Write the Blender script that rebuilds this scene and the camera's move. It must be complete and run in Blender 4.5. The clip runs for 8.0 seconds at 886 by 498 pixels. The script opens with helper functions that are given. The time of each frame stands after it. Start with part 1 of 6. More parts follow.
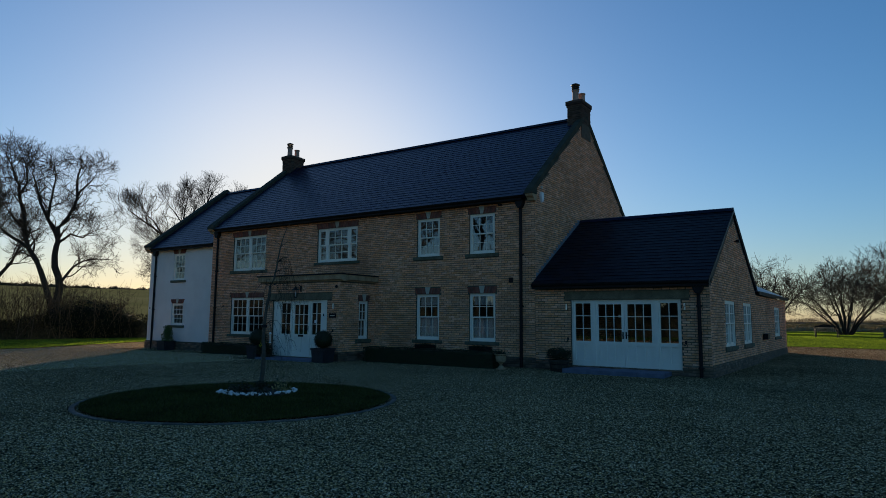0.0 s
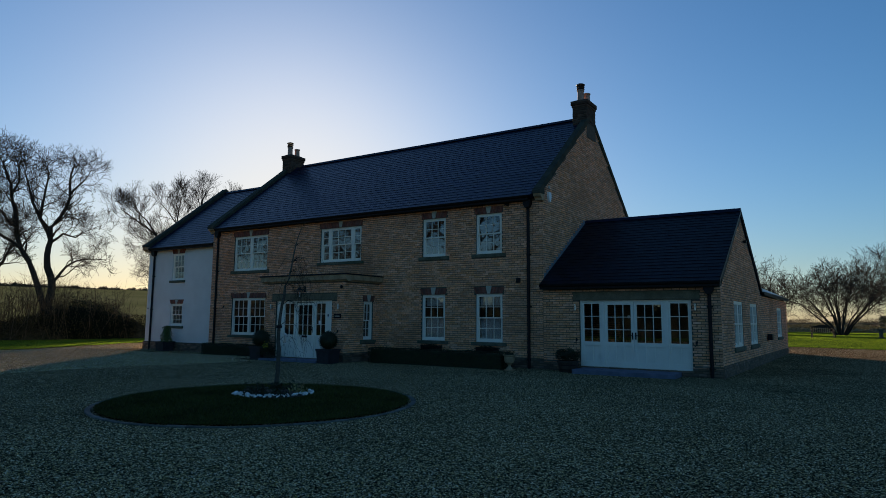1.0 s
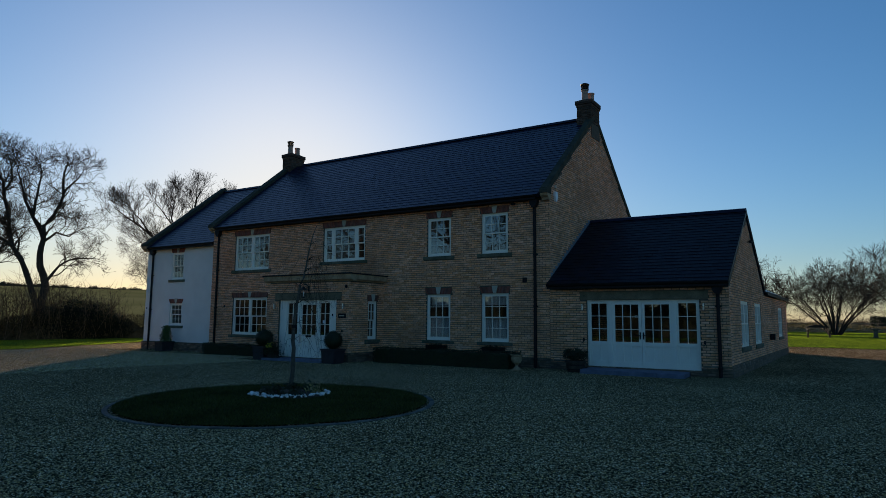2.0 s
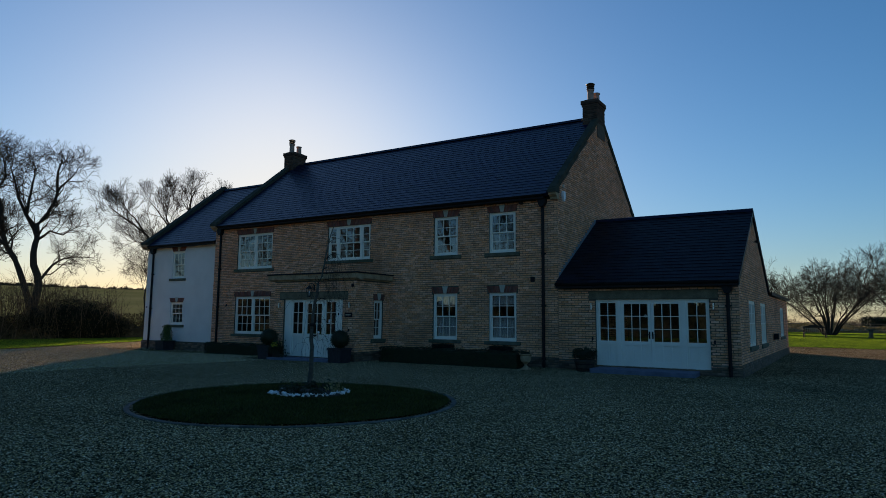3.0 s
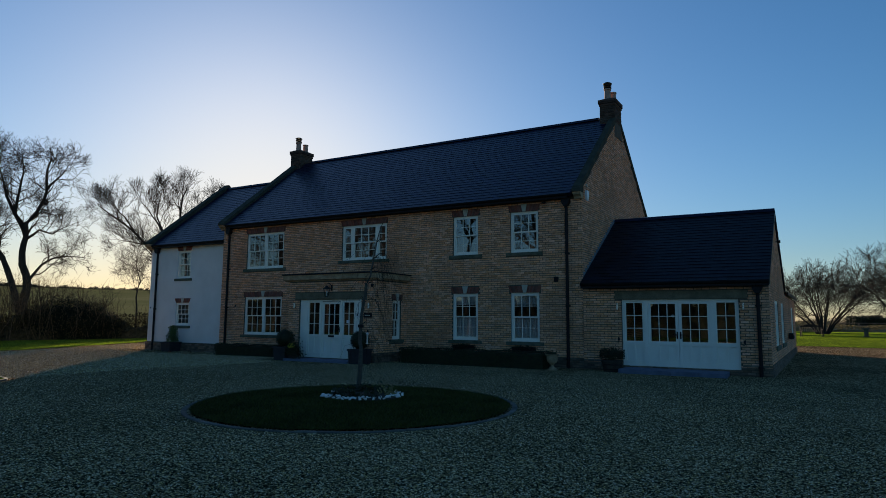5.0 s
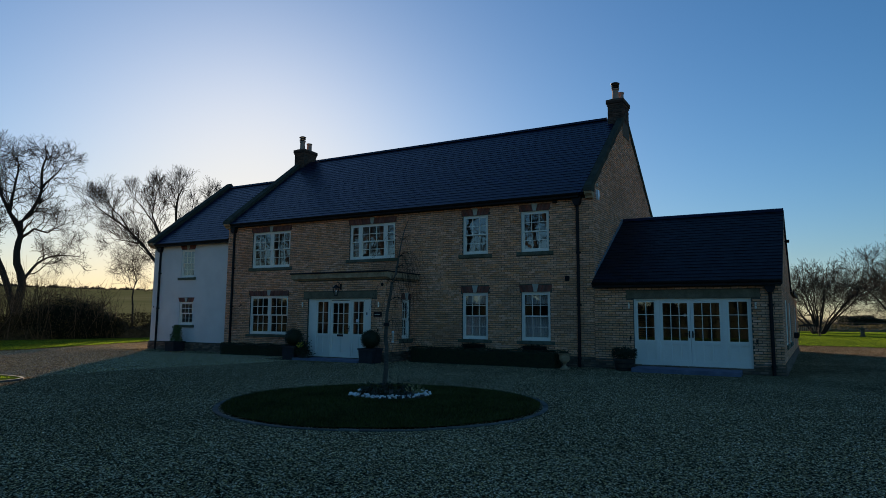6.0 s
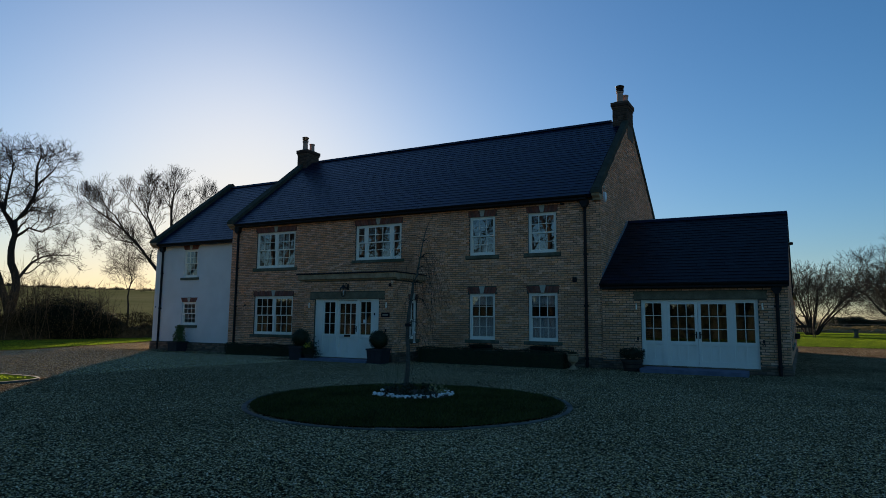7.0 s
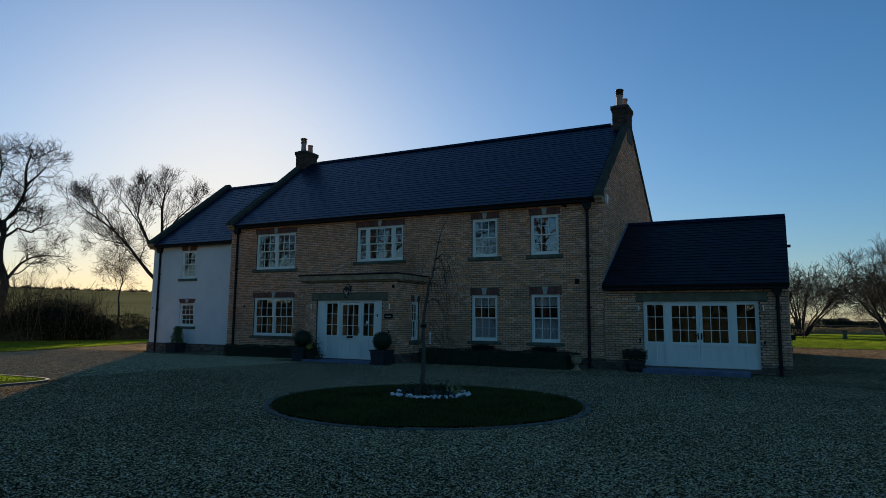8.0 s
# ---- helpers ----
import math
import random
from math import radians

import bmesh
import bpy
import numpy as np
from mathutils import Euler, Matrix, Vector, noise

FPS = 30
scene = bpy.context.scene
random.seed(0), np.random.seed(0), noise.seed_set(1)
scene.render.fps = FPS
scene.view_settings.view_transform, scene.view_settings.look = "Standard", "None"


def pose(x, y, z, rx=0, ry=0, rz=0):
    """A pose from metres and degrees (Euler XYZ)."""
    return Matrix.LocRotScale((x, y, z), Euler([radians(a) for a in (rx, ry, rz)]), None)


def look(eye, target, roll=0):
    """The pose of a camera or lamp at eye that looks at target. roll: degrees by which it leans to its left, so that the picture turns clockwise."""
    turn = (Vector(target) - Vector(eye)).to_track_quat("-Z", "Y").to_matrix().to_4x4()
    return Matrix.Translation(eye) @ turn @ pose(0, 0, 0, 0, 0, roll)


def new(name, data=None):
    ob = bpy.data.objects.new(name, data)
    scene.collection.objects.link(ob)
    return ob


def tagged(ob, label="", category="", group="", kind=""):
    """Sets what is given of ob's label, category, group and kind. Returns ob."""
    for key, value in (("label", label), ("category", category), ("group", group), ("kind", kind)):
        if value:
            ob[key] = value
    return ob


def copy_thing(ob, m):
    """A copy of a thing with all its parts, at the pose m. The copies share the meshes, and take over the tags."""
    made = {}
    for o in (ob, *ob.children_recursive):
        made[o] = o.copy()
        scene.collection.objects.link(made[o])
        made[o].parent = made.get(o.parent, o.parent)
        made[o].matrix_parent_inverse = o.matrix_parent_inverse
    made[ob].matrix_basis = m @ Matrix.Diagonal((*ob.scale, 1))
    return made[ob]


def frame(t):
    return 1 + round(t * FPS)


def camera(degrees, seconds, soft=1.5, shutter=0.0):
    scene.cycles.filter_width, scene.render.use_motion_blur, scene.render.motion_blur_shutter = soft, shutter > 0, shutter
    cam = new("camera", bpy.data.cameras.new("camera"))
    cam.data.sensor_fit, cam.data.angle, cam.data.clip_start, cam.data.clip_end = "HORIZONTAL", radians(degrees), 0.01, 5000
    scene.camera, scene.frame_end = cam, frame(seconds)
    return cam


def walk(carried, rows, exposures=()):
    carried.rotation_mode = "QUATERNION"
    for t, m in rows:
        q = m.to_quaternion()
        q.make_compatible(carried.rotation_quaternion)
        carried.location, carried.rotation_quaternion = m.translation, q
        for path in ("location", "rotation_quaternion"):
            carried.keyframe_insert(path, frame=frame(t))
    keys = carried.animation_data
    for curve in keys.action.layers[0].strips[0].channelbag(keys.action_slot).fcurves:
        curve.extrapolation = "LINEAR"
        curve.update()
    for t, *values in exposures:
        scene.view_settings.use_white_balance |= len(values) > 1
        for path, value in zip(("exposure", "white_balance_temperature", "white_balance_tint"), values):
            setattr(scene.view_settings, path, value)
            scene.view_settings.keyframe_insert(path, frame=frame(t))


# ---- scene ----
cam = camera(71.9, 8.0, soft=0.5)
EXPOSURES = [(0.0, 0.4, 8450, 15), (8.0, 0.4, 8450, 15)]
PATH = [
    (0, (0.158, 0.117, 1.533), (-0.918, 1.787, 1.76), 0.5),
    (0.5, (-0.108, 0.022, 1.522), (-1.172, 1.7, 1.749), 0.5),
    (1, (-0.376, -0.042, 1.528), (-1.429, 1.642, 1.757), 0.5),
    (1.5, (-0.616, -0.124, 1.529), (-1.658, 1.567, 1.758), 0.5),
    (3, (-1.344, -0.47, 1.486), (-2.353, 1.241, 1.715), 0.6),
    (3.5, (-1.657, -0.557, 1.489), (-2.655, 1.161, 1.718), 0.6),
    (4, (-1.98, -0.635, 1.491), (-2.967, 1.089, 1.72), 0.5),
    (4.5, (-2.297, -0.784, 1.505), (-3.274, 0.947, 1.734), 0.5),
    (6, (-3.211, -1.223, 1.459), (-4.154, 0.526, 1.688), 0.5),
    (6.5, (-3.449, -1.435, 1.463), (-4.381, 0.32, 1.692), 0.6),
    (7, (-3.672, -1.6, 1.454), (-4.591, 0.161, 1.685), 0.6),
    (7.5, (-3.867, -1.792, 1.458), (-4.769, -0.023, 1.691), 0.6),
    (8, (-4.101, -1.951, 1.443), (-4.986, -0.173, 1.679), 0.6),
]
walk(cam, [(t, look(eye, target, roll)) for t, eye, target, roll in PATH], EXPOSURES)

# ---------------------------------------------------------------- world, sun
SUN_DIR = Vector((-0.7022, 0.6839, 0.1978)).normalized()
SUN_EL = math.asin(SUN_DIR.z)
SUN_AZ = math.atan2(SUN_DIR.x, SUN_DIR.y)
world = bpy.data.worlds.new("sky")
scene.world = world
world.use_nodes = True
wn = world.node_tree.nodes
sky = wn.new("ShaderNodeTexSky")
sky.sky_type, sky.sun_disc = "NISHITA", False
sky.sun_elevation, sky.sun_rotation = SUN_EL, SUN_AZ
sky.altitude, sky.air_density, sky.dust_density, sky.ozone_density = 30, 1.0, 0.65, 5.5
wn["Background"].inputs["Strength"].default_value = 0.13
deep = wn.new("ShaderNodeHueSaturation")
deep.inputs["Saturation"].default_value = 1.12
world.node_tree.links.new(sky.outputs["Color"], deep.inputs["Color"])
# soft roll-off of the bright sky round the sun, like a camera's highlights
ROLLOFF = 5.7
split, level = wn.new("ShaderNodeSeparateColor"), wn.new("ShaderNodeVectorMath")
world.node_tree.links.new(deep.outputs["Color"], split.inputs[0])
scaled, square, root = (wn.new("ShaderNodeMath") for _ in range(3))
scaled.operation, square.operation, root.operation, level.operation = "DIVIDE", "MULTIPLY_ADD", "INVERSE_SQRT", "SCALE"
scaled.inputs[1].default_value, square.inputs[2].default_value = ROLLOFF, 1.0
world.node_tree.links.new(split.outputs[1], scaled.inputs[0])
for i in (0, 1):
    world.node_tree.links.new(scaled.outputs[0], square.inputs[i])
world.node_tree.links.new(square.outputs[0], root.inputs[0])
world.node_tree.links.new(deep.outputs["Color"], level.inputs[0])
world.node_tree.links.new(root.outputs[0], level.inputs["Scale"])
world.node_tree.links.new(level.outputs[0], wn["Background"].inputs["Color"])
lamp = bpy.data.lights.new("sun", "SUN")
lamp.energy, lamp.angle, lamp.color = 5.0, radians(0.55), (1.0, 0.93, 0.82)
new("sun", lamp).matrix_world = look(SUN_DIR * 200, (0, 0, 0))


# ---------------------------------------------------------------- materials
def nodes_of(name):
    m = bpy.data.materials.new(name)
    m.use_nodes = True
    nt = m.node_tree
    return m, nt, nt.nodes["Principled BSDF"], nt.nodes.new, nt.links.new


def ramp(add, stops):
    r = add("ShaderNodeValToRGB")
    e = r.color_ramp.elements
    while len(e) < len(stops):
        e.new(0.5)
    for el, (p, c) in zip(e, stops):
        el.position, el.color = p, (*c, 1)
    return r


def surface(name, c1, c2, rough=0.8, scale=8.0, fine=60.0, bump=0.3, depth=0.004, metal=0.0, stain=None, spec=0.3, per="", stretch=(1, 1, 1), var=0.35):
    """Two scales of noise between two colours, stains, per-piece variation and fine relief."""
    m, nt, b, add, link = nodes_of(name)
    co = add("ShaderNodeTexCoord")
    geo = add("ShaderNodeNewGeometry")
    mp = add("ShaderNodeMapping")
    mp.inputs["Scale"].default_value = stretch
    link(geo.outputs["Position"], mp.inputs["Vector"])
    n1, n2 = add("ShaderNodeTexNoise"), add("ShaderNodeTexNoise")
    n1.inputs["Scale"].default_value, n2.inputs["Scale"].default_value = scale, fine
    n1.inputs["Detail"].default_value, n2.inputs["Detail"].default_value = 5, 3
    for n in (n1, n2):
        link(mp.outputs[0], n.inputs["Vector"])
    mixf = add("ShaderNodeMath")
    mixf.operation = "MULTIPLY_ADD"
    link(n2.outputs["Fac"], mixf.inputs[0])
    mixf.inputs[1].default_value = 0.45
    half = add("ShaderNodeMath")
    half.operation = "MULTIPLY"
    half.inputs[1].default_value = 0.6
    link(n1.outputs["Fac"], half.inputs[0])
    link(half.outputs[0], mixf.inputs[2])
    r = ramp(add, [(0.36, c1), (0.68, c2)])
    link(mixf.outputs[0], r.inputs[0])
    col = r.outputs[0]
    if per:
        src = add("ShaderNodeObjectInfo").outputs["Random"] if per == "object" else geo.outputs["Random Per Island"]
        hsv = add("ShaderNodeHueSaturation")
        mr = add("ShaderNodeMapRange")
        mr.inputs["To Min"].default_value, mr.inputs["To Max"].default_value = 1 - var, 1 + var
        link(src, mr.inputs["Value"])
        link(mr.outputs[0], hsv.inputs["Value"])
        wrap = add("ShaderNodeMath")
        wrap.operation = "MULTIPLY"
        wrap.inputs[1].default_value = 7.31
        link(src, wrap.inputs[0])
        fr = add("ShaderNodeMath")
        fr.operation = "FRACT"
        link(wrap.outputs[0], fr.inputs[0])
        mh = add("ShaderNodeMapRange")
        mh.inputs["To Min"].default_value, mh.inputs["To Max"].default_value = 1 - 0.45 * var, 1 + 0.35 * var
        link(fr.outputs[0], mh.inputs["Value"])
        link(mh.outputs[0], hsv.inputs["Saturation"])
        link(col, hsv.inputs["Color"])
        col = hsv.outputs[0]
    if stain:
        n3 = add("ShaderNodeTexNoise")
        n3.inputs["Scale"].default_value, n3.inputs["Detail"].default_value = 0.7, 6
        link(geo.outputs["Position"], n3.inputs["Vector"])
        sr = add("ShaderNodeMapRange")
        sr.inputs["From Min"].default_value, sr.inputs["From Max"].default_value, sr.inputs["To Max"].default_value = 0.5, 0.75, 0.6
        link(n3.outputs["Fac"], sr.inputs["Value"])
        mx = add("ShaderNodeMix")
        mx.data_type = "RGBA"
        link(sr.outputs[0], mx.inputs["Factor"])
        link(col, mx.inputs["A"])
        mx.inputs["B"].default_value = (*stain, 1)
        col = mx.outputs["Result"]
    link(col, b.inputs["Base Color"])
    rr = add("ShaderNodeMapRange")
    rr.inputs["To Min"].default_value, rr.inputs["To Max"].default_value = max(rough - 0.12, 0.02), min(rough + 0.12, 1)
    link(n1.outputs["Fac"], rr.inputs["Value"])
    link(rr.outputs[0], b.inputs["Roughness"])
    b.inputs["Metallic"].default_value = metal
    b.inputs["Specular IOR Level"].default_value = spec
    if bump:
        bp = add("ShaderNodeBump")
        bp.inputs["Strength"].default_value, bp.inputs["Distance"].default_value = bump, depth
        link(mixf.outputs[0], bp.inputs["Height"])
        link(bp.outputs[0], b.inputs["Normal"])
    return m


BRICK_A, BRICK_B = (0.65, 0.235, 0.125), (0.99, 0.475, 0.29)
M_BRICK = surface("buff_brick", BRICK_A, BRICK_B, 0.9, 14, 90, 0.8, 0.008, per="island", var=0.22, stain=(0.42, 0.17, 0.095), spec=0.15)
M_BRICK_ONE = surface("buff_brick_single", BRICK_A, BRICK_B, 0.9, 14, 90, 0.8, 0.008, per="object", var=0.22, stain=(0.42, 0.17, 0.095), spec=0.15)
M_MORTAR = surface("lime_mortar", (0.075, 0.057, 0.04), (0.135, 0.103, 0.075), 0.95, 6, 120, 0.5, 0.004)
M_PLINTH = surface("plinth_brick", (0.12, 0.075, 0.05), (0.24, 0.155, 0.11), 0.85, 5, 70, 0.5, 0.006, per="island", var=0.4)
M_REDBRICK = surface("red_rubbed_brick", (0.16, 0.05, 0.035), (0.27, 0.095, 0.07), 0.8, 9, 80, 0.3, 0.003, per="island", var=0.3)
M_SOOT = surface("sooty_brick", (0.06, 0.034, 0.026), (0.13, 0.078, 0.06), 0.9, 5, 70, 0.5, 0.006, per="island", var=0.35, spec=0.1)
M_STONE = surface("sandstone", (0.26, 0.155, 0.088), (0.52, 0.35, 0.215), 0.85, 5, 50, 0.4, 0.005, stain=(0.15, 0.10, 0.06))
M_SILL = surface("mossy_stone", (0.06, 0.068, 0.045), (0.16, 0.155, 0.11), 0.9, 5, 50, 0.5, 0.005, stain=(0.05, 0.065, 0.03))
M_LINTEL = surface("weathered_lintel_stone", (0.11, 0.088, 0.055), (0.235, 0.185, 0.12), 0.9, 4, 50, 0.5, 0.005, stain=(0.075, 0.075, 0.042))
M_KEY = surface("pale_keystone", (0.4, 0.37, 0.3), (0.52, 0.48, 0.4), 0.85, 5, 60, 0.3, 0.003)
M_COPING = surface("weathered_coping_stone", (0.035, 0.038, 0.03), (0.08, 0.08, 0.06), 0.98, 3, 50, 0.5, 0.006, stain=(0.05, 0.055, 0.04), spec=0.05)
M_RENDER = surface("white_render", (0.66, 0.64, 0.60), (0.76, 0.74, 0.70), 0.9, 1.5, 90, 0.35, 0.003)
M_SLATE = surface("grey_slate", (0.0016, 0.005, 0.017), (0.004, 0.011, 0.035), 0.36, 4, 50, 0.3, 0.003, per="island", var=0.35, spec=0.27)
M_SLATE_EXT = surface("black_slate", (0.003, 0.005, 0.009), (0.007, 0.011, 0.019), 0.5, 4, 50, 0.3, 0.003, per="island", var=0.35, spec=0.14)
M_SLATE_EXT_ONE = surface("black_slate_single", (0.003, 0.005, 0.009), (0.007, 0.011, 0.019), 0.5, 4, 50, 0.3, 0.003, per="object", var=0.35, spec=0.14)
M_WHITE = surface("white_paint", (0.83, 0.76, 0.65), (0.90, 0.83, 0.72), 0.4, 2, 40, 0.08, 0.001, spec=0.4)
M_BLACK = surface("black_gutter_paint", (0.007, 0.007, 0.008), (0.016, 0.016, 0.017), 0.5, 6, 60, 0.15, 0.002, spec=0.15)
M_IRON = surface("black_iron", (0.015, 0.015, 0.016), (0.03, 0.03, 0.03), 0.5, 20, 90, 0.2, 0.001, metal=0.6)
M_STEEL = surface("stainless_steel", (0.5, 0.5, 0.5), (0.62, 0.62, 0.62), 0.3, 20, 90, 0.1, 0.001, metal=1.0)
M_TERRA = surface("terracotta", (0.34, 0.19, 0.14), (0.50, 0.31, 0.24), 0.85, 6, 60, 0.3, 0.003)
M_LEAD = surface("lead_flashing", (0.14, 0.17, 0.2), (0.25, 0.29, 0.33), 0.5, 6, 40, 0.3, 0.004, metal=0.3)
M_DARKSTONE = surface("blue_paving_stone", (0.07, 0.095, 0.14), (0.15, 0.19, 0.26), 0.75, 4, 60, 0.4, 0.004)
# plaster toned dark, so the dimness of the rooms is in its colour
M_DIM_PLASTER = surface("dim_interior_plaster", (0.09, 0.08, 0.07), (0.15, 0.135, 0.115), 0.9, 2, 40, 0.1, 0.002)
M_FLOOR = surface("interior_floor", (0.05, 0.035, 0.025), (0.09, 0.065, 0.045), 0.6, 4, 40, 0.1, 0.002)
M_CLOTH = surface("white_curtain_cloth", (0.78, 0.79, 0.80), (0.88, 0.88, 0.88), 0.95, 4, 120, 0.2, 0.002)
M_PLANTER = surface("grey_blue_planter", (0.014, 0.016, 0.019), (0.032, 0.036, 0.042), 0.6, 5, 60, 0.2, 0.003)
M_WOODTUB = surface("dark_stone_trough", (0.028, 0.023, 0.018), (0.07, 0.057, 0.043), 0.85, 6, 60, 0.4, 0.005)
M_LEAF = surface("box_leaf", (0.009, 0.016, 0.007), (0.026, 0.042, 0.015), 0.6, 12, 90, 0.2, 0.003, per="island", var=0.45)
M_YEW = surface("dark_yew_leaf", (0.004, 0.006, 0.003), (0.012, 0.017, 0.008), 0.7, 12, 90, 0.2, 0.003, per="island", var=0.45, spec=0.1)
M_CONIFER = surface("conifer_leaf", (0.04, 0.08, 0.02), (0.09, 0.15, 0.04), 0.6, 12, 90, 0.2, 0.003, per="island", var=0.4)
M_BARK = surface("winter_bark", (0.016, 0.013, 0.011), (0.045, 0.037, 0.029), 0.9, 3, 25, 0.6, 0.02, stretch=(1, 1, 0.3))
M_TWIG = surface("dark_twig", (0.012, 0.009, 0.008), (0.035, 0.026, 0.02), 0.95, 8, 40, 0.2, 0.003, per="island", var=0.3)
M_BRUSH = surface("brown_brushwood", (0.05, 0.036, 0.022), (0.14, 0.10, 0.06), 0.9, 8, 40, 0.2, 0.003, per="island", var=0.4, spec=0.1)
M_BIRCH = surface("cherry_bark", (0.04, 0.032, 0.024), (0.12, 0.10, 0.078), 0.7, 8, 50, 0.4, 0.004, stretch=(1, 1, 3))
M_BRAMBLE = surface("bramble", (0.022, 0.018, 0.009), (0.085, 0.066, 0.03), 0.9, 4, 40, 0.2, 0.003, per="island", var=0.5, spec=0.05)
M_REED = surface("dry_tall_grass", (0.16, 0.115, 0.045), (0.34, 0.26, 0.11), 0.85, 4, 30, 0.2, 0.003, per="island", var=0.4)
M_TIMBER = surface("weathered_timber", (0.10, 0.085, 0.065), (0.22, 0.19, 0.15), 0.9, 6, 50, 0.4, 0.004, stretch=(1, 1, 0.3))
M_PEBBLE = surface("white_cobble", (0.62, 0.6, 0.55), (0.82, 0.8, 0.76), 0.7, 10, 60, 0.2, 0.003, per="object", var=0.15)
M_SOIL = surface("dark_soil", (0.02, 0.015, 0.01), (0.05, 0.04, 0.03), 0.95, 12, 80, 0.7, 0.01)
M_SETT = surface("edging_sett", (0.06, 0.056, 0.048), (0.14, 0.132, 0.112), 0.85, 8, 60, 0.4, 0.004, per="object", var=0.3)
M_YELLOW = surface("yellow_flower", (0.6, 0.42, 0.03), (0.75, 0.6, 0.05), 0.6, 10, 50, 0.1, 0.001)
M_PLASTIC = surface("white_plastic", (0.7, 0.71, 0.72), (0.78, 0.78, 0.78), 0.35, 5, 40, 0.05, 0.001)


def glass_material():
    m, nt, b, add, link = nodes_of("window_glass")
    tr, gl, fr, mx = add("ShaderNodeBsdfTransparent"), add("ShaderNodeBsdfGlossy"), add("ShaderNodeFresnel"), add("ShaderNodeMixShader")
    tr.inputs["Color"].default_value = (0.85, 0.88, 0.87, 1)
    gl.inputs["Roughness"].default_value = 0.02
    fr.inputs["IOR"].default_value = 2.9
    n = add("ShaderNodeTexNoise")
    n.inputs["Scale"].default_value = 1.3
    bp = add("ShaderNodeBump")
    bp.inputs["Strength"].default_value, bp.inputs["Distance"].default_value = 0.05, 0.01
    geo = add("ShaderNodeNewGeometry")
    link(geo.outputs["Position"], n.inputs["Vector"])
    link(n.outputs["Fac"], bp.inputs["Height"])
    link(bp.outputs[0], gl.inputs["Normal"])
    link(fr.outputs[0], mx.inputs[0])
    link(tr.outputs[0], mx.inputs[1])
    link(gl.outputs[0], mx.inputs[2])
    link(mx.outputs[0], nt.nodes["Material Output"].inputs["Surface"])
    return m


def clear_material():
    """The inner face of a pane, whose outer face already mirrors."""
    m, nt, b, add, link = nodes_of("clear_glass")
    tr = add("ShaderNodeBsdfTransparent")
    tr.inputs["Color"].default_value = (0.95, 0.96, 0.96, 1)
    link(tr.outputs[0], nt.nodes["Material Output"].inputs["Surface"])
    return m


M_GLASS = glass_material()
M_CLEAR = clear_material()


def gravel_material():
    m, nt, b, add, link = nodes_of("gravel")
    geo = add("ShaderNodeNewGeometry")
    v = add("ShaderNodeTexVoronoi")
    v.inputs["Scale"].default_value = 56
    v2 = add("ShaderNodeTexVoronoi")
    v2.inputs["Scale"].default_value = 17
    n = add("ShaderNodeTexNoise")
    n.inputs["Scale"].default_value, n.inputs["Detail"].default_value = 0.35, 6
    for k in (v, v2, n):
        link(geo.outputs["Position"], k.inputs["Vector"])
    sep = add("ShaderNodeSeparateColor")
    link(v.outputs["Color"], sep.inputs[0])
    r = ramp(add, [(0.0, (0.012, 0.0075, 0.004)), (0.48, (0.083, 0.047, 0.0235)), (0.8, (0.35, 0.21, 0.108)), (1.0, (1.0, 0.79, 0.49))])
    link(sep.outputs[0], r.inputs[0])
    hs = add("ShaderNodeHueSaturation")
    mr = add("ShaderNodeMapRange")
    mr.inputs["From Min"].default_value, mr.inputs["From Max"].default_value = 0.3, 0.7
    mr.inputs["To Min"].default_value, mr.inputs["To Max"].default_value = 0.72, 1.2
    link(n.outputs["Fac"], mr.inputs["Value"])
    link(mr.outputs[0], hs.inputs["Value"])
    link(r.outputs[0], hs.inputs["Color"])
    link(hs.outputs[0], b.inputs["Base Color"])
    b.inputs["Roughness"].default_value = 0.95
    b.inputs["Diffuse Roughness"].default_value = 0.4
    b.inputs["Specular IOR Level"].default_value = 0.0
    b1, b2 = add("ShaderNodeBump"), add("ShaderNodeBump")
    b1.invert = b2.invert = True
    b1.inputs["Strength"].default_value, b1.inputs["Distance"].default_value = 0.7, 0.012
    b2.inputs["Strength"].default_value, b2.inputs["Distance"].default_value = 0.35, 0.02
    link(v.outputs["Distance"], b1.inputs["Height"])
    link(v2.outputs["Distance"], b2.inputs["Height"])
    link(b2.outputs[0], b1.inputs["Normal"])
    link(b1.outputs[0], b.inputs["Normal"])
    return m


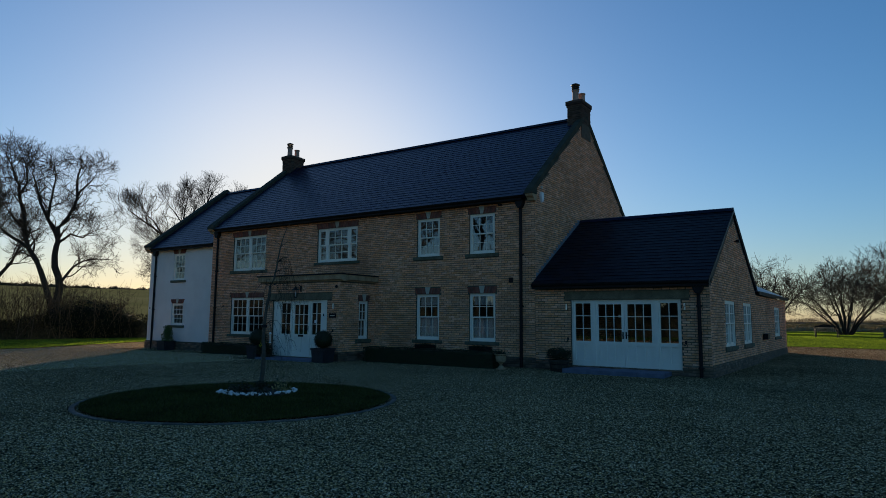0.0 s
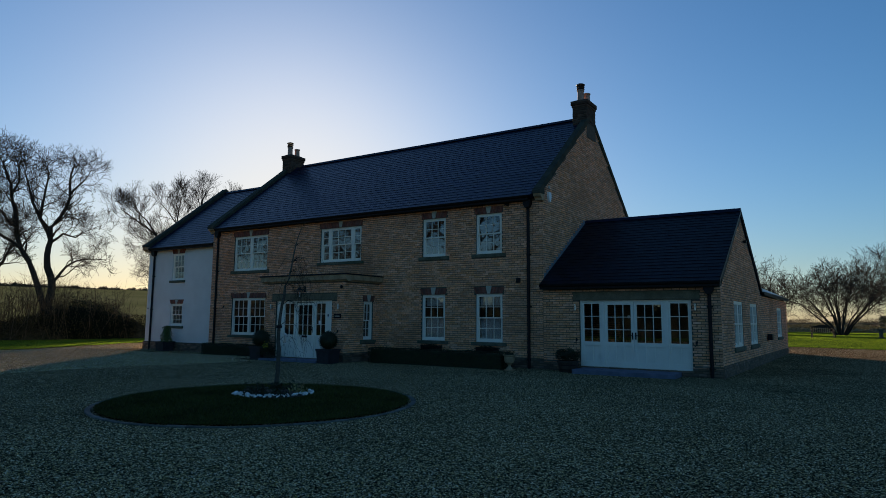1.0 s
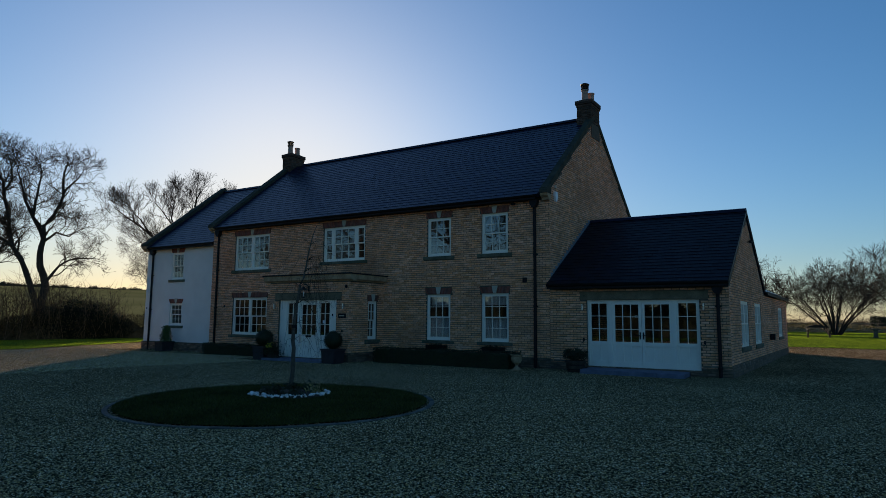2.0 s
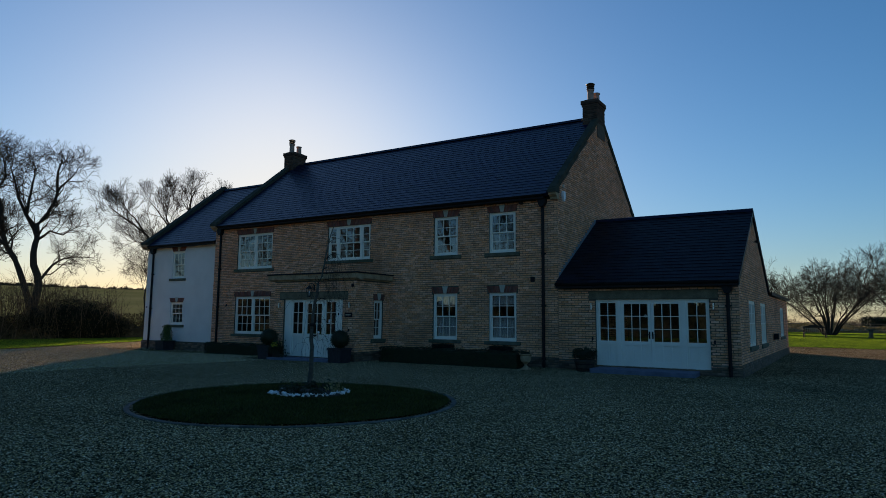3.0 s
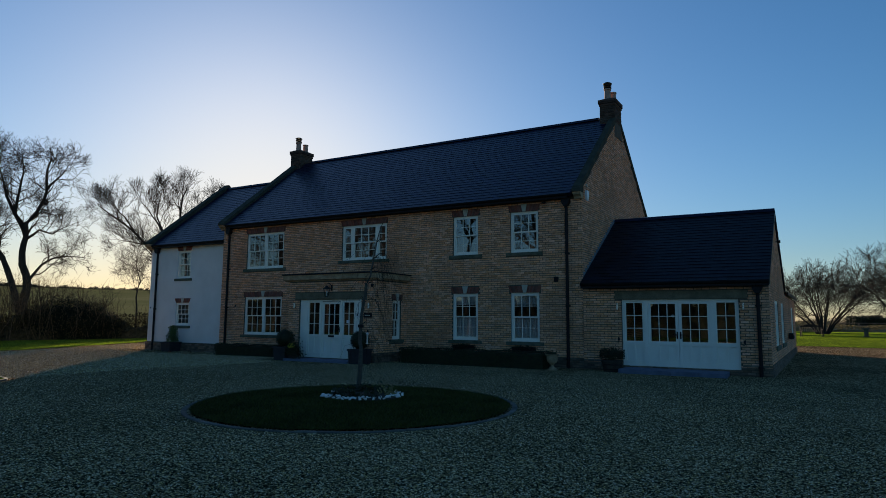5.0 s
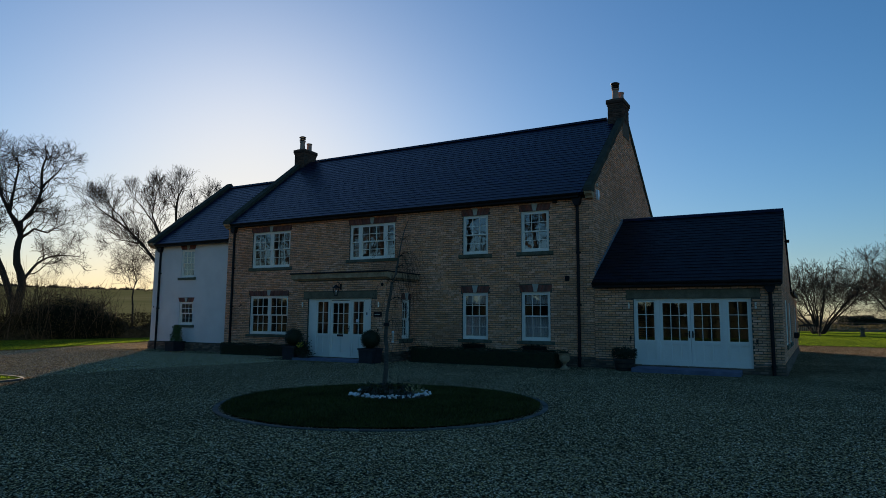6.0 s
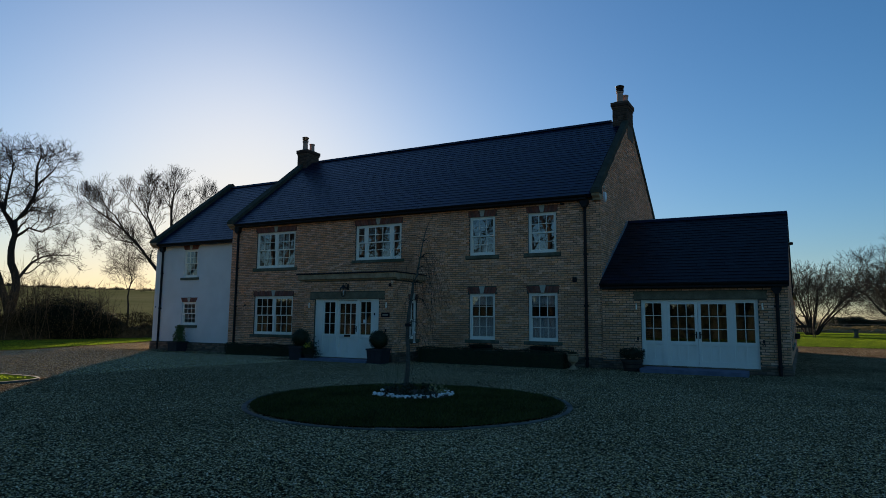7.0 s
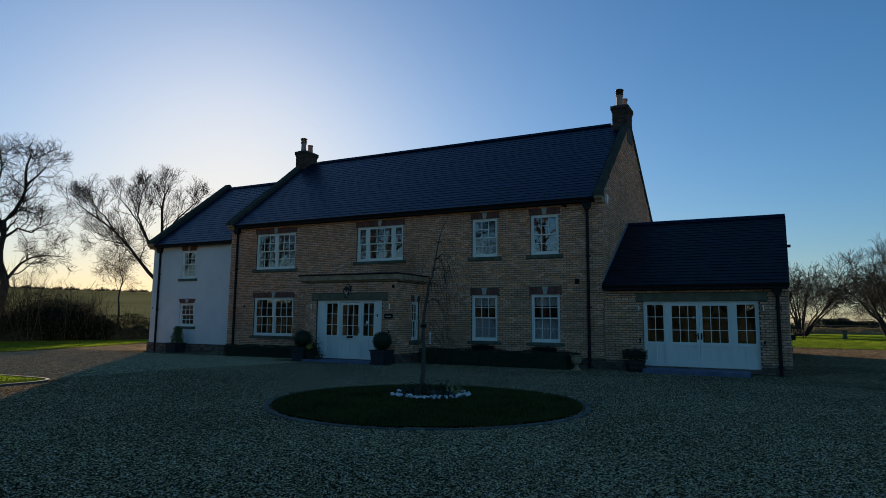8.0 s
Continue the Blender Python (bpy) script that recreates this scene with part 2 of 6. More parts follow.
def grass_material(name, a, c, d, scale):
    m, nt, b, add, link = nodes_of(name)
    geo = add("ShaderNodeNewGeometry")
    n, n2 = add("ShaderNodeTexNoise"), add("ShaderNodeTexNoise")
    n.inputs["Scale"].default_value, n.inputs["Detail"].default_value = scale, 8
    n2.inputs["Scale"].default_value, n2.inputs["Detail"].default_value = 45, 4
    link(geo.outputs["Position"], n.inputs["Vector"])
    link(geo.outputs["Position"], n2.inputs["Vector"])
    r = ramp(add, [(0.3, a), (0.52, c), (0.75, d)])
    mx = add("ShaderNodeMath")
    mx.operation = "MULTIPLY_ADD"
    mx.inputs[1].default_value = 0.4
    hf = add("ShaderNodeMath")
    hf.operation = "MULTIPLY"
    hf.inputs[1].default_value = 0.62
    link(n.outputs["Fac"], hf.inputs[0])
    link(n2.outputs["Fac"], mx.inputs[0])
    link(hf.outputs[0], mx.inputs[2])
    link(mx.outputs[0], r.inputs[0])
    link(r.outputs[0], b.inputs["Base Color"])
    b.inputs["Roughness"].default_value = 0.9
    b.inputs["Specular IOR Level"].default_value = 0.0
    bp = add("ShaderNodeBump")
    bp.inputs["Strength"].default_value, bp.inputs["Distance"].default_value = 0.8, 0.04
    link(n2.outputs["Fac"], bp.inputs["Height"])
    link(bp.outputs[0], b.inputs["Normal"])
    return m


M_GRAVEL = gravel_material()
M_LAWN = grass_material("lawn_grass", (0.03, 0.052, 0.01), (0.06, 0.10, 0.017), (0.105, 0.145, 0.028), 0.6)
M_FIELD = grass_material("field", (0.12, 0.12, 0.045), (0.20, 0.185, 0.08), (0.28, 0.235, 0.11), 0.03)
M_STONES = surface("gravel_stone", (0.13, 0.082, 0.043), (0.74, 0.53, 0.30), 0.9, 25, 60, 0.0, per="island", var=0.85, spec=0.05)


def blade_material():
    """Thin blades let the low sun shine through."""
    m, nt, b, add, link = nodes_of("grass_blade")
    df, tl, mx = add("ShaderNodeBsdfDiffuse"), add("ShaderNodeBsdfTranslucent"), add("ShaderNodeMixShader")
    geo = add("ShaderNodeNewGeometry")
    n = add("ShaderNodeTexNoise")
    n.inputs["Scale"].default_value, n.inputs["Detail"].default_value = 0.8, 5
    link(geo.outputs["Position"], n.inputs["Vector"])
    r = ramp(add, [(0.35, (0.11, 0.18, 0.018)), (0.65, (0.25, 0.35, 0.034))])
    link(n.outputs["Fac"], r.inputs[0])
    hs = add("ShaderNodeHueSaturation")
    mr = add("ShaderNodeMapRange")
    mr.inputs["To Min"].default_value, mr.inputs["To Max"].default_value = 0.8, 1.25
    link(geo.outputs["Random Per Island"], mr.inputs["Value"])
    link(mr.outputs[0], hs.inputs["Value"])
    link(r.outputs[0], hs.inputs["Color"])
    link(hs.outputs[0], df.inputs["Color"])
    h2 = add("ShaderNodeHueSaturation")
    h2.inputs["Value"].default_value = 1.5
    link(hs.outputs[0], h2.inputs["Color"])
    link(h2.outputs[0], tl.inputs["Color"])
    mx.inputs[0].default_value = 0.5
    link(df.outputs[0], mx.inputs[1])
    link(tl.outputs[0], mx.inputs[2])
    link(mx.outputs[0], nt.nodes["Material Output"].inputs["Surface"])
    return m


M_BLADE = blade_material()
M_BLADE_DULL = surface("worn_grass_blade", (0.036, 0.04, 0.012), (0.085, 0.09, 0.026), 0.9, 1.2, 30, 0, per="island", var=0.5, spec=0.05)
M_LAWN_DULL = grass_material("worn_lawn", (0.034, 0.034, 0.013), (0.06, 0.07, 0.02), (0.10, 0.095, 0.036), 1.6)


# ---------------------------------------------------------------- building blocks
GROUND = -0.12
SKEW = Matrix.Identity(4)
SKEW[0][1], SKEW[0][3] = 0.05, -0.05 * 19.5  # the cross walls run about 3 degrees off square


def smooth(a, b, v):
    t = min(max((v - a) / (b - a), 0.0), 1.0)
    return t * t * (3 - 2 * t)


def land(x, y):
    """Height of the ground."""
    r = math.hypot(x, y)
    h = -0.02 - 0.10 * smooth(9, 17, y) - 0.08 * smooth(-17, -29, x)
    h += 0.40 * smooth(28, 60, y) * smooth(-12, -3, x)
    far = smooth(110, 650, r)
    if far > 0:
        az = math.degrees(math.atan2(-x, y))
        side = smooth(36, 50, az) * (1 - 0.4 * smooth(70, 110, az)) if az > 0 else 0.0
        h += far * (29 * side + 3.0 * math.sin(x * 0.006 + 1.3) * math.sin(y * 0.005)) - far * 1.0
    return h


def thing(name, at, label, category, group="", kind=""):
    ob = new(name)
    ob.empty_display_size = 0.2
    ob.location = at
    return tagged(ob, label, category, group, kind)


def world_of(o):
    own = Matrix.Translation(o.location)
    return own if o.parent is None else world_of(o.parent) @ o.matrix_parent_inverse @ own


def hang(ob, parent):
    """Makes ob a part of parent, its mesh staying where it was drawn."""
    ob.parent = parent
    ob.matrix_parent_inverse = world_of(parent).inverted()
    return ob


def part(name, bm, material, parent=None, label="", skew=False, smoothed=False):
    if skew:
        bm.transform(SKEW)
    me = bpy.data.meshes.new(name)
    if bm.faces:
        bmesh.ops.recalc_face_normals(bm, faces=bm.faces)
    bm.to_mesh(me)
    bm.free()
    me.materials.append(material)
    if smoothed:
        me.shade_smooth()
    ob = new(name, me)
    if parent is not None:
        hang(ob, parent)
    return tagged(ob, label)


def raw(name, verts, faces, material, parent=None, label="", skew=False, smoothed=False):
    me = bpy.data.meshes.new(name)
    v = np.asarray(verts, dtype=float)
    if skew:
        v = v.copy()
        v[:, 0] += 0.05 * (v[:, 1] - 19.5)
    me.from_pydata(v.tolist(), [], [list(map(int, f)) for f in faces])
    me.update()
    me.materials.append(material)
    if smoothed:
        me.shade_smooth()
    ob = new(name, me)
    if parent is not None:
        hang(ob, parent)
    return tagged(ob, label)


def box(bm, x0, x1, y0, y1, z0, z1, bevel=0.0):
    v = [bm.verts.new(p) for p in ((x0, y0, z0), (x1, y0, z0), (x1, y1, z0), (x0, y1, z0), (x0, y0, z1), (x1, y0, z1), (x1, y1, z1), (x0, y1, z1))]
    f = [bm.faces.new([v[i] for i in q]) for q in ((0, 3, 2, 1), (4, 5, 6, 7), (0, 1, 5, 4), (1, 2, 6, 5), (2, 3, 7, 6), (3, 0, 4, 7))]
    if bevel:
        es = list({e for q in f for e in q.edges})
        bmesh.ops.bevel(bm, geom=es, offset=bevel, segments=1, affect="EDGES")
    return v


def prism(bm, poly, y0, y1, axes="xz"):
    """An outline pulled along the third axis."""
    def at(p, d):
        return {"xz": (p[0], d, p[1]), "yz": (d, p[0], p[1]), "xy": (p[0], p[1], d)}[axes]
    a, b = [bm.verts.new(at(p, y0)) for p in poly], [bm.verts.new(at(p, y1)) for p in poly]
    n = len(poly)
    bm.faces.new(a)
    bm.faces.new(b[::-1])
    for i in range(n):
        bm.faces.new((a[i], a[(i + 1) % n], b[(i + 1) % n], b[i]))


def tube(bm, pts, radii, sides=8, caps=True):
    rings = []
    for i, p in enumerate(pts):
        p = Vector(p)
        d = (Vector(pts[min(i + 1, len(pts) - 1)]) - Vector(pts[max(i - 1, 0)])).normalized()
        a = d.orthogonal().normalized() if abs(d.z) < 0.95 else Vector((1, 0, 0))
        a = (a - d * a.dot(d)).normalized()
        b = d.cross(a)
        r = radii[i] if hasattr(radii, "__len__") else radii
        rings.append([bm.verts.new(p + (a * math.cos(2 * math.pi * k / sides) + b * math.sin(2 * math.pi * k / sides)) * r) for k in range(sides)])
    for q, s in zip(rings, rings[1:]):
        for k in range(sides):
            bm.faces.new((q[k], q[(k + 1) % sides], s[(k + 1) % sides], s[k]))
    if caps:
        bm.faces.new(rings[0][::-1])
        bm.faces.new(rings[-1])


def lathe(bm, centre, profile, sides=20):
    cx, cy, cz = centre
    rings = [[bm.verts.new((cx + r * math.cos(2 * math.pi * k / sides), cy + r * math.sin(2 * math.pi * k / sides), cz + z)) for k in range(sides)] for r, z in profile]
    for q, s in zip(rings, rings[1:]):
        for k in range(sides):
            bm.faces.new((q[k], q[(k + 1) % sides], s[(k + 1) % sides], s[k]))
    bm.faces.new(rings[0][::-1])
    bm.faces.new(rings[-1])


# a wall's own axes: along, out of the face, up
def face_front(y):
    return lambda u, o, w: (u, y - o, w)


def face_right(x):
    return lambda u, o, w: (x + o, u, w)


def wall_slab(to, u0, u1, w0, w1, holes, thick, gable=None):
    """A wall with thickness; holes go right through it. gable: outline points on top of w1."""
    bm = bmesh.new()
    us = sorted({u0, u1, *[min(max(h[k], u0), u1) for h in holes for k in (0, 1)]})
    ws = sorted({w0, w1, *[min(max(h[k], w0), w1) for h in holes for k in (2, 3)]})

    def solid(i, j):
        if not (0 <= i < len(us) - 1 and 0 <= j < len(ws) - 1):
            return False
        cu, cw = (us[i] + us[i + 1]) / 2, (ws[j] + ws[j + 1]) / 2
        return not any(h[0] < cu < h[1] and h[2] < cw < h[3] for h in holes)

    def quad(*ps):
        bm.faces.new([bm.verts.new(to(*p)) for p in ps])
    for i in range(len(us) - 1):
        for j in range(len(ws) - 1):
            if not solid(i, j):
                continue
            a, b, c, d = us[i], us[i + 1], ws[j], ws[j + 1]
            quad((a, 0, c), (b, 0, c), (b, 0, d), (a, 0, d))
            quad((a, -thick, c), (a, -thick, d), (b, -thick, d), (b, -thick, c))
            if not solid(i - 1, j):
                quad((a, 0, c), (a, 0, d), (a, -thick, d), (a, -thick, c))
            if not solid(i + 1, j):
                quad((b, 0, c), (b, -thick, c), (b, -thick, d), (b, 0, d))
            if not solid(i, j - 1):
                quad((a, 0, c), (a, -thick, c), (b, -thick, c), (b, 0, c))
            if not solid(i, j + 1):
                quad((a, 0, d), (b, 0, d), (b, -thick, d), (a, -thick, d))
    if gable:
        f, g = [bm.verts.new(to(u, 0, w)) for u, w in gable], [bm.verts.new(to(u, -thick, w)) for u, w in gable]
        bm.faces.new(f)
        bm.faces.new(g[::-1])
        for i in range(len(gable)):
            k = (i + 1) % len(gable)
            bm.faces.new((f[i], g[i], g[k], f[k]))
    bmesh.ops.remove_doubles(bm, verts=bm.verts, dist=0.0005)
    return bm


COURSE, STEP = 0.078, 0.232
rng = random.Random(4)


def brick_boxes(u0, u1, w0, w1, holes, under=None):
    """Stretcher bond cut by holes: a list of (u0, u1, w0, w1, proud)."""
    out = []
    rows = int(round((w1 - w0) / COURSE))
    for j in range(rows):
        a, b = w0 + j * COURSE, w0 + (j + 1) * COURSE - 0.015
        if b > w1 + 0.01:
            break
        u = u0 - (STEP / 2 if j % 2 else 0) - rng.random() * 0.01
        while u < u1:
            s, e = max(u, u0), min(u + STEP - 0.011, u1)
            u += STEP
            spans = [(s, e)]
            for h in holes:
                if h[2] < (a + b) / 2 < h[3]:
                    spans = [q for s2, e2 in spans for q in ((s2, min(e2, h[0] - 0.004)), (max(s2, h[1] + 0.004), e2)) if q[1] - q[0] > 0.03]
            for s2, e2 in spans:
                if e2 - s2 > 0.03 and (under is None or (b < under(s2) and b < under(e2))):
                    j1, j2, j3, j4 = (0.007 * (rng.random() - 0.5) for _ in range(4))
                    out.append((s2 + j1, e2 + j2, a + j3, b + j4, 0.007 + 0.011 * rng.random()))
    return out


def brick_mesh(name, to, boxes, material, parent, label=""):
    vs, fs = [], []
    for s, e, a, b, p in boxes:
        k = len(vs)
        # tumbled edges: each corner is worn back by its own amount
        c = [0.002 + 0.009 * rng.random() for _ in range(4)]
        tip = 0.006 * (rng.random() - 0.5)
        vs += [to(s, 0, a), to(e, 0, a), to(e, 0, b), to(s, 0, b), to(s + c[0], p + tip, a + c[1]), to(e - c[1], p - tip, a + c[2]), to(e - c[2], p - tip, b - c[3]), to(s + c[3], p + tip, b - c[0])]
        fs += [(k + 4, k + 5, k + 6, k + 7), (k, k + 1, k + 5, k + 4), (k + 1, k + 2, k + 6, k + 5), (k + 2, k + 3, k + 7, k + 6), (k + 3, k, k + 4, k + 7)]
    ob = raw(name, vs, fs, material, parent, label, skew=True)
    return tagged(ob, kind="stuff")


# ---------------------------------------------------------------- ground
def sheet(name, x0, x1, y0, y1, step, lift, material, inside=None, edge=0.0):
    nx, ny = int((x1 - x0) / step) + 1, int((y1 - y0) / step) + 1
    vs = [(x0 + i * step, y0 + j * step, land(x0 + i * step, y0 + j * step) + lift) for j in range(ny) for i in range(nx)]
    fs = []
    for j in range(ny - 1):
        for i in range(nx - 1):
            if inside is None or inside(x0 + (i + 0.5) * step, y0 + (j + 0.5) * step):
                k = j * nx + i
                fs.append((k, k + 1, k + nx + 1, k + nx))
    ob = raw(name, vs, fs, material, smoothed=True)
    return ob


def ground_sheet():
    vs, fs = [(-10, 10, land(-10, 10))], []
    radii = [4 * 1.13 ** i for i in range(56)]
    n = 144
    for r in radii:
        for k in range(n):
            a = 2 * math.pi * k / n
            x, y = -10 + r * math.cos(a), 10 + r * math.sin(a)
            vs.append((x, y, land(x, y)))
    for k in range(n):
        fs.append((0, 1 + k, 1 + (k + 1) % n))
    for i in range(len(radii) - 1):
        for k in range(n):
            a, b = 1 + i * n + k, 1 + i * n + (k + 1) % n
            fs.append((a, a + n, b + n, b))
    return tagged(raw("ground", vs, fs, M_FIELD, smoothed=True), "winter farmland of pale grass rising to a low hill", "ground", kind="structure")


def wobble(x, y):
    return 0.35 * math.sin(0.7 * x + 0.3 * y) + 0.2 * math.sin(1.9 * y - 0.8 * x)


def is_drive(x, y, more=0.0):
    """Where the gravel lies; more widens it under the grass."""
    w = wobble(x, y) - more
    if x < -34.6 - 0.45 * max(y - 14, 0) + 0.5 * w or x > 14 or y < -10 + w:
        return False
    if y > 19 and x < -20:
        return y < 27
    if x > -8 and y > 42.0 - 0.4 * w:
        return False
    return y < 48


CIRCLE = (-9.32, 7.99, 2.75)


def is_lawn(x, y):
    return not is_drive(x, y)


ground_sheet()
tagged(sheet("road_gravel_drive", -42, 14.5, -12, 48.5, 0.5, 0.02, M_GRAVEL, lambda x, y: is_drive(x, y, 0.9)), "grey-brown gravel drive in front of the house", "gravel drive", kind="structure")
tagged(sheet("lawn", -59, -32, -10, 56, 0.25, 0.035, M_LAWN, lambda x, y: is_lawn(x, y) and x > -61.5 + 0.42 * y), "mown green lawn beside the gravel drive", "lawn", kind="structure")
tagged(sheet("lawn", -13, 30, 34, 93, 0.25, 0.035, M_LAWN, lambda x, y: is_lawn(x, y) and not (x < -2 and y < 37.5)), "mown green lawn behind the house with long tree shadows", "lawn", kind="structure")
# out of view; added as dark ground for the windows to mirror
tagged(sheet("lawn", -100, 60, -60, -7, 1.0, 0.035, M_LAWN, lambda x, y: is_lawn(x, y)), "unseen mown green lawn across the drive, added to darken window reflections", "lawn", kind="structure")


# ---------------------------------------------------------------- the house: shell
FRONT, EXT, WING, PORCH = 19.50, 19.42, 19.75, 17.50
house = thing("house", (-17.0, 19.5, GROUND), "two-storey buff brick country house with slate roof and white wing", "house")
# openings: along, along, bottom, top
U1, U2, U3, U4 = (-24.48, -22.18, 3.74, 5.39), (-18.87, -16.60, 3.92, 5.39), (-13.53, -12.48, 3.91, 5.39), (-11.17, -10.11, 3.91, 5.39)
G1, G3, G4 = (-24.48, -22.19, 0.73, 2.45), (-13.53, -12.48, 0.74, 2.46), (-11.17, -10.09, 0.735, 2.465)
WU, WG = (-29.66, -28.69, 3.45, 4.86), (-29.63, -28.64, 1.08, 2.22)
PDOOR, PWIN = (-19.22, -16.20, 0.0, 2.22), (18.58, 19.12, 0.72, 2.20)
EDOOR = (-7.24, -3.79, 0.06, 2.19)
E1, E2, E3 = (21.45, 23.05, 0.72, 2.2), (24.6, 26.25, 0.72, 2.2), (32.3, 34.0, 0.85, 2.2)
LEFT, RIGHT, BACK, RIDGE_Y = -26.07, -8.53, 28.8, 24.15
WING_L, EXT_R = -31.75, -2.97


def soffit(u):
    return 5.62 + 0.83 * (min(u, 2 * RIDGE_Y - u) - FRONT)


def ext_soffit(u):
    return 2.60 + 0.636 * (min(u, 2 * 23.43 - u) - EXT)


def wing_soffit(u):
    return 4.95 + 0.83 * (min(u, 2 * RIDGE_Y - u) - WING)


porch_gap = (-19.85, -15.6, GROUND - 0.2, 2.6)
wall_front = part("wall", wall_slab(face_front(FRONT), LEFT, RIGHT, GROUND - 0.2, 5.8, [U1, U2, U3, U4, G1, G3, G4, porch_gap], 0.32), M_MORTAR, house, "buff brick front wall", skew=True)
wall_gable = part("wall", wall_slab(face_right(RIGHT), FRONT + 0.33, BACK, GROUND - 0.2, 5.62, [], 0.32, [(FRONT + 0.33, 5.62), (BACK, 5.62), (BACK, soffit(BACK) + 0.45), (RIDGE_Y, soffit(RIDGE_Y) + 0.45), (FRONT + 0.33, soffit(FRONT + 0.33) + 0.45)]), M_MORTAR, house, "buff brick gable wall", skew=True)
part("wall", wall_slab(lambda u, o, w: (LEFT - o, u, w), FRONT + 0.33, BACK, GROUND - 0.2, 5.62, [], 0.32, [(FRONT + 0.33, 5.62), (BACK, 5.62), (BACK, soffit(BACK) + 0.45), (RIDGE_Y, soffit(RIDGE_Y) + 0.45), (FRONT + 0.33, soffit(FRONT + 0.33) + 0.45)]), M_MORTAR, house, "brick gable wall above the wing", skew=True)
bm = bmesh.new()
box(bm, LEFT + 0.33, RIGHT - 0.33, BACK - 0.32, BACK, GROUND - 0.2, 5.8)
part("wall", bm, M_MORTAR, house, "plain back wall", skew=True)
ext_front = part("wall", wall_slab(face_front(EXT), RIGHT + 0.02, EXT_R, GROUND - 0.2, 2.62, [EDOOR], 0.32), M_MORTAR, house, "buff brick front wall of the garden room", skew=True)
ext_pts = [(EXT + 0.33, 2.6), (27.44, 2.6), (27.44, ext_soffit(27.44) + 0.05), (23.43, ext_soffit(23.43) + 0.05), (EXT + 0.33, ext_soffit(EXT + 0.33) + 0.05)]
ext_side = part("wall", wall_slab(face_right(EXT_R), EXT + 0.33, 36.3, GROUND - 0.2, 2.6, [E1, E2, E3], 0.32, ext_pts), M_MORTAR, house, "buff brick side wall of the garden room", skew=True)
bm = bmesh.new()
box(bm, -8.5, EXT_R - 0.33, 35.98, 36.3, GROUND - 0.2, 2.6)
part("wall", bm, M_MORTAR, house, "plain back wall of the rear block", skew=True)
bm = bmesh.new()
box(bm, -8.5, -8.2, BACK + 0.01, 35.97, GROUND - 0.2, 2.6)
part("wall", bm, M_MORTAR, house, "plain side wall of the rear block", skew=True)
part("wall", wall_slab(face_front(WING), WING_L, LEFT - 0.01, GROUND - 0.3, 5.1, [WU, WG], 0.32), M_RENDER, house, "smooth white rendered wall", skew=True)
wing_pts = [(WING + 0.33, 4.95), (28.5, 4.95), (28.5, wing_soffit(28.5) + 0.46), (RIDGE_Y, wing_soffit(RIDGE_Y) + 0.46), (WING + 0.33, wing_soffit(WING + 0.33) + 0.46)]
part("wall", wall_slab(lambda u, o, w: (WING_L - o, u, w), WING + 0.33, 28.5, GROUND - 0.3, 4.95, [], 0.32, wing_pts), M_RENDER, house, "white rendered gable wall", skew=True)
bm = bmesh.new()
box(bm, WING_L + 0.33, LEFT - 0.33, 28.18, 28.5, GROUND - 0.3, 5.1)
part("wall", bm, M_RENDER, house, "plain rendered back wall", skew=True)
# brick plinth of the wing
bm = bmesh.new()
box(bm, WING_L - 0.06, LEFT - 0.02, WING - 0.06, WING + 0.25, GROUND - 0.3, 0.24)
part("plinth", bm, M_MORTAR, house, skew=True)
# porch walls
porch_front = part("wall", wall_slab(face_front(PORCH), -19.75, -15.59, GROUND - 0.2, 2.95, [PDOOR], 0.3), M_MORTAR, house, "buff brick porch wall", skew=True)
porch_side = part("wall", wall_slab(face_right(-15.59), PORCH + 0.31, FRONT - 0.01, GROUND - 0.2, 2.95, [PWIN], 0.28), M_MORTAR, house, "buff brick side wall of the porch", skew=True)
bm = bmesh.new()
box(bm, -19.75, -19.47, PORCH + 0.31, FRONT - 0.01, GROUND - 0.2, 2.95)
part("wall", bm, M_MORTAR, house, "brick side wall of the porch", skew=True)


# floors and partitions inside, seen through the glass
def inner(x0, x1, y0, y1, z0, z1, material, name):
    q = bmesh.new()
    box(q, x0, x1, y0, y1, z0, z1)
    return part(name, q, material, house, skew=True)


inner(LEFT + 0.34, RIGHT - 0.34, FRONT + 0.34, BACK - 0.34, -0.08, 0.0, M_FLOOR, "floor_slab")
inner(LEFT + 0.34, RIGHT - 0.34, FRONT + 0.34, BACK - 0.34, 2.75, 3.05, M_DIM_PLASTER, "floor_slab")
inner(LEFT + 0.34, RIGHT - 0.34, FRONT + 0.34, BACK - 0.34, 5.45, 5.6, M_DIM_PLASTER, "floor_slab")
inner(LEFT + 0.34, RIGHT - 0.34, 24.2, 24.35, 0.0, 2.75, M_DIM_PLASTER, "partition")
inner(LEFT + 0.34, RIGHT - 0.34, 24.2, 24.35, 3.05, 5.45, M_DIM_PLASTER, "partition")
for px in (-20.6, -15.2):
    inner(px, px + 0.15, FRONT + 0.34, 24.2, 0.0, 2.75, M_DIM_PLASTER, "partition")
    inner(px, px + 0.15, FRONT + 0.34, 24.2, 3.05, 5.45, M_DIM_PLASTER, "partition")
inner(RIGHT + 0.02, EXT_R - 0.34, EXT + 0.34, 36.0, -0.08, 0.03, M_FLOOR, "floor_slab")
inner(RIGHT + 0.02, EXT_R - 0.34, 27.2, 27.35, 0.03, 2.6, M_DIM_PLASTER, "partition")
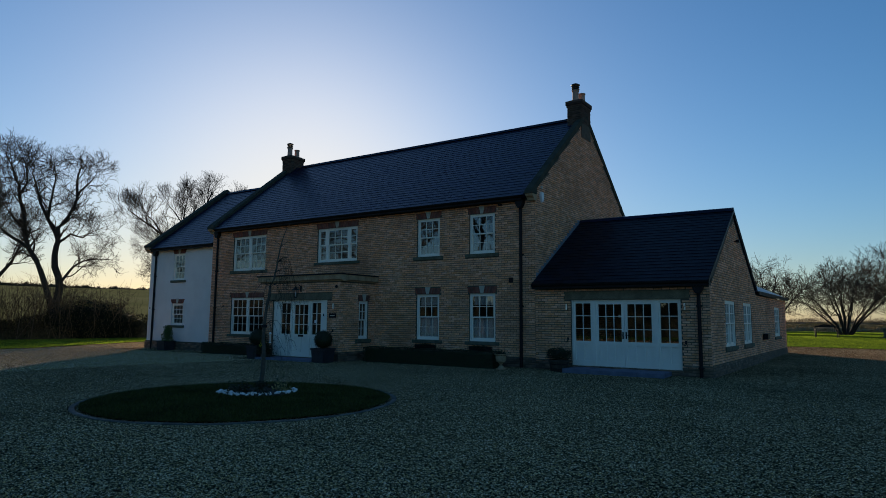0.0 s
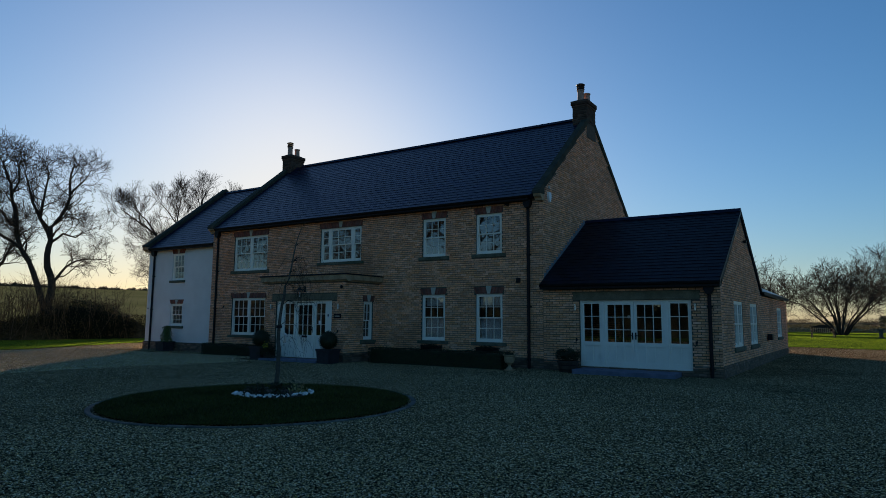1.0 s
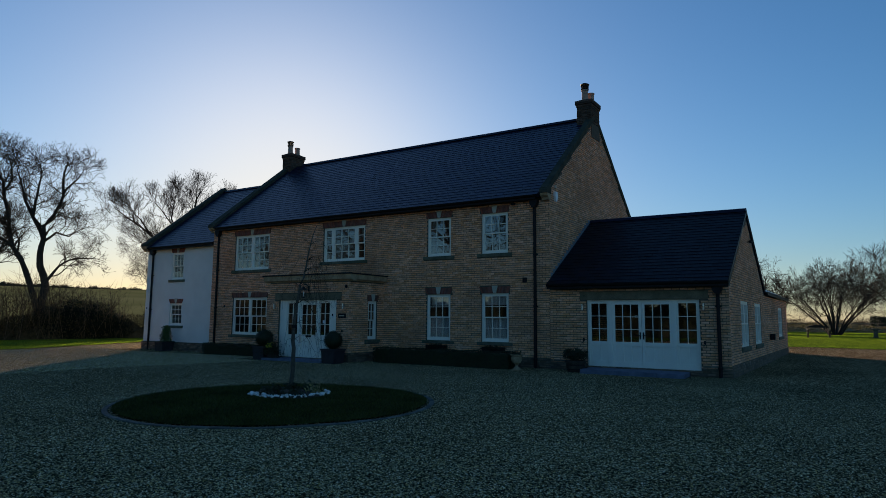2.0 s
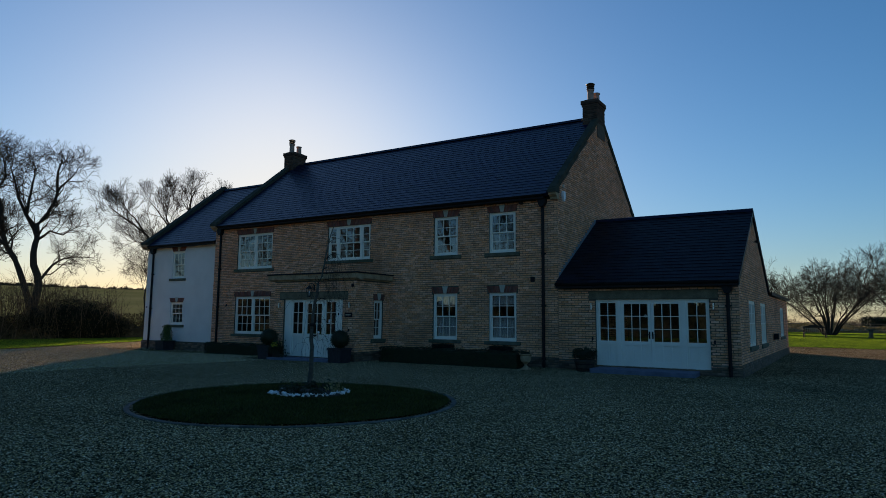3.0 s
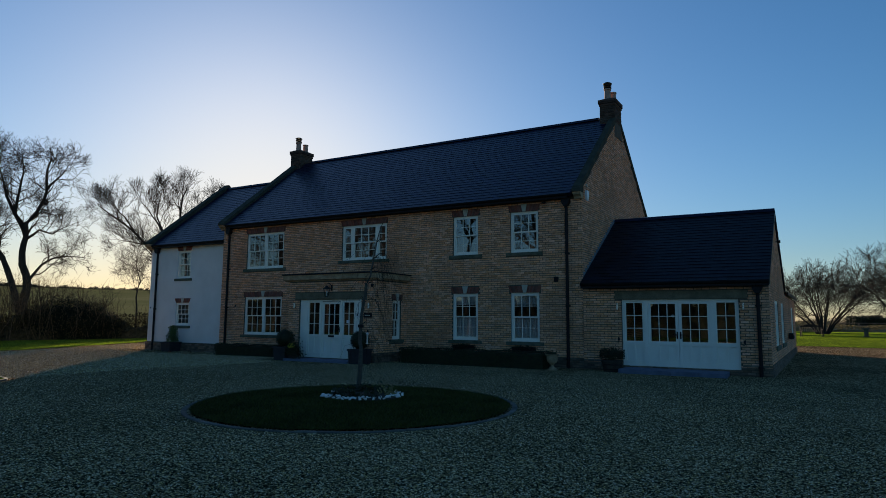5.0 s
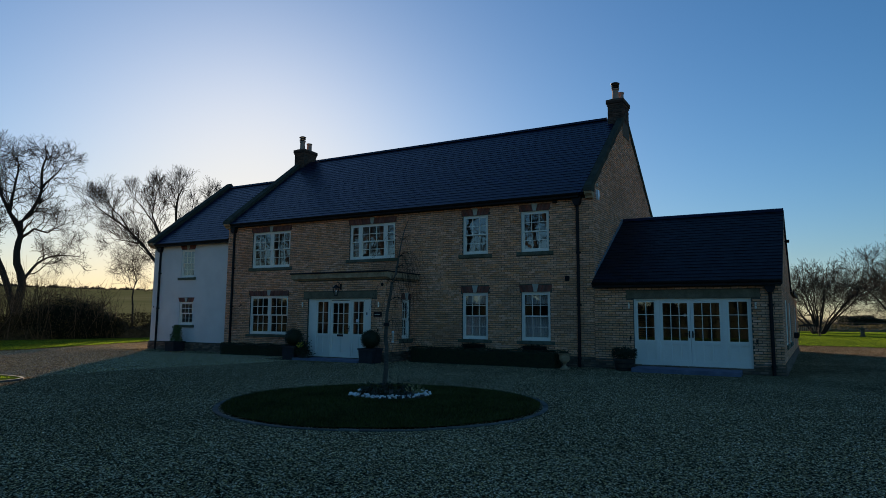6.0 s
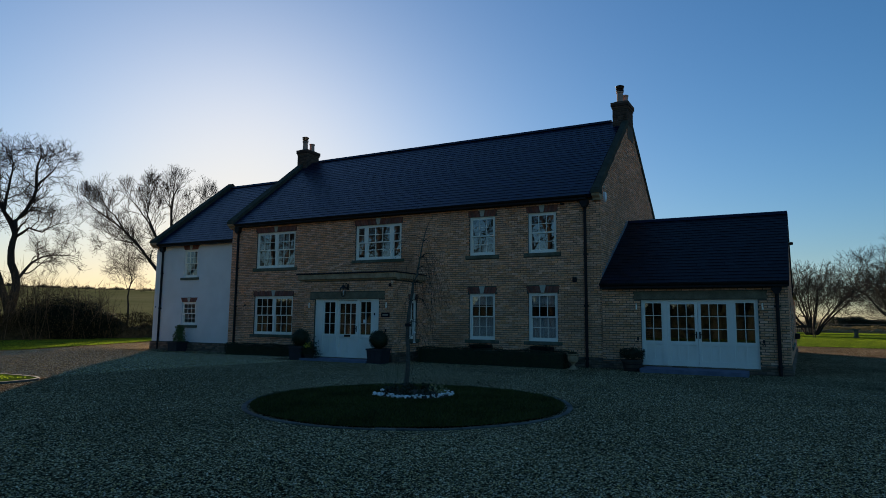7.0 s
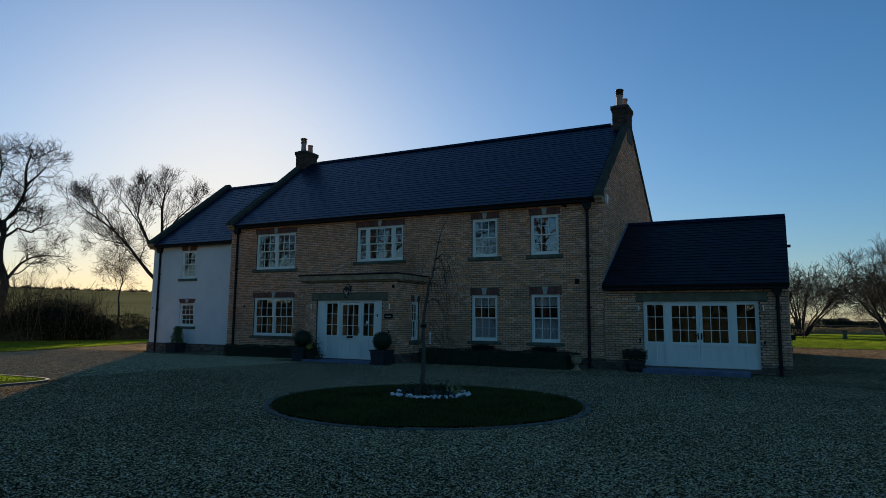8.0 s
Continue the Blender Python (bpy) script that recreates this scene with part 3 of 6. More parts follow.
inner(RIGHT + 0.02, EXT_R - 0.34, EXT + 0.34, 27.2, 2.62, 2.68, M_DIM_PLASTER, "ceiling_board")
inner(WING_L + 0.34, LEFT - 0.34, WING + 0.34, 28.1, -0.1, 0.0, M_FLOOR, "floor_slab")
inner(WING_L + 0.34, LEFT - 0.34, WING + 0.34, 28.1, 2.6, 2.9, M_DIM_PLASTER, "floor_slab")
inner(WING_L + 0.34, LEFT - 0.34, WING + 0.34, 28.1, 5.02, 5.08, M_DIM_PLASTER, "floor_slab")
inner(WING_L + 0.34, LEFT - 0.34, 24.0, 24.15, 0.0, 5.02, M_DIM_PLASTER, "partition")


# ---------------------------------------------------------------- roofs
def roof_deck(x0, x1, y0, z0, y1, z1, lift=0.0):
    """A thin slope between its eave and its ridge."""
    q = bmesh.new()
    n = Vector((0, -(z1 - z0), y1 - y0)).normalized() if y1 > y0 else Vector((0, (z1 - z0), y0 - y1)).normalized()
    pts = [(x0, y0, z0), (x1, y0, z0), (x1, y1, z1), (x0, y1, z1)]
    top = [q.verts.new(Vector(p)) for p in pts]
    low = [q.verts.new(Vector(p) - n * 0.12) for p in pts]
    q.faces.new(top)
    q.faces.new(low[::-1])
    for i in range(4):
        q.faces.new((top[i], low[i], low[(i + 1) % 4], top[(i + 1) % 4]))
    return q


def tile_boxes(x0, x1, y0, z0, y1, z1, width=0.28, course=0.22):
    """Overlapping slates on a slope: lists of eight corners each."""
    run = Vector((0, y1 - y0, z1 - z0))
    length = run.length
    d = run / length
    n = d.cross(Vector((1, 0, 0)))
    n = n if n.z > 0 else -n
    rows = int(length / course) + 1
    out = []
    for j in range(rows):
        s0, s1 = j * course - 0.03, min((j + 1) * course + 0.07, length)
        x = x0 - (width / 2 if j % 2 else 0)
        while x < x1:
            a, b = max(x, x0) + 0.004, min(x + width, x1) - 0.004
            x += width
            if b - a < 0.04:
                continue
            t = 0.012 + 0.005 * rng.random()
            lo, hi = Vector((0, y0, z0)) + d * (s0 + 0.012 * (rng.random() - 0.5)), Vector((0, y0, z0)) + d * s1
            ex = Vector((1, 0, 0))
            low = [lo + ex * a + n * 0.006, lo + ex * b + n * 0.006, hi + ex * b - n * 0.004, hi + ex * a - n * 0.004]
            top = [lo + ex * a + n * (t + 0.004), lo + ex * b + n * (t + 0.004), hi + ex * b + n * 0.002, hi + ex * a + n * 0.002]
            out.append(low + top)
    return out


TILE_FACES = [(4, 5, 6, 7), (0, 1, 5, 4), (1, 2, 6, 5), (3, 0, 4, 7)]


def tile_mesh(name, tiles, parent, label="", material=M_SLATE):
    vs, fs = [], []
    for t in tiles:
        k = len(vs)
        vs += t
        fs += [tuple(k + i for i in f) for f in TILE_FACES]
    return tagged(raw(name, [tuple(v) for v in vs], fs, material, parent, label, skew=True), kind="stuff")


EAVE_Z, RIDGE_Z = 5.86, 9.95
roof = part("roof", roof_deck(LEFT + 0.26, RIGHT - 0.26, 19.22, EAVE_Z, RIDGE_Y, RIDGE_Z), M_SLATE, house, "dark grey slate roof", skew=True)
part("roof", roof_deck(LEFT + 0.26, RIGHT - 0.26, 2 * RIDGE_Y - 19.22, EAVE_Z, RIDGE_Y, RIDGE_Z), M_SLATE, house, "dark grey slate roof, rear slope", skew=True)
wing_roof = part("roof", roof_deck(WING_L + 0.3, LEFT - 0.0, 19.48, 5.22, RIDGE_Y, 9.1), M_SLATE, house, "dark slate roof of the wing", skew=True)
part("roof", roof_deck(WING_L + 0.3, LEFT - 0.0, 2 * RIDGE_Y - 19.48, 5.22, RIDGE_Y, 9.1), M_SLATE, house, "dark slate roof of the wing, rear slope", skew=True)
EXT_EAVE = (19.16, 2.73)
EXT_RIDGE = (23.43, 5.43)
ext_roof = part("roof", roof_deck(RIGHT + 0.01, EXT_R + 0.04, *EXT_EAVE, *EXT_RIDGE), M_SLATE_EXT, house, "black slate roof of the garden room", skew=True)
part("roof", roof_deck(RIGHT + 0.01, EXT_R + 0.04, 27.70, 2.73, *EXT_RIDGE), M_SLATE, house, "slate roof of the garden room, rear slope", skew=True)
# hipped roof of the rear block
bm = bmesh.new()
rx0, rx1, ry0, ry1 = -8.5, EXT_R + 0.12, 27.3, 36.45
hv = [bm.verts.new(p) for p in ((rx1, ry0, 2.72), (rx1, ry1, 2.72), (rx0, ry1, 2.72), (rx0, ry0, 2.72), (-5.75, ry0, 4.2), (-5.75, ry1 - 2.6, 4.2))]
for q in ((0, 1, 5, 4), (1, 2, 5), (2, 3, 4, 5), (0, 4, 3), (0, 3, 2, 1)):
    bm.faces.new([hv[i] for i in q])
part("roof", bm, M_SLATE, house, "low hipped slate roof of the rear block", skew=True)


def ridge_tiles(x0, x1, y, z, parent):
    vs, fs = [], []
    x = x0
    while x < x1 - 0.05:
        e = min(x + 0.45, x1)
        k = len(vs)
        prof = [(-0.16, -0.09), (-0.09, 0.02), (0.0, 0.05), (0.09, 0.02), (0.16, -0.09)]
        lip = 0.004
        for px, grow in ((x, 0.0), (e + 0.004, lip)):
            vs += [(px, y + a * (1 + grow * 3), z + b + grow) for a, b in prof]
        fs += [(k + i, k + i + 1, k + i + 6, k + i + 5) for i in range(4)] + [tuple(k + 5 + i for i in range(5))]
        x = e
    return raw("ridge", vs, fs, M_SLATE, parent, "row of grey ridge tiles", skew=True)


ridge_tiles(LEFT + 1.1, RIGHT - 0.75, RIDGE_Y, RIDGE_Z + 0.03, house)
ridge_tiles(WING_L + 0.3, LEFT, RIDGE_Y, 9.13, house)
ridge_tiles(RIGHT + 0.02, EXT_R + 0.04, 23.43, 5.46, house)


def coping(x0, x1, y_e, z_e, y_r, z_r, kneel, high=0.25):
    """Raised stone coping on a gable, front and rear, with its kneeler stone at the foot."""
    for sgn in (1, -1):
        q = bmesh.new()
        ye = y_e if sgn > 0 else 2 * y_r - y_e
        pts = [(ye, z_e), (y_r, z_r), (y_r, z_r + high), (ye, z_e + high)]
        prism(q, pts, x0, x1, "yz")
        part("coping", q, M_COPING, house, "weathered stone coping", skew=True)
    q = bmesh.new()
    y0, y1, z0, z1 = kneel
    prism(q, [(y0 + 0.02, z1), (y1, z1 + 0.3), (y1, z1 - 0.12), (y0, z1 - 0.12)], x0 - 0.03, x1 + 0.03, "yz")
    part("kneeler", q, M_COPING, house, "mossy stone kneeler under the coping", skew=True)
    q = bmesh.new()
    prism(q, [(y0 + 0.03, z1 - 0.123), (y1, z1 - 0.123), (y1, z0 - 0.04), (y0 + 0.2, z0 - 0.04), (y0 + 0.17, z0 + 0.03), (y0 + 0.06, z0 + 0.1)], x0 - 0.01, x1 + 0.015, "yz")
    part("corbel", q, M_STONE, house, "carved pale stone corbel under the kneeler", skew=True)


coping(RIGHT - 0.2, RIGHT + 0.04, 19.24, 5.83, RIDGE_Y, 9.91, (19.16, 19.52, 5.70, 6.0))
coping(LEFT - 0.05, LEFT + 0.34, 19.24, 5.83, RIDGE_Y, 9.91, (19.16, 19.52, 5.70, 6.0))
coping(WING_L - 0.06, WING_L + 0.32, 19.46, 5.17, RIDGE_Y, 9.06, (19.32, 19.77, 5.06, 5.40), 0.30)


# ---------------------------------------------------------------- chimneys
def chimney(x0, x1, y0, y1):
    q = bmesh.new()
    box(q, x0, x1, y0, y1, 9.0, 10.36)
    st = part("chimney", q, M_MORTAR, house, "brick chimney stack with corbelled top", skew=True)
    for to, a, b, low in ((face_front(y0), x0, x1, 9.0), (face_right(x1), y0, y1, 9.62)):
        brick_mesh("brickwork", to, brick_boxes(a, b, low, 10.36, []), M_SOOT, st)
    q = bmesh.new()
    for k, o in enumerate((0.03, 0.06, 0.06)):
        box(q, x0 - o, x1 + o, y0 - o, y1 + o, 10.34 + 0.09 * k, 10.42 + 0.09 * k, 0.006)
    part("corbel", q, M_SOOT, st, skew=True)
    cx, cy = (x0 + x1) / 2, (y0 + y1) / 2
    q = bmesh.new()
    box(q, x0 + 0.05, x1 - 0.05, y0 + 0.05, y1 - 0.05, 10.58, 10.66, 0.02)
    part("flaunching", q, M_MORTAR, st, skew=True)
    q = bmesh.new()
    fx, fy = cx - 0.04, cy - 0.22
    lathe(q, (fx, fy, 10.64), [(0.15, 0), (0.15, 0.05), (0.135, 0.07), (0.125, 0.42), (0.15, 0.43), (0.15, 0.48), (0.11, 0.48)], 16)
    part("chimney_pot", q, M_TERRA, st, "pale terracotta chimney pot", skew=True)
    q = bmesh.new()
    for a in range(4):
        t = a * math.pi / 2
        tube(q, [(fx + 0.11 * math.cos(t), fy + 0.11 * math.sin(t), 11.1), (fx + 0.11 * math.cos(t), fy + 0.11 * math.sin(t), 11.36)], 0.014, 5)
    for k in range(2):
        lathe(q, (fx, fy, 11.14 + 0.09 * k), [(0.12, 0), (0.165, 0.012), (0.165, 0.03), (0.12, 0.045)], 16)
    lathe(q, (fx, fy, 11.33), [(0.18, 0), (0.185, 0.025), (0.12, 0.065), (0.03, 0.085)], 16)
    part("cowl", q, M_IRON, st, "black louvred metal cowl", skew=True)
    q = bmesh.new()
    lathe(q, (cx + 0.06, cy + 0.2, 10.64), [(0.15, 0), (0.15, 0.05), (0.135, 0.07), (0.125, 0.38), (0.15, 0.39), (0.15, 0.44), (0.11, 0.44)], 16)
    part("chimney_pot", q, M_TERRA, st, "terracotta chimney pot", skew=True)


chimney(-9.11, RIGHT + 0.03, 23.68, 24.62)
chimney(-26.12, -25.47, 23.68, 24.62)


# ---------------------------------------------------------------- windows
PANES = {}


def pane_mesh(w, h):
    key = (round(w, 3), round(h, 3))
    if key not in PANES:
        q = bmesh.new()
        box(q, -w / 2, w / 2, -0.002, 0.002, -h / 2, h / 2)
        me = bpy.data.meshes.new("pane")
        q.to_mesh(me)
        q.free()
        me.materials.append(M_GLASS)
        me.materials.append(M_CLEAR)
        for face in me.polygons:
            face.material_index = 0 if face.normal.y < -0.5 else 1
        PANES[key] = me
    return PANES[key]


def put_pane(parent, to, u, o, w, pw, ph):
    ob = new("pane", pane_mesh(pw, ph))
    p, q = Vector(to(u, o, w)), Vector(to(u + 1, o, w))
    turn = math.atan2(q.y - p.y, q.x - p.x)
    place = SKEW @ p
    hang(ob, parent)
    ob.location, ob.rotation_euler = place, (0, 0, turn)
    ob.visible_shadow = False


def bars(bm, to, u0, u1, w0, w1, o0, o1):
    a, b = to(u0, o0, w0), to(u1, o1, w1)
    box(bm, min(a[0], b[0]), max(a[0], b[0]), min(a[1], b[1]), max(a[1], b[1]), min(a[2], b[2]), max(a[2], b[2]))


def shifted(to, o):
    return lambda u, d, w: to(u, d + o, w)


def sash(win, name, to, u0, u1, w0, w1, o, cols, rows, rail=0.045, bar=0.022, low=0.045):
    iw, ih = (u1 - u0 - 2 * rail), (w1 - w0 - rail - low)
    pw, ph = (iw - (cols - 1) * bar) / cols, (ih - (rows - 1) * bar) / rows
    lights = [(u0 + rail + i * (pw + bar), w0 + low + j * (ph + bar)) for i in range(cols) for j in range(rows)]
    holes = [(a, a + pw, c, c + ph) for a, c in lights]
    part(name, wall_slab(shifted(to, o + 0.04), u0, u1, w0, w1, holes, 0.04), M_WHITE, win, skew=True)
    for a, c in lights:
        put_pane(win, to, a + pw / 2, o + 0.02, c + ph / 2, pw + 0.008, ph + 0.008)


def window(to, hole, lights, sill=True, split=0.5, recess=0.05, label="white sash window with glazing bars"):
    """A sash window in its hole. lights: (share of the width, columns, rows a sash) for each light."""
    u0, u1, w0, w1 = hole
    f = 0.065
    o0, o1 = -recess - 0.07, -recess
    mull = 0.11
    total = u1 - u0 - 2 * f - (len(lights) - 1) * mull
    spans, u = [], u0 + f
    for share, c, r in lights:
        spans.append((u, u + total * share, c, r))
        u += total * share + mull
    q = wall_slab(shifted(to, o1), u0, u1, w0, w1, [(a, b, w0 + f, w1 - f) for a, b, c, r in spans], 0.07)
    win = part("window", q, M_WHITE, house, label, skew=True)
    mid = w0 + f + (w1 - w0 - 2 * f) * split
    for a, b, c, r in spans:
        sash(win, "upper_sash", to, a, b, mid - 0.02, w1 - f, o0 + 0.028, c, r)
        sash(win, "lower_sash", to, a, b, w0 + f, mid + 0.02, o0 - 0.015, c, r, low=0.06)
    if sill:
        q = bmesh.new()
        bars(q, to, u0 - 0.16, u1 + 0.16, w0 - 0.13, w0 - 0.005, -0.10, 0.055)
        bmesh.ops.bevel(q, geom=list(q.edges), offset=0.008, segments=1, affect="EDGES")
        part("sill", q, M_SILL, win, "grey stone sill", skew=True)
    return win


def lintel(to, hole, voussoirs, head=0.24, splay=0.10):
    """A flat arch of rubbed red bricks with a pale keystone."""
    u0, u1, w1 = hole[0], hole[1], hole[3]
    c = (u0 + u1) / 2
    vs, fs = [], []
    kb, kt = 0.055, 0.115
    for sgn in (-1, 1):
        for i in range(voussoirs):
            a, b = i / voussoirs, (i + 1) / voussoirs
            lo = [c + sgn * (kb + (c - u0 - kb) * t) for t in (a, b)]
            hi = [c + sgn * (kt + (c - u0 + splay - kt) * t) for t in (a, b)]
            g = 0.004 * sgn
            k = len(vs)
            for o in (0.0, 0.014 + 0.003 * rng.random()):
                vs += [to(lo[0] + g, o, w1), to(lo[1] - g, o, w1), to(hi[1] - g, o, w1 + head), to(hi[0] + g, o, w1 + head)]
            fs += [(k + 4, k + 5, k + 6, k + 7), (k, k + 1, k + 5, k + 4), (k + 1, k + 2, k + 6, k + 5), (k + 2, k + 3, k + 7, k + 6), (k + 3, k, k + 4, k + 7)]
    ob = raw("lintel", vs, fs, M_REDBRICK, house, "flat arch of dark red bricks", skew=True)
    tagged(ob, kind="stuff")
    q = bmesh.new()
    pts = [(c - kb, w1 - 0.005), (c + kb, w1 - 0.005), (c + kt, w1 + head + 0.03), (c - kt, w1 + head + 0.03)]
    a, b = [q.verts.new(to(u, 0.0, w)) for u, w in pts], [q.verts.new(to(u, 0.03, w)) for u, w in pts]
    q.faces.new(b)
    for i in range(4):
        q.faces.new((a[i], a[(i + 1) % 4], b[(i + 1) % 4], b[i]))
    part("keystone", q, M_KEY, ob, "pale stone keystone", skew=True)


fm, fw, fe, fs_ = face_front(FRONT), face_front(WING), face_front(EXT), face_right(EXT_R)
for hole in (U3, U4):
    window(fm, hole, [(1.0, 3, 2)])
    lintel(fm, hole, 8)
for hole in (G3, G4):
    window(fm, hole, [(1.0, 3, 2)])
    lintel(fm, hole, 8)
window(fm, U1, [(0.5, 3, 2), (0.5, 3, 2)], label="white double sash window with glazing bars")
window(fm, G1, [(0.5, 3, 2), (0.5, 3, 2)], label="white double sash window with glazing bars")
window(fm, U2, [(0.2, 1, 2), (0.6, 3, 2), (0.2, 1, 2)], label="white three-light sash window over the porch")
for hole in (U1, G1, U2):
    lintel(fm, hole, 17)
for hole in (WU, WG):
    window(fw, hole, [(1.0, 3, 2)])
    lintel(fw, hole, 8, head=0.22)
pw_to = face_right(-15.59)
window(pw_to, PWIN, [(1.0, 2, 2)], label="narrow white sash window in the porch side")
lintel(pw_to, PWIN, 4)
for hole in (E1, E2):
    window(fs_, hole, [(0.5, 2, 2), (0.5, 2, 2)], recess=0.012)
window(fs_, E3, [(1.0, 3, 2)], recess=0.012)


# ---------------------------------------------------------------- doors
def leaf(name, set_, to, u0, u1, w0, w1, glass, cols, rows, o, label="", panels=2, stile=0.09, bar=0.02):
    """A leaf with panes above recessed panels; glass: bottom of the panes."""
    top = w1 - stile
    iw, ih = u1 - u0 - 2 * stile, top - glass
    pw, ph = (iw - (cols - 1) * bar) / cols, (ih - (rows - 1) * bar) / rows
    lights = [(u0 + stile + i * (pw + bar), glass + j * (ph + bar)) for i in range(cols) for j in range(rows)]
    holes = [(a, a + pw, c, c + ph) for a, c in lights]
    muntin = 0.05
    wide = (iw - (panels - 1) * muntin) / panels
    boards = [(u0 + stile + k * (wide + muntin), w0 + 0.14) for k in range(panels)]
    holes += [(a, a + wide, c, glass - 0.12) for a, c in boards]
    ob = part(name, wall_slab(shifted(to, o + 0.05), u0, u1, w0, w1, holes, 0.05), M_WHITE, set_, label, skew=True)
    for a, c in boards:
        q = bmesh.new()
        bars(q, to, a, a + wide, c, glass - 0.12, o + 0.002, o + 0.016)
        part("panel", q, M_WHITE, set_, skew=True)
    for a, c in lights:
        put_pane(set_, to, a + pw / 2, o + 0.025, c + ph / 2, pw + 0.006, ph + 0.006)
    return ob


def handle(set_, to, u, w, o, side):
    q = bmesh.new()
    bars(q, to, u - 0.02, u + 0.02, w - 0.11, w + 0.11, o, o + 0.012)
    bars(q, to, u - 0.012, u + 0.012, w + 0.0, w + 0.03, o + 0.012, o + 0.06)
    bars(q, to, min(u, u + side * 0.13), max(u, u + side * 0.13), w + 0.004, w + 0.026, o + 0.045, o + 0.065)
    part("handle", q, M_IRON, set_, "black lever handle", skew=True)


# garden room doors
u0, u1, w0, w1 = EDOOR
o0, o1 = -0.17, -0.075
q = wall_slab(shifted(fe, o1), u0, u1, w0, w1, [(u0 + 0.06, u1 - 0.06, w0 + 0.04, w1 - 0.06)], 0.095)
french = part("door", q, M_WHITE, house, "white glazed French doors with side lights", skew=True)
m1, m2, m3 = u0 + 0.74, (u0 + u1) / 2, u1 - 0.74
for a in (m1, m3):
    q = bmesh.new()
    bars(q, fe, a - 0.06, a + 0.06, w0 + 0.04, w1 - 0.06, o0, o1 + 0.012)
    part("post", q, M_WHITE, french, skew=True)
leaf("side_light", french, fe, u0 + 0.06, m1 - 0.06, w0 + 0.04, w1 - 0.06, 0.86, 2, 3, o0 + 0.02, stile=0.055)
leaf("side_light", french, fe, m3 + 0.06, u1 - 0.06, w0 + 0.04, w1 - 0.06, 0.86, 2, 3, o0 + 0.02, stile=0.055)
leaf("door_leaf", french, fe, m1 + 0.06, m2 - 0.004, w0 + 0.04, w1 - 0.06, 0.86, 3, 3, o0 + 0.03, panels=3)
leaf("door_leaf", french, fe, m2 + 0.004, m3 - 0.06, w0 + 0.04, w1 - 0.06, 0.86, 3, 3, o0 + 0.03, panels=3)
handle(french, fe, m2 - 0.05, 1.06, o0 + 0.08, -1)
handle(french, fe, m2 + 0.05, 1.06, o0 + 0.08, 1)
q = bmesh.new()
box(q, -7.45, -3.54, EXT - 0.012, EXT + 0.1, 2.195, 2.45, 0.006)
part("lintel", q, M_LINTEL, house, "long grey stone lintel over the doors", skew=True)
# front door in the porch
fp = face_front(PORCH)
u0, u1, w0, w1 = PDOOR
q = wall_slab(shifted(fp, -0.07), u0, u1, w0, w1, [(u0 + 0.36, u1 - 0.36, w0 + 0.04, w1 - 0.06)], 0.07)
entry = part("door", q, M_WHITE, house, "white panelled front door with glazed side lights", skew=True)
d0, d1 = u0 + 1.06, u1 - 1.02
for a in (d0 - 0.035, d1 + 0.035):
    q = bmesh.new()
    bars(q, fp, a - 0.035, a + 0.035, w0 + 0.04, w1 - 0.06, -0.14, -0.06)
    part("post", q, M_WHITE, entry, skew=True)
leaf("side_light", entry, fp, u0 + 0.36, d0 - 0.07, w0 + 0.04, w1 - 0.06, 0.88, 2, 3, -0.15, stile=0.06)
leaf("side_light", entry, fp, d1 + 0.07, u1 - 0.36, w0 + 0.04, w1 - 0.06, 0.88, 2, 3, -0.15, stile=0.06)
leaf("door_leaf", entry, fp, d0, d1, w0 + 0.04, w1 - 0.08, 0.88, 3, 3, -0.16, panels=2, stile=0.1)
handle(entry, fp, d1 - 0.05, 1.08, -0.11, -1)
q = bmesh.new()
bars(q, fp, (d0 + d1) / 2 - 0.14, (d0 + d1) / 2 + 0.14, 0.78, 0.86, -0.112, -0.098)
part("letter_box", q, M_IRON, entry, "black letter plate", skew=True)
q = bmesh.new()
box(q, -19.45, -15.95, PORCH - 0.012, PORCH + 0.1, 2.225, 2.47, 0.006)
part("lintel", q, M_LINTEL, house, "grey stone lintel over the front door", skew=True)

# porch roof: stone cornice blocks and a lead flat
for a, b in ((-19.98, -18.6), (-18.594, -17.05), (-17.044, -15.40)):
    q = bmesh.new()
    prism(q, [(PORCH - 0.02, 2.93), (PORCH + 0.2, 2.93), (PORCH + 0.2, 3.175), (PORCH - 0.17, 3.175), (PORCH - 0.15, 2.99), (PORCH - 0.05, 2.97)], a, b, "yz")
    part("cornice", q, M_STONE, house, "stone cornice of the porch", skew=True)
q = bmesh.new()
prism(q, [(-15.54, 2.93), (-15.60, 2.93), (-15.60, 3.175), (-15.405, 3.175), (-15.425, 2.99), (-15.5, 2.97)], PORCH + 0.205, FRONT - 0.01, "xz")
part("cornice", q, M_STONE, house, "stone cornice of the porch", skew=True)
q = bmesh.new()
prism(q, [(-19.98, 2.95), (-19.75, 2.95), (-19.75, 3.17), (-19.98, 3.17)], PORCH + 0.205, FRONT - 0.01, "xz")
part("cornice", q, M_STONE, house, "stone cornice of the porch", skew=True)
q = bmesh.new()
box(q, -20.03, -15.37, PORCH - 0.21, FRONT - 0.005, 3.178, 3.225, 0.01)
part("roof", q, M_BLACK, house, "dark flat porch roof", skew=True)
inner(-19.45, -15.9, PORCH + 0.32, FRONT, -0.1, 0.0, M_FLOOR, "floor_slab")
inner(-19.45, -15.9, 20.6, 20.7, 0.0, 2.74, M_DIM_PLASTER, "partition")


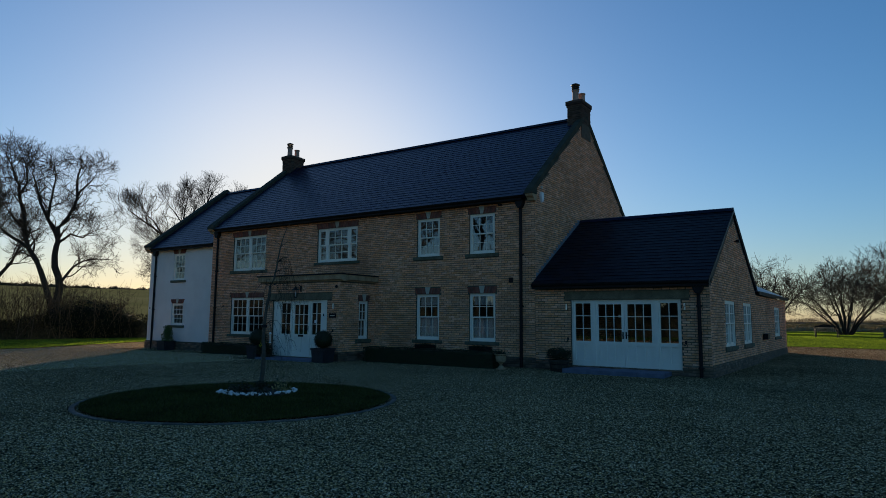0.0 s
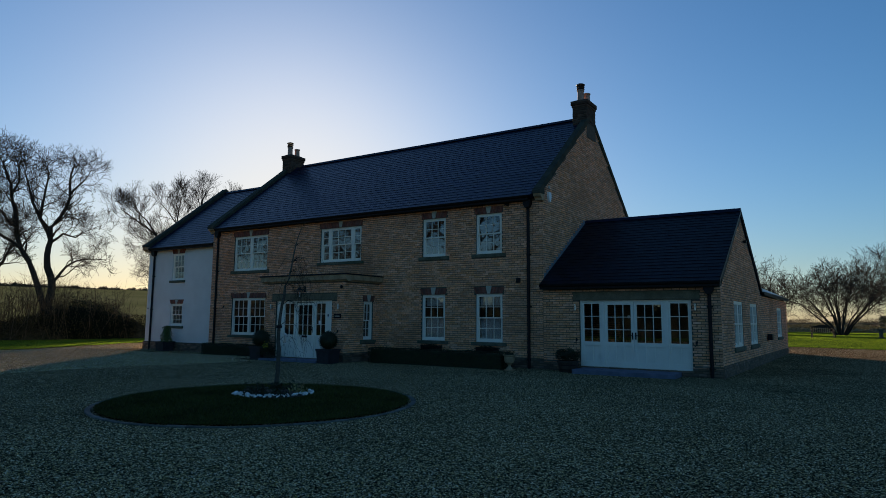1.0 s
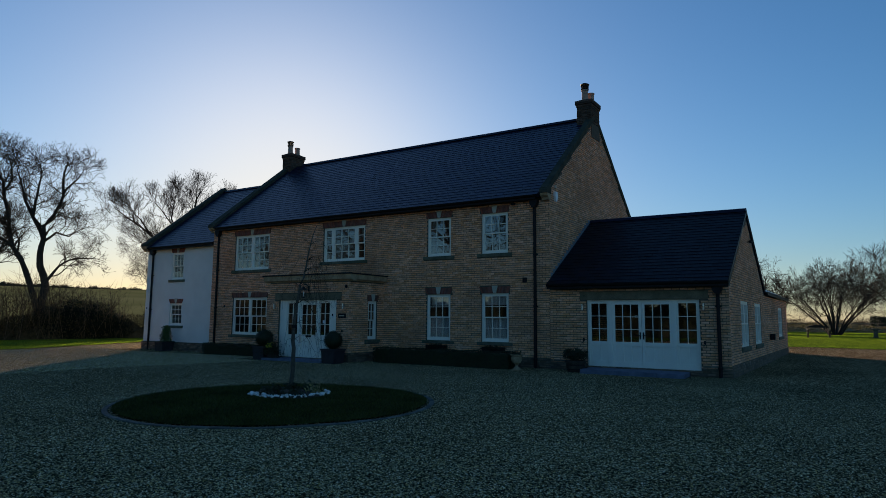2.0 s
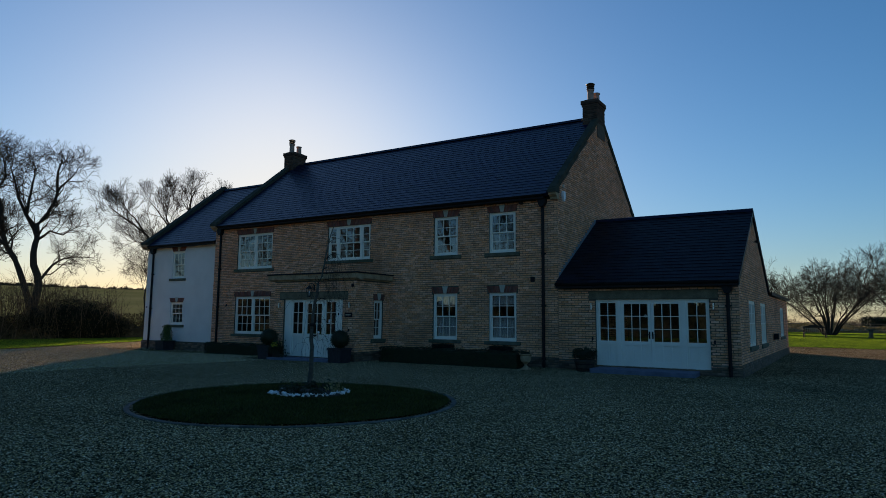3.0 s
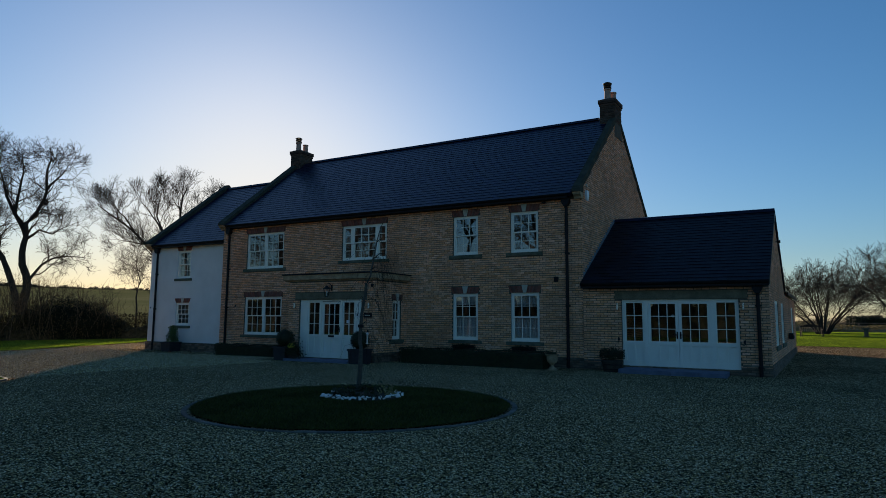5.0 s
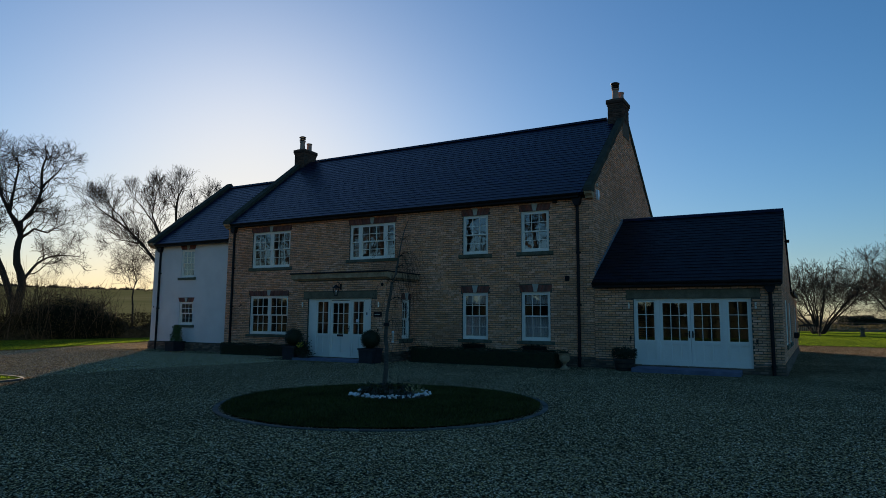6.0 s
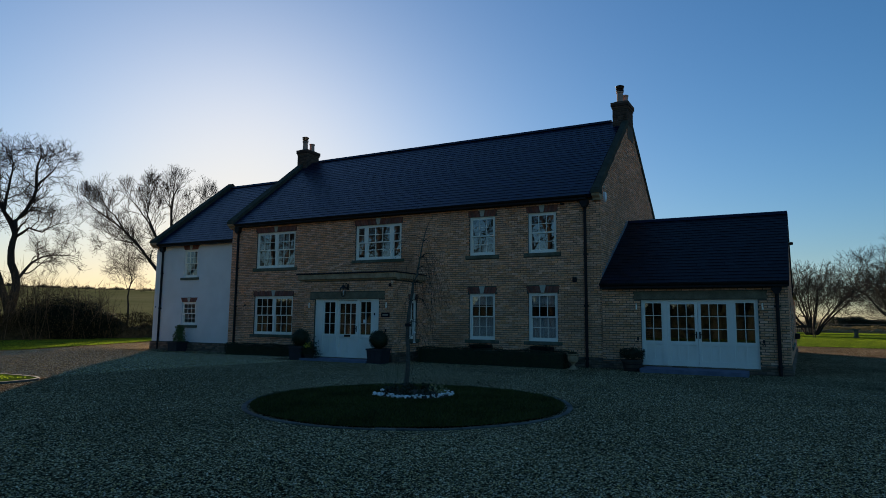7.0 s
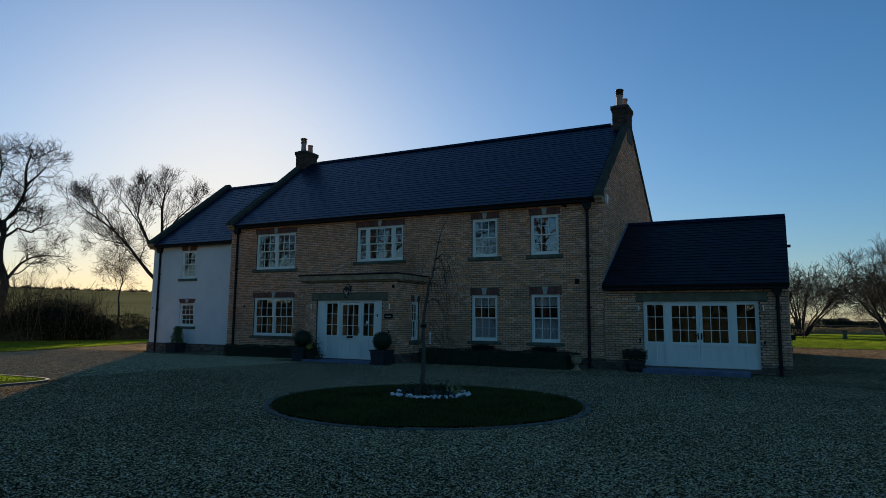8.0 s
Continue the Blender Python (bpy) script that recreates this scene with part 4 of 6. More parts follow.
# ---------------------------------------------------------------- gutters and pipes
def gutter(x0, x1, y, z, name_label):
    q = bmesh.new()
    prism(q, [(y + 0.12, z + 0.05), (y + 0.12, z - 0.14), (y + 0.085, z - 0.14), (y + 0.085, z - 0.06), (y + 0.06, z - 0.065), (y + 0.02, z - 0.045), (y, z), (y, z + 0.015), (y + 0.015, z + 0.015), (y + 0.03, z - 0.03), (y + 0.06, z - 0.05), (y + 0.08, z - 0.03), (y + 0.08, z + 0.05)], x0, x1, "yz")
    part("gutter", q, M_BLACK, house, name_label, skew=True)


gutter(LEFT + 0.42, RIGHT - 0.42, 19.15, 5.84, "black cast gutter")
gutter(WING_L + 0.34, LEFT - 0.01, 19.40, 5.19, "black cast gutter")
gutter(RIGHT + 0.03, EXT_R + 0.04, 19.07, 2.70, "black cast gutter")
# dark soffit boards behind the gutters
for a, b, y0, y1, z in ((LEFT + 0.42, RIGHT - 0.42, 19.24, FRONT - 0.005, 5.74), (WING_L + 0.34, LEFT - 0.01, 19.50, WING - 0.005, 5.08), (RIGHT + 0.03, EXT_R + 0.05, 19.16, EXT - 0.005, 2.6)):
    q = bmesh.new()
    box(q, a, b, y0, y1, z, z + 0.06)
    part("soffit", q, M_BLACK, house, skew=True)


def downpipe(x, y, z1, z0, hopper=True):
    q = bmesh.new()
    tube(q, [(x, y - 0.16, z1 + 0.12), (x, y - 0.14, z1 + 0.02), (x, y - 0.07, z1 - 0.25), (x, y - 0.07, z0)], 0.052, 10)
    for k in range(int((z1 - z0) / 1.8) + 1):
        z = z0 + 0.25 + 1.8 * k
        if z < z1 - 0.3:
            lathe(q, (x, y - 0.07, z), [(0.06, 0), (0.066, 0.02), (0.066, 0.06), (0.06, 0.08)], 10)
            box(q, x - 0.09, x + 0.09, y - 0.03, y - 0.008, z + 0.02, z + 0.06)
    if hopper:
        prism(q, [(x - 0.15, z1 + 0.1), (x + 0.15, z1 + 0.1), (x + 0.13, z1 - 0.06), (x + 0.06, z1 - 0.18), (x - 0.06, z1 - 0.18), (x - 0.13, z1 - 0.06)], y - 0.2, y - 0.02)
    part("downpipe", q, M_BLACK, house, "black downpipe with a rainwater head", skew=True)


downpipe(-9.05, FRONT, 5.62, GROUND + 0.02)
downpipe(-25.62, FRONT, 5.62, GROUND)
downpipe(-31.20, WING, 4.98, GROUND - 0.06)
downpipe(-3.26, EXT, 2.52, GROUND)
# verge boards of the garden room gable
for sgn in (1, -1):
    q = bmesh.new()
    y0 = 19.16 if sgn > 0 else 27.70
    prism(q, [(y0, 2.64), (23.43, 5.34), (23.43, 5.445), (y0, 2.745)], EXT_R + 0.041, EXT_R + 0.055, "yz")
    part("bargeboard", q, M_BLACK, house, skew=True)
q = bmesh.new()
prism(q, [(rx1 - 0.02, 2.60), (rx1 + 0.02, 2.60), (rx1 + 0.02, 2.74), (rx1 - 0.02, 2.74)], 27.5, ry1)
part("gutter", q, M_BLACK, house, skew=True)
# stepped lead where the garden room roof meets the gable
q = bmesh.new()
for k in range(19):
    t = k / 19
    y, z = EXT_EAVE[0] + 0.35 + (23.3 - 19.5) * t, EXT_EAVE[1] + 0.25 + (EXT_RIDGE[1] - EXT_EAVE[1] - 0.25) * t
    box(q, RIGHT + 0.012, RIGHT + 0.022, y, y + 0.22, z - 0.08, z + 0.17)
part("flashing", q, M_LEAD, house, "stepped lead flashing", skew=True)

# ---------------------------------------------------------------- brickwork and slates
PL = 0.26


def brick_wall(to, u0, u1, w0, w1, holes, parent, under=None, plinth=True):
    if plinth:
        brick_mesh("plinth_brickwork", lambda u, o, w: to(u, o + 0.03, w), brick_boxes(u0, u1, w0, PL, holes), M_PLINTH, parent)
        w0 = w0 + COURSE * round((PL - w0) / COURSE)
    brick_mesh("brickwork", to, brick_boxes(u0, u1, w0, w1, holes, under), M_BRICK, parent)


heads = [(h[0] - 0.06, h[1] + 0.06, h[3] - 0.01, h[3] + 0.24) for h in (U1, U2, U3, U4, G1, G3, G4)]
sills = [(h[0] - 0.16, h[1] + 0.16, h[2] - 0.13, h[2]) for h in (U1, U2, U3, U4, G1, G3, G4)]
brick_wall(fm, LEFT, RIGHT + 0.012, GROUND - 0.1, 5.72, [U1, U2, U3, U4, G1, G3, G4, porch_gap] + heads + sills, wall_front)
brick_wall(face_right(RIGHT), FRONT - 0.008, BACK, GROUND - 0.1, 10.0, [], wall_gable, lambda u: soffit(u) + 0.48, plinth=False)
brick_wall(fs_, EXT - 0.008, 36.3, GROUND - 0.1, 5.3, [E1, E2, E3] + [(h[0] - 0.16, h[1] + 0.16, h[2] - 0.13, h[2]) for h in (E1, E2, E3)], ext_side, lambda u: ext_soffit(u) + 0.03 if u < 27.44 else 2.6)
brick_wall(fp, -19.75, -15.578, GROUND - 0.1, 2.94, [PDOOR, (-19.45, -15.95, 2.22, 2.48)], porch_front)
brick_wall(pw_to, PORCH - 0.008, FRONT, GROUND - 0.1, 2.94, [PWIN, (PWIN[0] - 0.06, PWIN[1] + 0.06, 2.19, 2.44), (PWIN[0] - 0.16, PWIN[1] + 0.16, 0.59, 0.72)], porch_side)
brick_mesh("brickwork", lambda u, o, w: (u, WING - 0.06 - o, w), brick_boxes(WING_L - 0.06, LEFT - 0.02, GROUND - 0.3, 0.24, []), M_PLINTH, house, "dark brick plinth of the wing")
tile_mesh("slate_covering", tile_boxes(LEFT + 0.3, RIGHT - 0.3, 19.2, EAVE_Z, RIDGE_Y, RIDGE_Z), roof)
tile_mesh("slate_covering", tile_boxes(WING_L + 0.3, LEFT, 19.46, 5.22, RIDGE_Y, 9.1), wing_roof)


# ---------------------------------------------------------------- planting and small things round the house
def leaf_cloud(pts, normals, size, seed, flat=0.5):
    """Small pointed leaves at given places, turned roughly along the normals."""
    g = np.random.default_rng(seed)
    p, n = np.asarray(pts, float), np.asarray(normals, float)
    k = len(p)
    n = n + g.normal(0, flat, (k, 3))
    n /= np.linalg.norm(n, axis=1)[:, None] + 1e-9
    a = np.cross(n, g.normal(0, 1, (k, 3)))
    a /= np.linalg.norm(a, axis=1)[:, None] + 1e-9
    b = np.cross(n, a)
    s = size * g.uniform(0.6, 1.3, (k, 1))
    q = np.stack([p - a * s, p - b * s * 0.5 + n * s * 0.1, p + a * s, p + b * s * 0.5 + n * s * 0.1], 1).reshape(-1, 3)
    i = np.arange(k)[:, None] * 4
    return q, np.concatenate([i, i + 1, i + 2, i + 3], 1)


def ball_points(c, r, n, seed, squash=1.0):
    g = np.random.default_rng(seed)
    d = g.normal(0, 1, (n, 3))
    d /= np.linalg.norm(d, axis=1)[:, None]
    lump = 1 + 0.07 * np.sin(d[:, :1] * 7 + seed) * np.cos(d[:, 1:2] * 6)
    rad = r * lump * g.uniform(0.86, 1.03, (n, 1))
    p = d * rad
    p[:, 2] *= squash
    return p + np.array(c), d


def core_ball(c, r, squash=1.0):
    q = bmesh.new()
    bmesh.ops.create_icosphere(q, subdivisions=3, radius=r, matrix=Matrix.Translation(c) @ Matrix.Diagonal((1, 1, squash, 1)))
    return q


def square_planter(q, x, y, z, w, h, flare=0.88):
    v = []
    a = w / 2
    prof = [(a * flare, 0.0), (a * 0.98, h - 0.06), (a * 1.06, h - 0.055), (a * 1.06, h), (a * 0.92, h), (a * 0.9, h - 0.05)]
    rings = [[q.verts.new((x + sx * r, y + sy * r, z + zz)) for sx, sy in ((-1, -1), (1, -1), (1, 1), (-1, 1))] for r, zz in prof]
    for m, n in zip(rings, rings[1:]):
        for k in range(4):
            q.faces.new((m[k], m[(k + 1) % 4], n[(k + 1) % 4], n[k]))
    q.faces.new(rings[0][::-1])
    q.faces.new(rings[-1])


def topiary(x, y, seed):
    z = land(x, y) + 0.02
    t = thing("topiary_pot", (x, y, z), "clipped green box ball in a square dark planter", "potted plant", "topiary by the front door")
    q = bmesh.new()
    square_planter(q, x, y, z, 0.62, 0.52)
    part("planter", q, M_PLANTER, t, "square grey-blue planter")
    c, r = (x, y, z + 0.83), 0.36
    core = part("foliage_core", core_ball(c, r * 0.86), M_LEAF, t, smoothed=True)
    p, n = ball_points(c, r, 2600, seed)
    v, f = leaf_cloud(p, n, 0.022, seed)
    raw("foliage", v, f, M_LEAF, t, "dense clipped box leaves")


topiary(-15.88, 16.9, 1)
topiary(-19.50, 16.95, 2)


def hedge(x0, x1, y0, y1, h, seed):
    z = land((x0 + x1) / 2, y0)
    t = thing("hedge", ((x0 + x1) / 2, (y0 + y1) / 2, z), "low clipped dark box hedge along the house wall", "hedge", "low box hedges")
    q = bmesh.new()
    box(q, x0 + 0.04, x1 - 0.04, y0 + 0.04, y1 - 0.04, z - 0.03, z + h - 0.04, 0.04)
    part("foliage_core", q, M_LEAF, t)
    g = np.random.default_rng(seed)
    n = int((x1 - x0) * 1500)
    u, w = g.uniform(0, 1, n), g.uniform(0, 1, n)
    side = g.integers(0, 10, n)
    p, nn = np.zeros((n, 3)), np.zeros((n, 3))
    p[:, 0] = x0 + u * (x1 - x0)
    top = side < 5
    p[top, 1], p[top, 2], nn[top, 2] = y0 + w[top] * (y1 - y0), z + h, 1
    fr = (side >= 5) & (side < 9)
    p[fr, 1], p[fr, 2], nn[fr, 1] = y0, z + w[fr] * h, -1
    en = side >= 9
    p[en, 0], p[en, 1], p[en, 2], nn[en, 0] = np.where(u[en] > 0.5, x1, x0), y0 + w[en] * (y1 - y0), z + g.uniform(0, h, en.sum()), 1
    p += nn * (0.03 * np.sin(p[:, :1] * 5 + seed) * np.cos(p[:, 2:3] * 9) + g.uniform(-0.03, 0.02, (n, 1)))
    v, f = leaf_cloud(p, nn, 0.026, seed)
    raw("foliage", v, f, M_LEAF, t, "small dark box leaves")


hedge(-15.1, -9.5, 18.25, 18.95, 0.56, 3)
hedge(-24.9, -20.55, 18.25, 18.85, 0.48, 4)


def tuft(t, x, y, z, w, d, h, n, seed, material, name="foliage", droop=0.25, size=0.035):
    """Loose foliage: leaves in a rough mound that hangs over its edges."""
    g = np.random.default_rng(seed)
    p = np.stack([x + g.normal(0, w / 2.6, n), y + g.normal(0, d / 2.6, n), z + np.abs(g.normal(0, h / 1.8, n))], 1)
    edge = np.abs(p[:, 0] - x) > w / 2
    p[edge, 2] -= droop * g.uniform(0, 1, edge.sum())
    nn = np.stack([g.normal(0, 1, n), g.normal(0, 1, n) - 0.3, np.abs(g.normal(0.6, 0.5, n))], 1)
    v, f = leaf_cloud(p, nn, size, seed)
    return raw(name, v, f, material, t)


def window_box(x, seed):
    t = thing("window_box", (x, 19.40, 0.34), "dark window box with trailing plants under the sill", "window box", "window boxes")
    q = bmesh.new()
    prism(q, [(19.24, 0.56), (19.485, 0.56), (19.485, 0.36), (19.28, 0.36)], x - 0.40, x + 0.40, "yz")
    part("box", q, M_BLACK, t)
    q = bmesh.new()
    for s in (-0.25, 0.25):
        box(q, x + s - 0.015, x + s + 0.015, 19.3, 19.49, 0.33, 0.357)
    part("bracket", q, M_IRON, t)
    tuft(t, x, 19.33, 0.50, 0.62, 0.14, 0.08, 500, seed, M_LEAF, droop=0.15)


window_box(-13.0, 11)
window_box(-10.63, 12)


def planter_tub():
    x, y = -7.45, 18.84
    z = land(x, y) + 0.02
    t = thing("planter_tub", (x, y, z), "dark weathered round tub with low evergreen plants", "planter")
    q = bmesh.new()
    lathe(q, (x, y, z), [(0.25, 0), (0.275, 0.06), (0.305, 0.24), (0.31, 0.29), (0.335, 0.295), (0.34, 0.35), (0.325, 0.365), (0.29, 0.365), (0.28, 0.31), (0.01, 0.32)], 28)
    part("tub", q, M_WOODTUB, t)
    for h, r in ((0.07, 0.286), (0.21, 0.309)):
        q = bmesh.new()
        lathe(q, (x, y, z + h), [(r - 0.02, 0), (r, 0), (r + 0.005, 0.035), (r - 0.02, 0.035)], 28)
        part("hoop", q, M_IRON, t, "dark iron hoop")
    g = np.random.default_rng(21)
    n = 2600
    a, r = g.uniform(0, 2 * math.pi, n), 0.40 * np.sqrt(g.uniform(0, 1, n))
    top = 0.30 + 0.07 * np.sin(5 * a) - 0.35 * r * r + g.normal(0, 0.02, n)
    p = np.stack([x + r * np.cos(a), y + 0.85 * r * np.sin(a), z + 0.34 + top * g.uniform(0, 1, n) ** 0.6 + 0.04], 1)
    v, f = leaf_cloud(p, np.stack([np.cos(a), np.sin(a), np.full(n, 0.9)], 1), 0.03, 21)
    raw("foliage", v, f, M_LEAF, t)


planter_tub()


def urn():
    x, y = -9.2, 18.2
    z = land(x, y) + 0.02
    t = thing("garden_urn", (x, y, z), "small pale stone urn on a foot with dry plants", "urn")
    q = bmesh.new()
    box(q, x - 0.13, x + 0.13, y - 0.13, y + 0.13, z, z + 0.05, 0.008)
    lathe(q, (x, y, z + 0.05), [(0.11, 0), (0.10, 0.03), (0.05, 0.07), (0.045, 0.12), (0.075, 0.15), (0.08, 0.17), (0.14, 0.2), (0.17, 0.27), (0.175, 0.36), (0.165, 0.4), (0.21, 0.43), (0.215, 0.46), (0.17, 0.46), (0.16, 0.42)], 20)
    part("urn_body", q, M_STONE, t, smoothed=False)
    tuft(t, x, y, z + 0.48, 0.22, 0.22, 0.09, 260, 23, M_LEAF, droop=0.05, size=0.03)


urn()


def conifer_pot():
    x, y = -29.16, 19.24
    z = land(x, y) + 0.01
    t = thing("conifer_pot", (x, y, z), "small bright conifer in a square blue-grey planter", "potted plant")
    q = bmesh.new()
    square_planter(q, x, y, z, 0.66, 0.48)
    part("planter", q, M_PLANTER, t, "square blue-grey planter")
    g = np.random.default_rng(31)
    n = 3000
    a, u = g.uniform(0, 2 * math.pi, n), g.uniform(0, 1, n) ** 0.8
    r = (0.32 - 0.14 * u + 0.05 * np.sin(4 * a + 9 * u)) * g.uniform(0.3, 1.1, n)
    p = np.stack([x + 0.1 + r * np.cos(a), y + 0.9 * r * np.sin(a), z + 0.44 + (0.72 + 0.12 * np.sin(3 * a)) * u], 1)
    v, f = leaf_cloud(p, np.stack([np.cos(a), np.sin(a), np.full(n, 0.8)], 1), 0.032, 31)
    raw("foliage", v, f, M_CONIFER, t)


conifer_pot()


def flower_pot():
    x, y = -18.98, 16.85
    z = land(x, y) + 0.02
    t = thing("flower_pot", (x, y, z), "round pot with trailing evergreens and yellow flowers", "potted plant")
    q = bmesh.new()
    lathe(q, (x, y, z), [(0.13, 0), (0.17, 0.22), (0.19, 0.22), (0.19, 0.27), (0.15, 0.27)], 16)
    part("pot", q, M_WOODTUB, t)
    tuft(t, x, y, z + 0.22, 0.46, 0.36, 0.42, 1700, 41, M_LEAF, size=0.035)
    tagged(tuft(t, x + 0.02, y - 0.1, z + 0.48, 0.2, 0.16, 0.16, 130, 42, M_YELLOW, "flowers", 0.05, 0.032), "small yellow flowers", kind="stuff")


flower_pot()


def stone_step(x0, x1, y0, y1, z1, n, label):
    z0 = land((x0 + x1) / 2, y0) - 0.05
    t = thing("stone_step", ((x0 + x1) / 2, y0, z0), label, "step")
    w = (x1 - x0) / n
    for k in range(n):
        q = bmesh.new()
        box(q, x0 + k * w + 0.003, x0 + (k + 1) * w - 0.003, y0, y1, z0, z1 - 0.004 * (k % 2), 0.008)
        part("slab", q, M_DARKSTONE, t)


stone_step(-19.26, -16.22, 16.62, 17.46, -0.02, 4, "low blue-grey stone step at the front door")
stone_step(-7.15, -4.1, 18.35, 19.38, 0.03, 4, "low blue-grey stone step at the French doors")


def wall_lamp(to, u, w):
    at = SKEW @ Vector(to(u, 0.0, w))
    t = thing("wall_lamp", at, "small grey cylinder lamp fixed to the brick wall", "wall lamp", "cylinder wall lamps")
    p = SKEW @ Vector(to(u, 0.085, w))
    q = bmesh.new()
    lathe(q, (p.x, p.y, p.z - 0.1), [(0.028, 0), (0.032, 0.004), (0.032, 0.196), (0.028, 0.2)], 14)
    part("tube", q, M_STEEL, t)
    q = bmesh.new()
    a, b = Vector(to(u - 0.025, 0.0, w - 0.05)), Vector(to(u + 0.025, 0.06, w + 0.05))
    box(q, min(a.x, b.x), max(a.x, b.x), min(a.y, b.y), max(a.y, b.y), a.z, b.z)
    part("bracket", q, M_STEEL, t, skew=True)


wall_lamp(fp, -19.42, 1.98)
wall_lamp(fp, -15.82, 1.98)
wall_lamp(fe, -3.66, 1.96)
wall_lamp(fe, -7.36, 1.96)


def lantern():
    x, y, z = -17.72, PORCH - 0.30, 2.32
    t = thing("porch_lantern", (x - 0.1, PORCH, 2.62), "dark metal lantern on a scrolled bracket over the door", "lantern")
    q = bmesh.new()
    tube(q, [(x, PORCH - 0.0, 2.72), (x, y + 0.15, 2.82), (x, y, 2.80), (x, y, 2.72)], 0.012, 8)
    tube(q, [(x, PORCH - 0.0, 2.60), (x, y + 0.16, 2.66), (x, y + 0.12, 2.78)], 0.009, 6)
    box(q, x - 0.04, x + 0.04, PORCH - 0.025, PORCH - 0.01, 2.55, 2.78)
    part("bracket", q, M_IRON, t)
    q = bmesh.new()
    lathe(q, (x, y, z + 0.28), [(0.15, 0), (0.15, 0.015), (0.06, 0.09), (0.05, 0.11), (0.02, 0.13)], 6)
    lathe(q, (x, y, z - 0.03), [(0.05, 0), (0.075, 0.02), (0.075, 0.035)], 6)
    for k in range(6):
        a = k * math.pi / 3
        tube(q, [(x + 0.07 * math.cos(a), y + 0.07 * math.sin(a), z), (x + 0.13 * math.cos(a), y + 0.13 * math.sin(a), z + 0.29)], 0.008, 5)
    part("lantern_frame", q, M_IRON, t)
    q = bmesh.new()
    lathe(q, (x, y, z + 0.005), [(0.066, 0), (0.124, 0.27)], 6)
    part("glass", q, M_CLEAR, t).visible_shadow = False
    q = bmesh.new()
    lathe(q, (x, y, z + 0.03), [(0.012, 0), (0.012, 0.08), (0.03, 0.11), (0.03, 0.15), (0.01, 0.18)], 10)
    part("bulb", q, M_PLASTIC, t)


lantern()


def small_box(name, label, category, x, y, z, w, d, h, material, rounded=0.01):
    t = thing(name, (x, y, z), label, category)
    q = bmesh.new()
    box(q, x - w / 2, x + w / 2, y - d / 2, y + d / 2, z - h / 2, z + h / 2, rounded)
    part("case", q, material, t)
    return t


small_box("wall_sensor", "small grey sensor on the white rendered wall", "sensor", -31.58, 19.73, 1.98, 0.07, 0.05, 0.09, M_LEAD)
eave_cam = thing("security_camera", (-9.86, 19.44, 5.62), "small black security camera under the eaves", "camera")
q = bmesh.new()
box(q, -9.93, -9.79, 19.36, 19.49, 5.60, 5.66, 0.01)
tube(q, [(-9.86, 19.40, 5.63), (-9.82, 19.28, 5.60)], 0.03, 10)
part("body", q, M_BLACK, eave_cam)
small_box("air_vent", "small dark square vent in the brick wall", "vent", -9.46, 19.47, 2.91, 0.15, 0.06, 0.17, M_BLACK)
alarm = thing("alarm_box", (-8.42, 19.94, 5.84), "white shield-shaped alarm box on the gable wall", "alarm box")
q = bmesh.new()
prism(q, [(19.84, 6.02), (20.04, 6.02), (20.06, 5.86), (19.99, 5.70), (19.94, 5.66), (19.89, 5.70), (19.82, 5.86)], -8.50, -8.42, "yz")
part("cover", q, M_PLASTIC, alarm)
boss = thing("wall_boss", (-8.45, 19.98, 6.22), "small pale round plate on the gable wall", "wall plate")
q = bmesh.new()
tube(q, [(-8.50, 19.98, 6.22), (-8.46, 19.98, 6.22)], 0.06, 14)
part("plate", q, M_KEY, boss)
plaque = small_box("house_sign", "dark slate house sign with a line of lettering", "sign", -15.99, 17.475, 1.62, 0.36, 0.03, 0.17, M_BLACK, 0.006)
q = bmesh.new()
box(q, -16.11, -15.87, 17.4565, 17.4585, 1.60, 1.635)
part("lettering", q, M_KEY, plaque, "pale bar of lettering")
bell = small_box("door_bell", "black and white door bell on the door frame", "door bell", -16.52, 17.56, 1.62, 0.06, 0.03, 0.15, M_PLASTIC, 0.005)
q = bmesh.new()
box(q, -16.545, -16.495, 17.541, 17.5445, 1.60, 1.69)
part("camera_face", q, M_BLACK, bell)
note = thing("paper_note", (-16.98, 17.61, 1.38), "small white paper note stuck to the glass", "paper")
q = bmesh.new()
box(q, -17.06, -16.92, 17.607, 17.609, 1.32, 1.44)
part("sheet", q, M_PLASTIC, note)
sticker = thing("window_sticker", (-5.68, 19.55, 1.66), "small white round sticker on the door glass", "sticker")
q = bmesh.new()
tube(q, [(-5.68, 19.548, 1.66), (-5.68, 19.545, 1.66)], 0.05, 16)
part("disc", q, M_PLASTIC, sticker)
for x, y, z in ((-25.05, 19.5, 2.0), (-3.67, 19.42, 0.85), (-7.35, 19.42, 0.86), (-15.98, 17.5, 1.0)):
    t = thing("wall_hook", (x, y, z), "small black iron hook on the brick wall", "hook", "iron wall hooks")
    q = bmesh.new()
    tube(q, [(x, y, z + 0.06), (x, y - 0.04, z + 0.05), (x + 0.02, y - 0.1, z - 0.01), (x - 0.02, y - 0.11, z - 0.05), (x - 0.06, y - 0.08, z - 0.03)], 0.012, 6)
    box(q, x - 0.03, x + 0.03, y - 0.02, y - 0.003, z, z + 0.1)
    part("hook", q, M_IRON, t)
cctv = thing("security_camera", (-15.75, 17.42, 2.72), "small black security camera under the porch cornice", "camera")
q = bmesh.new()
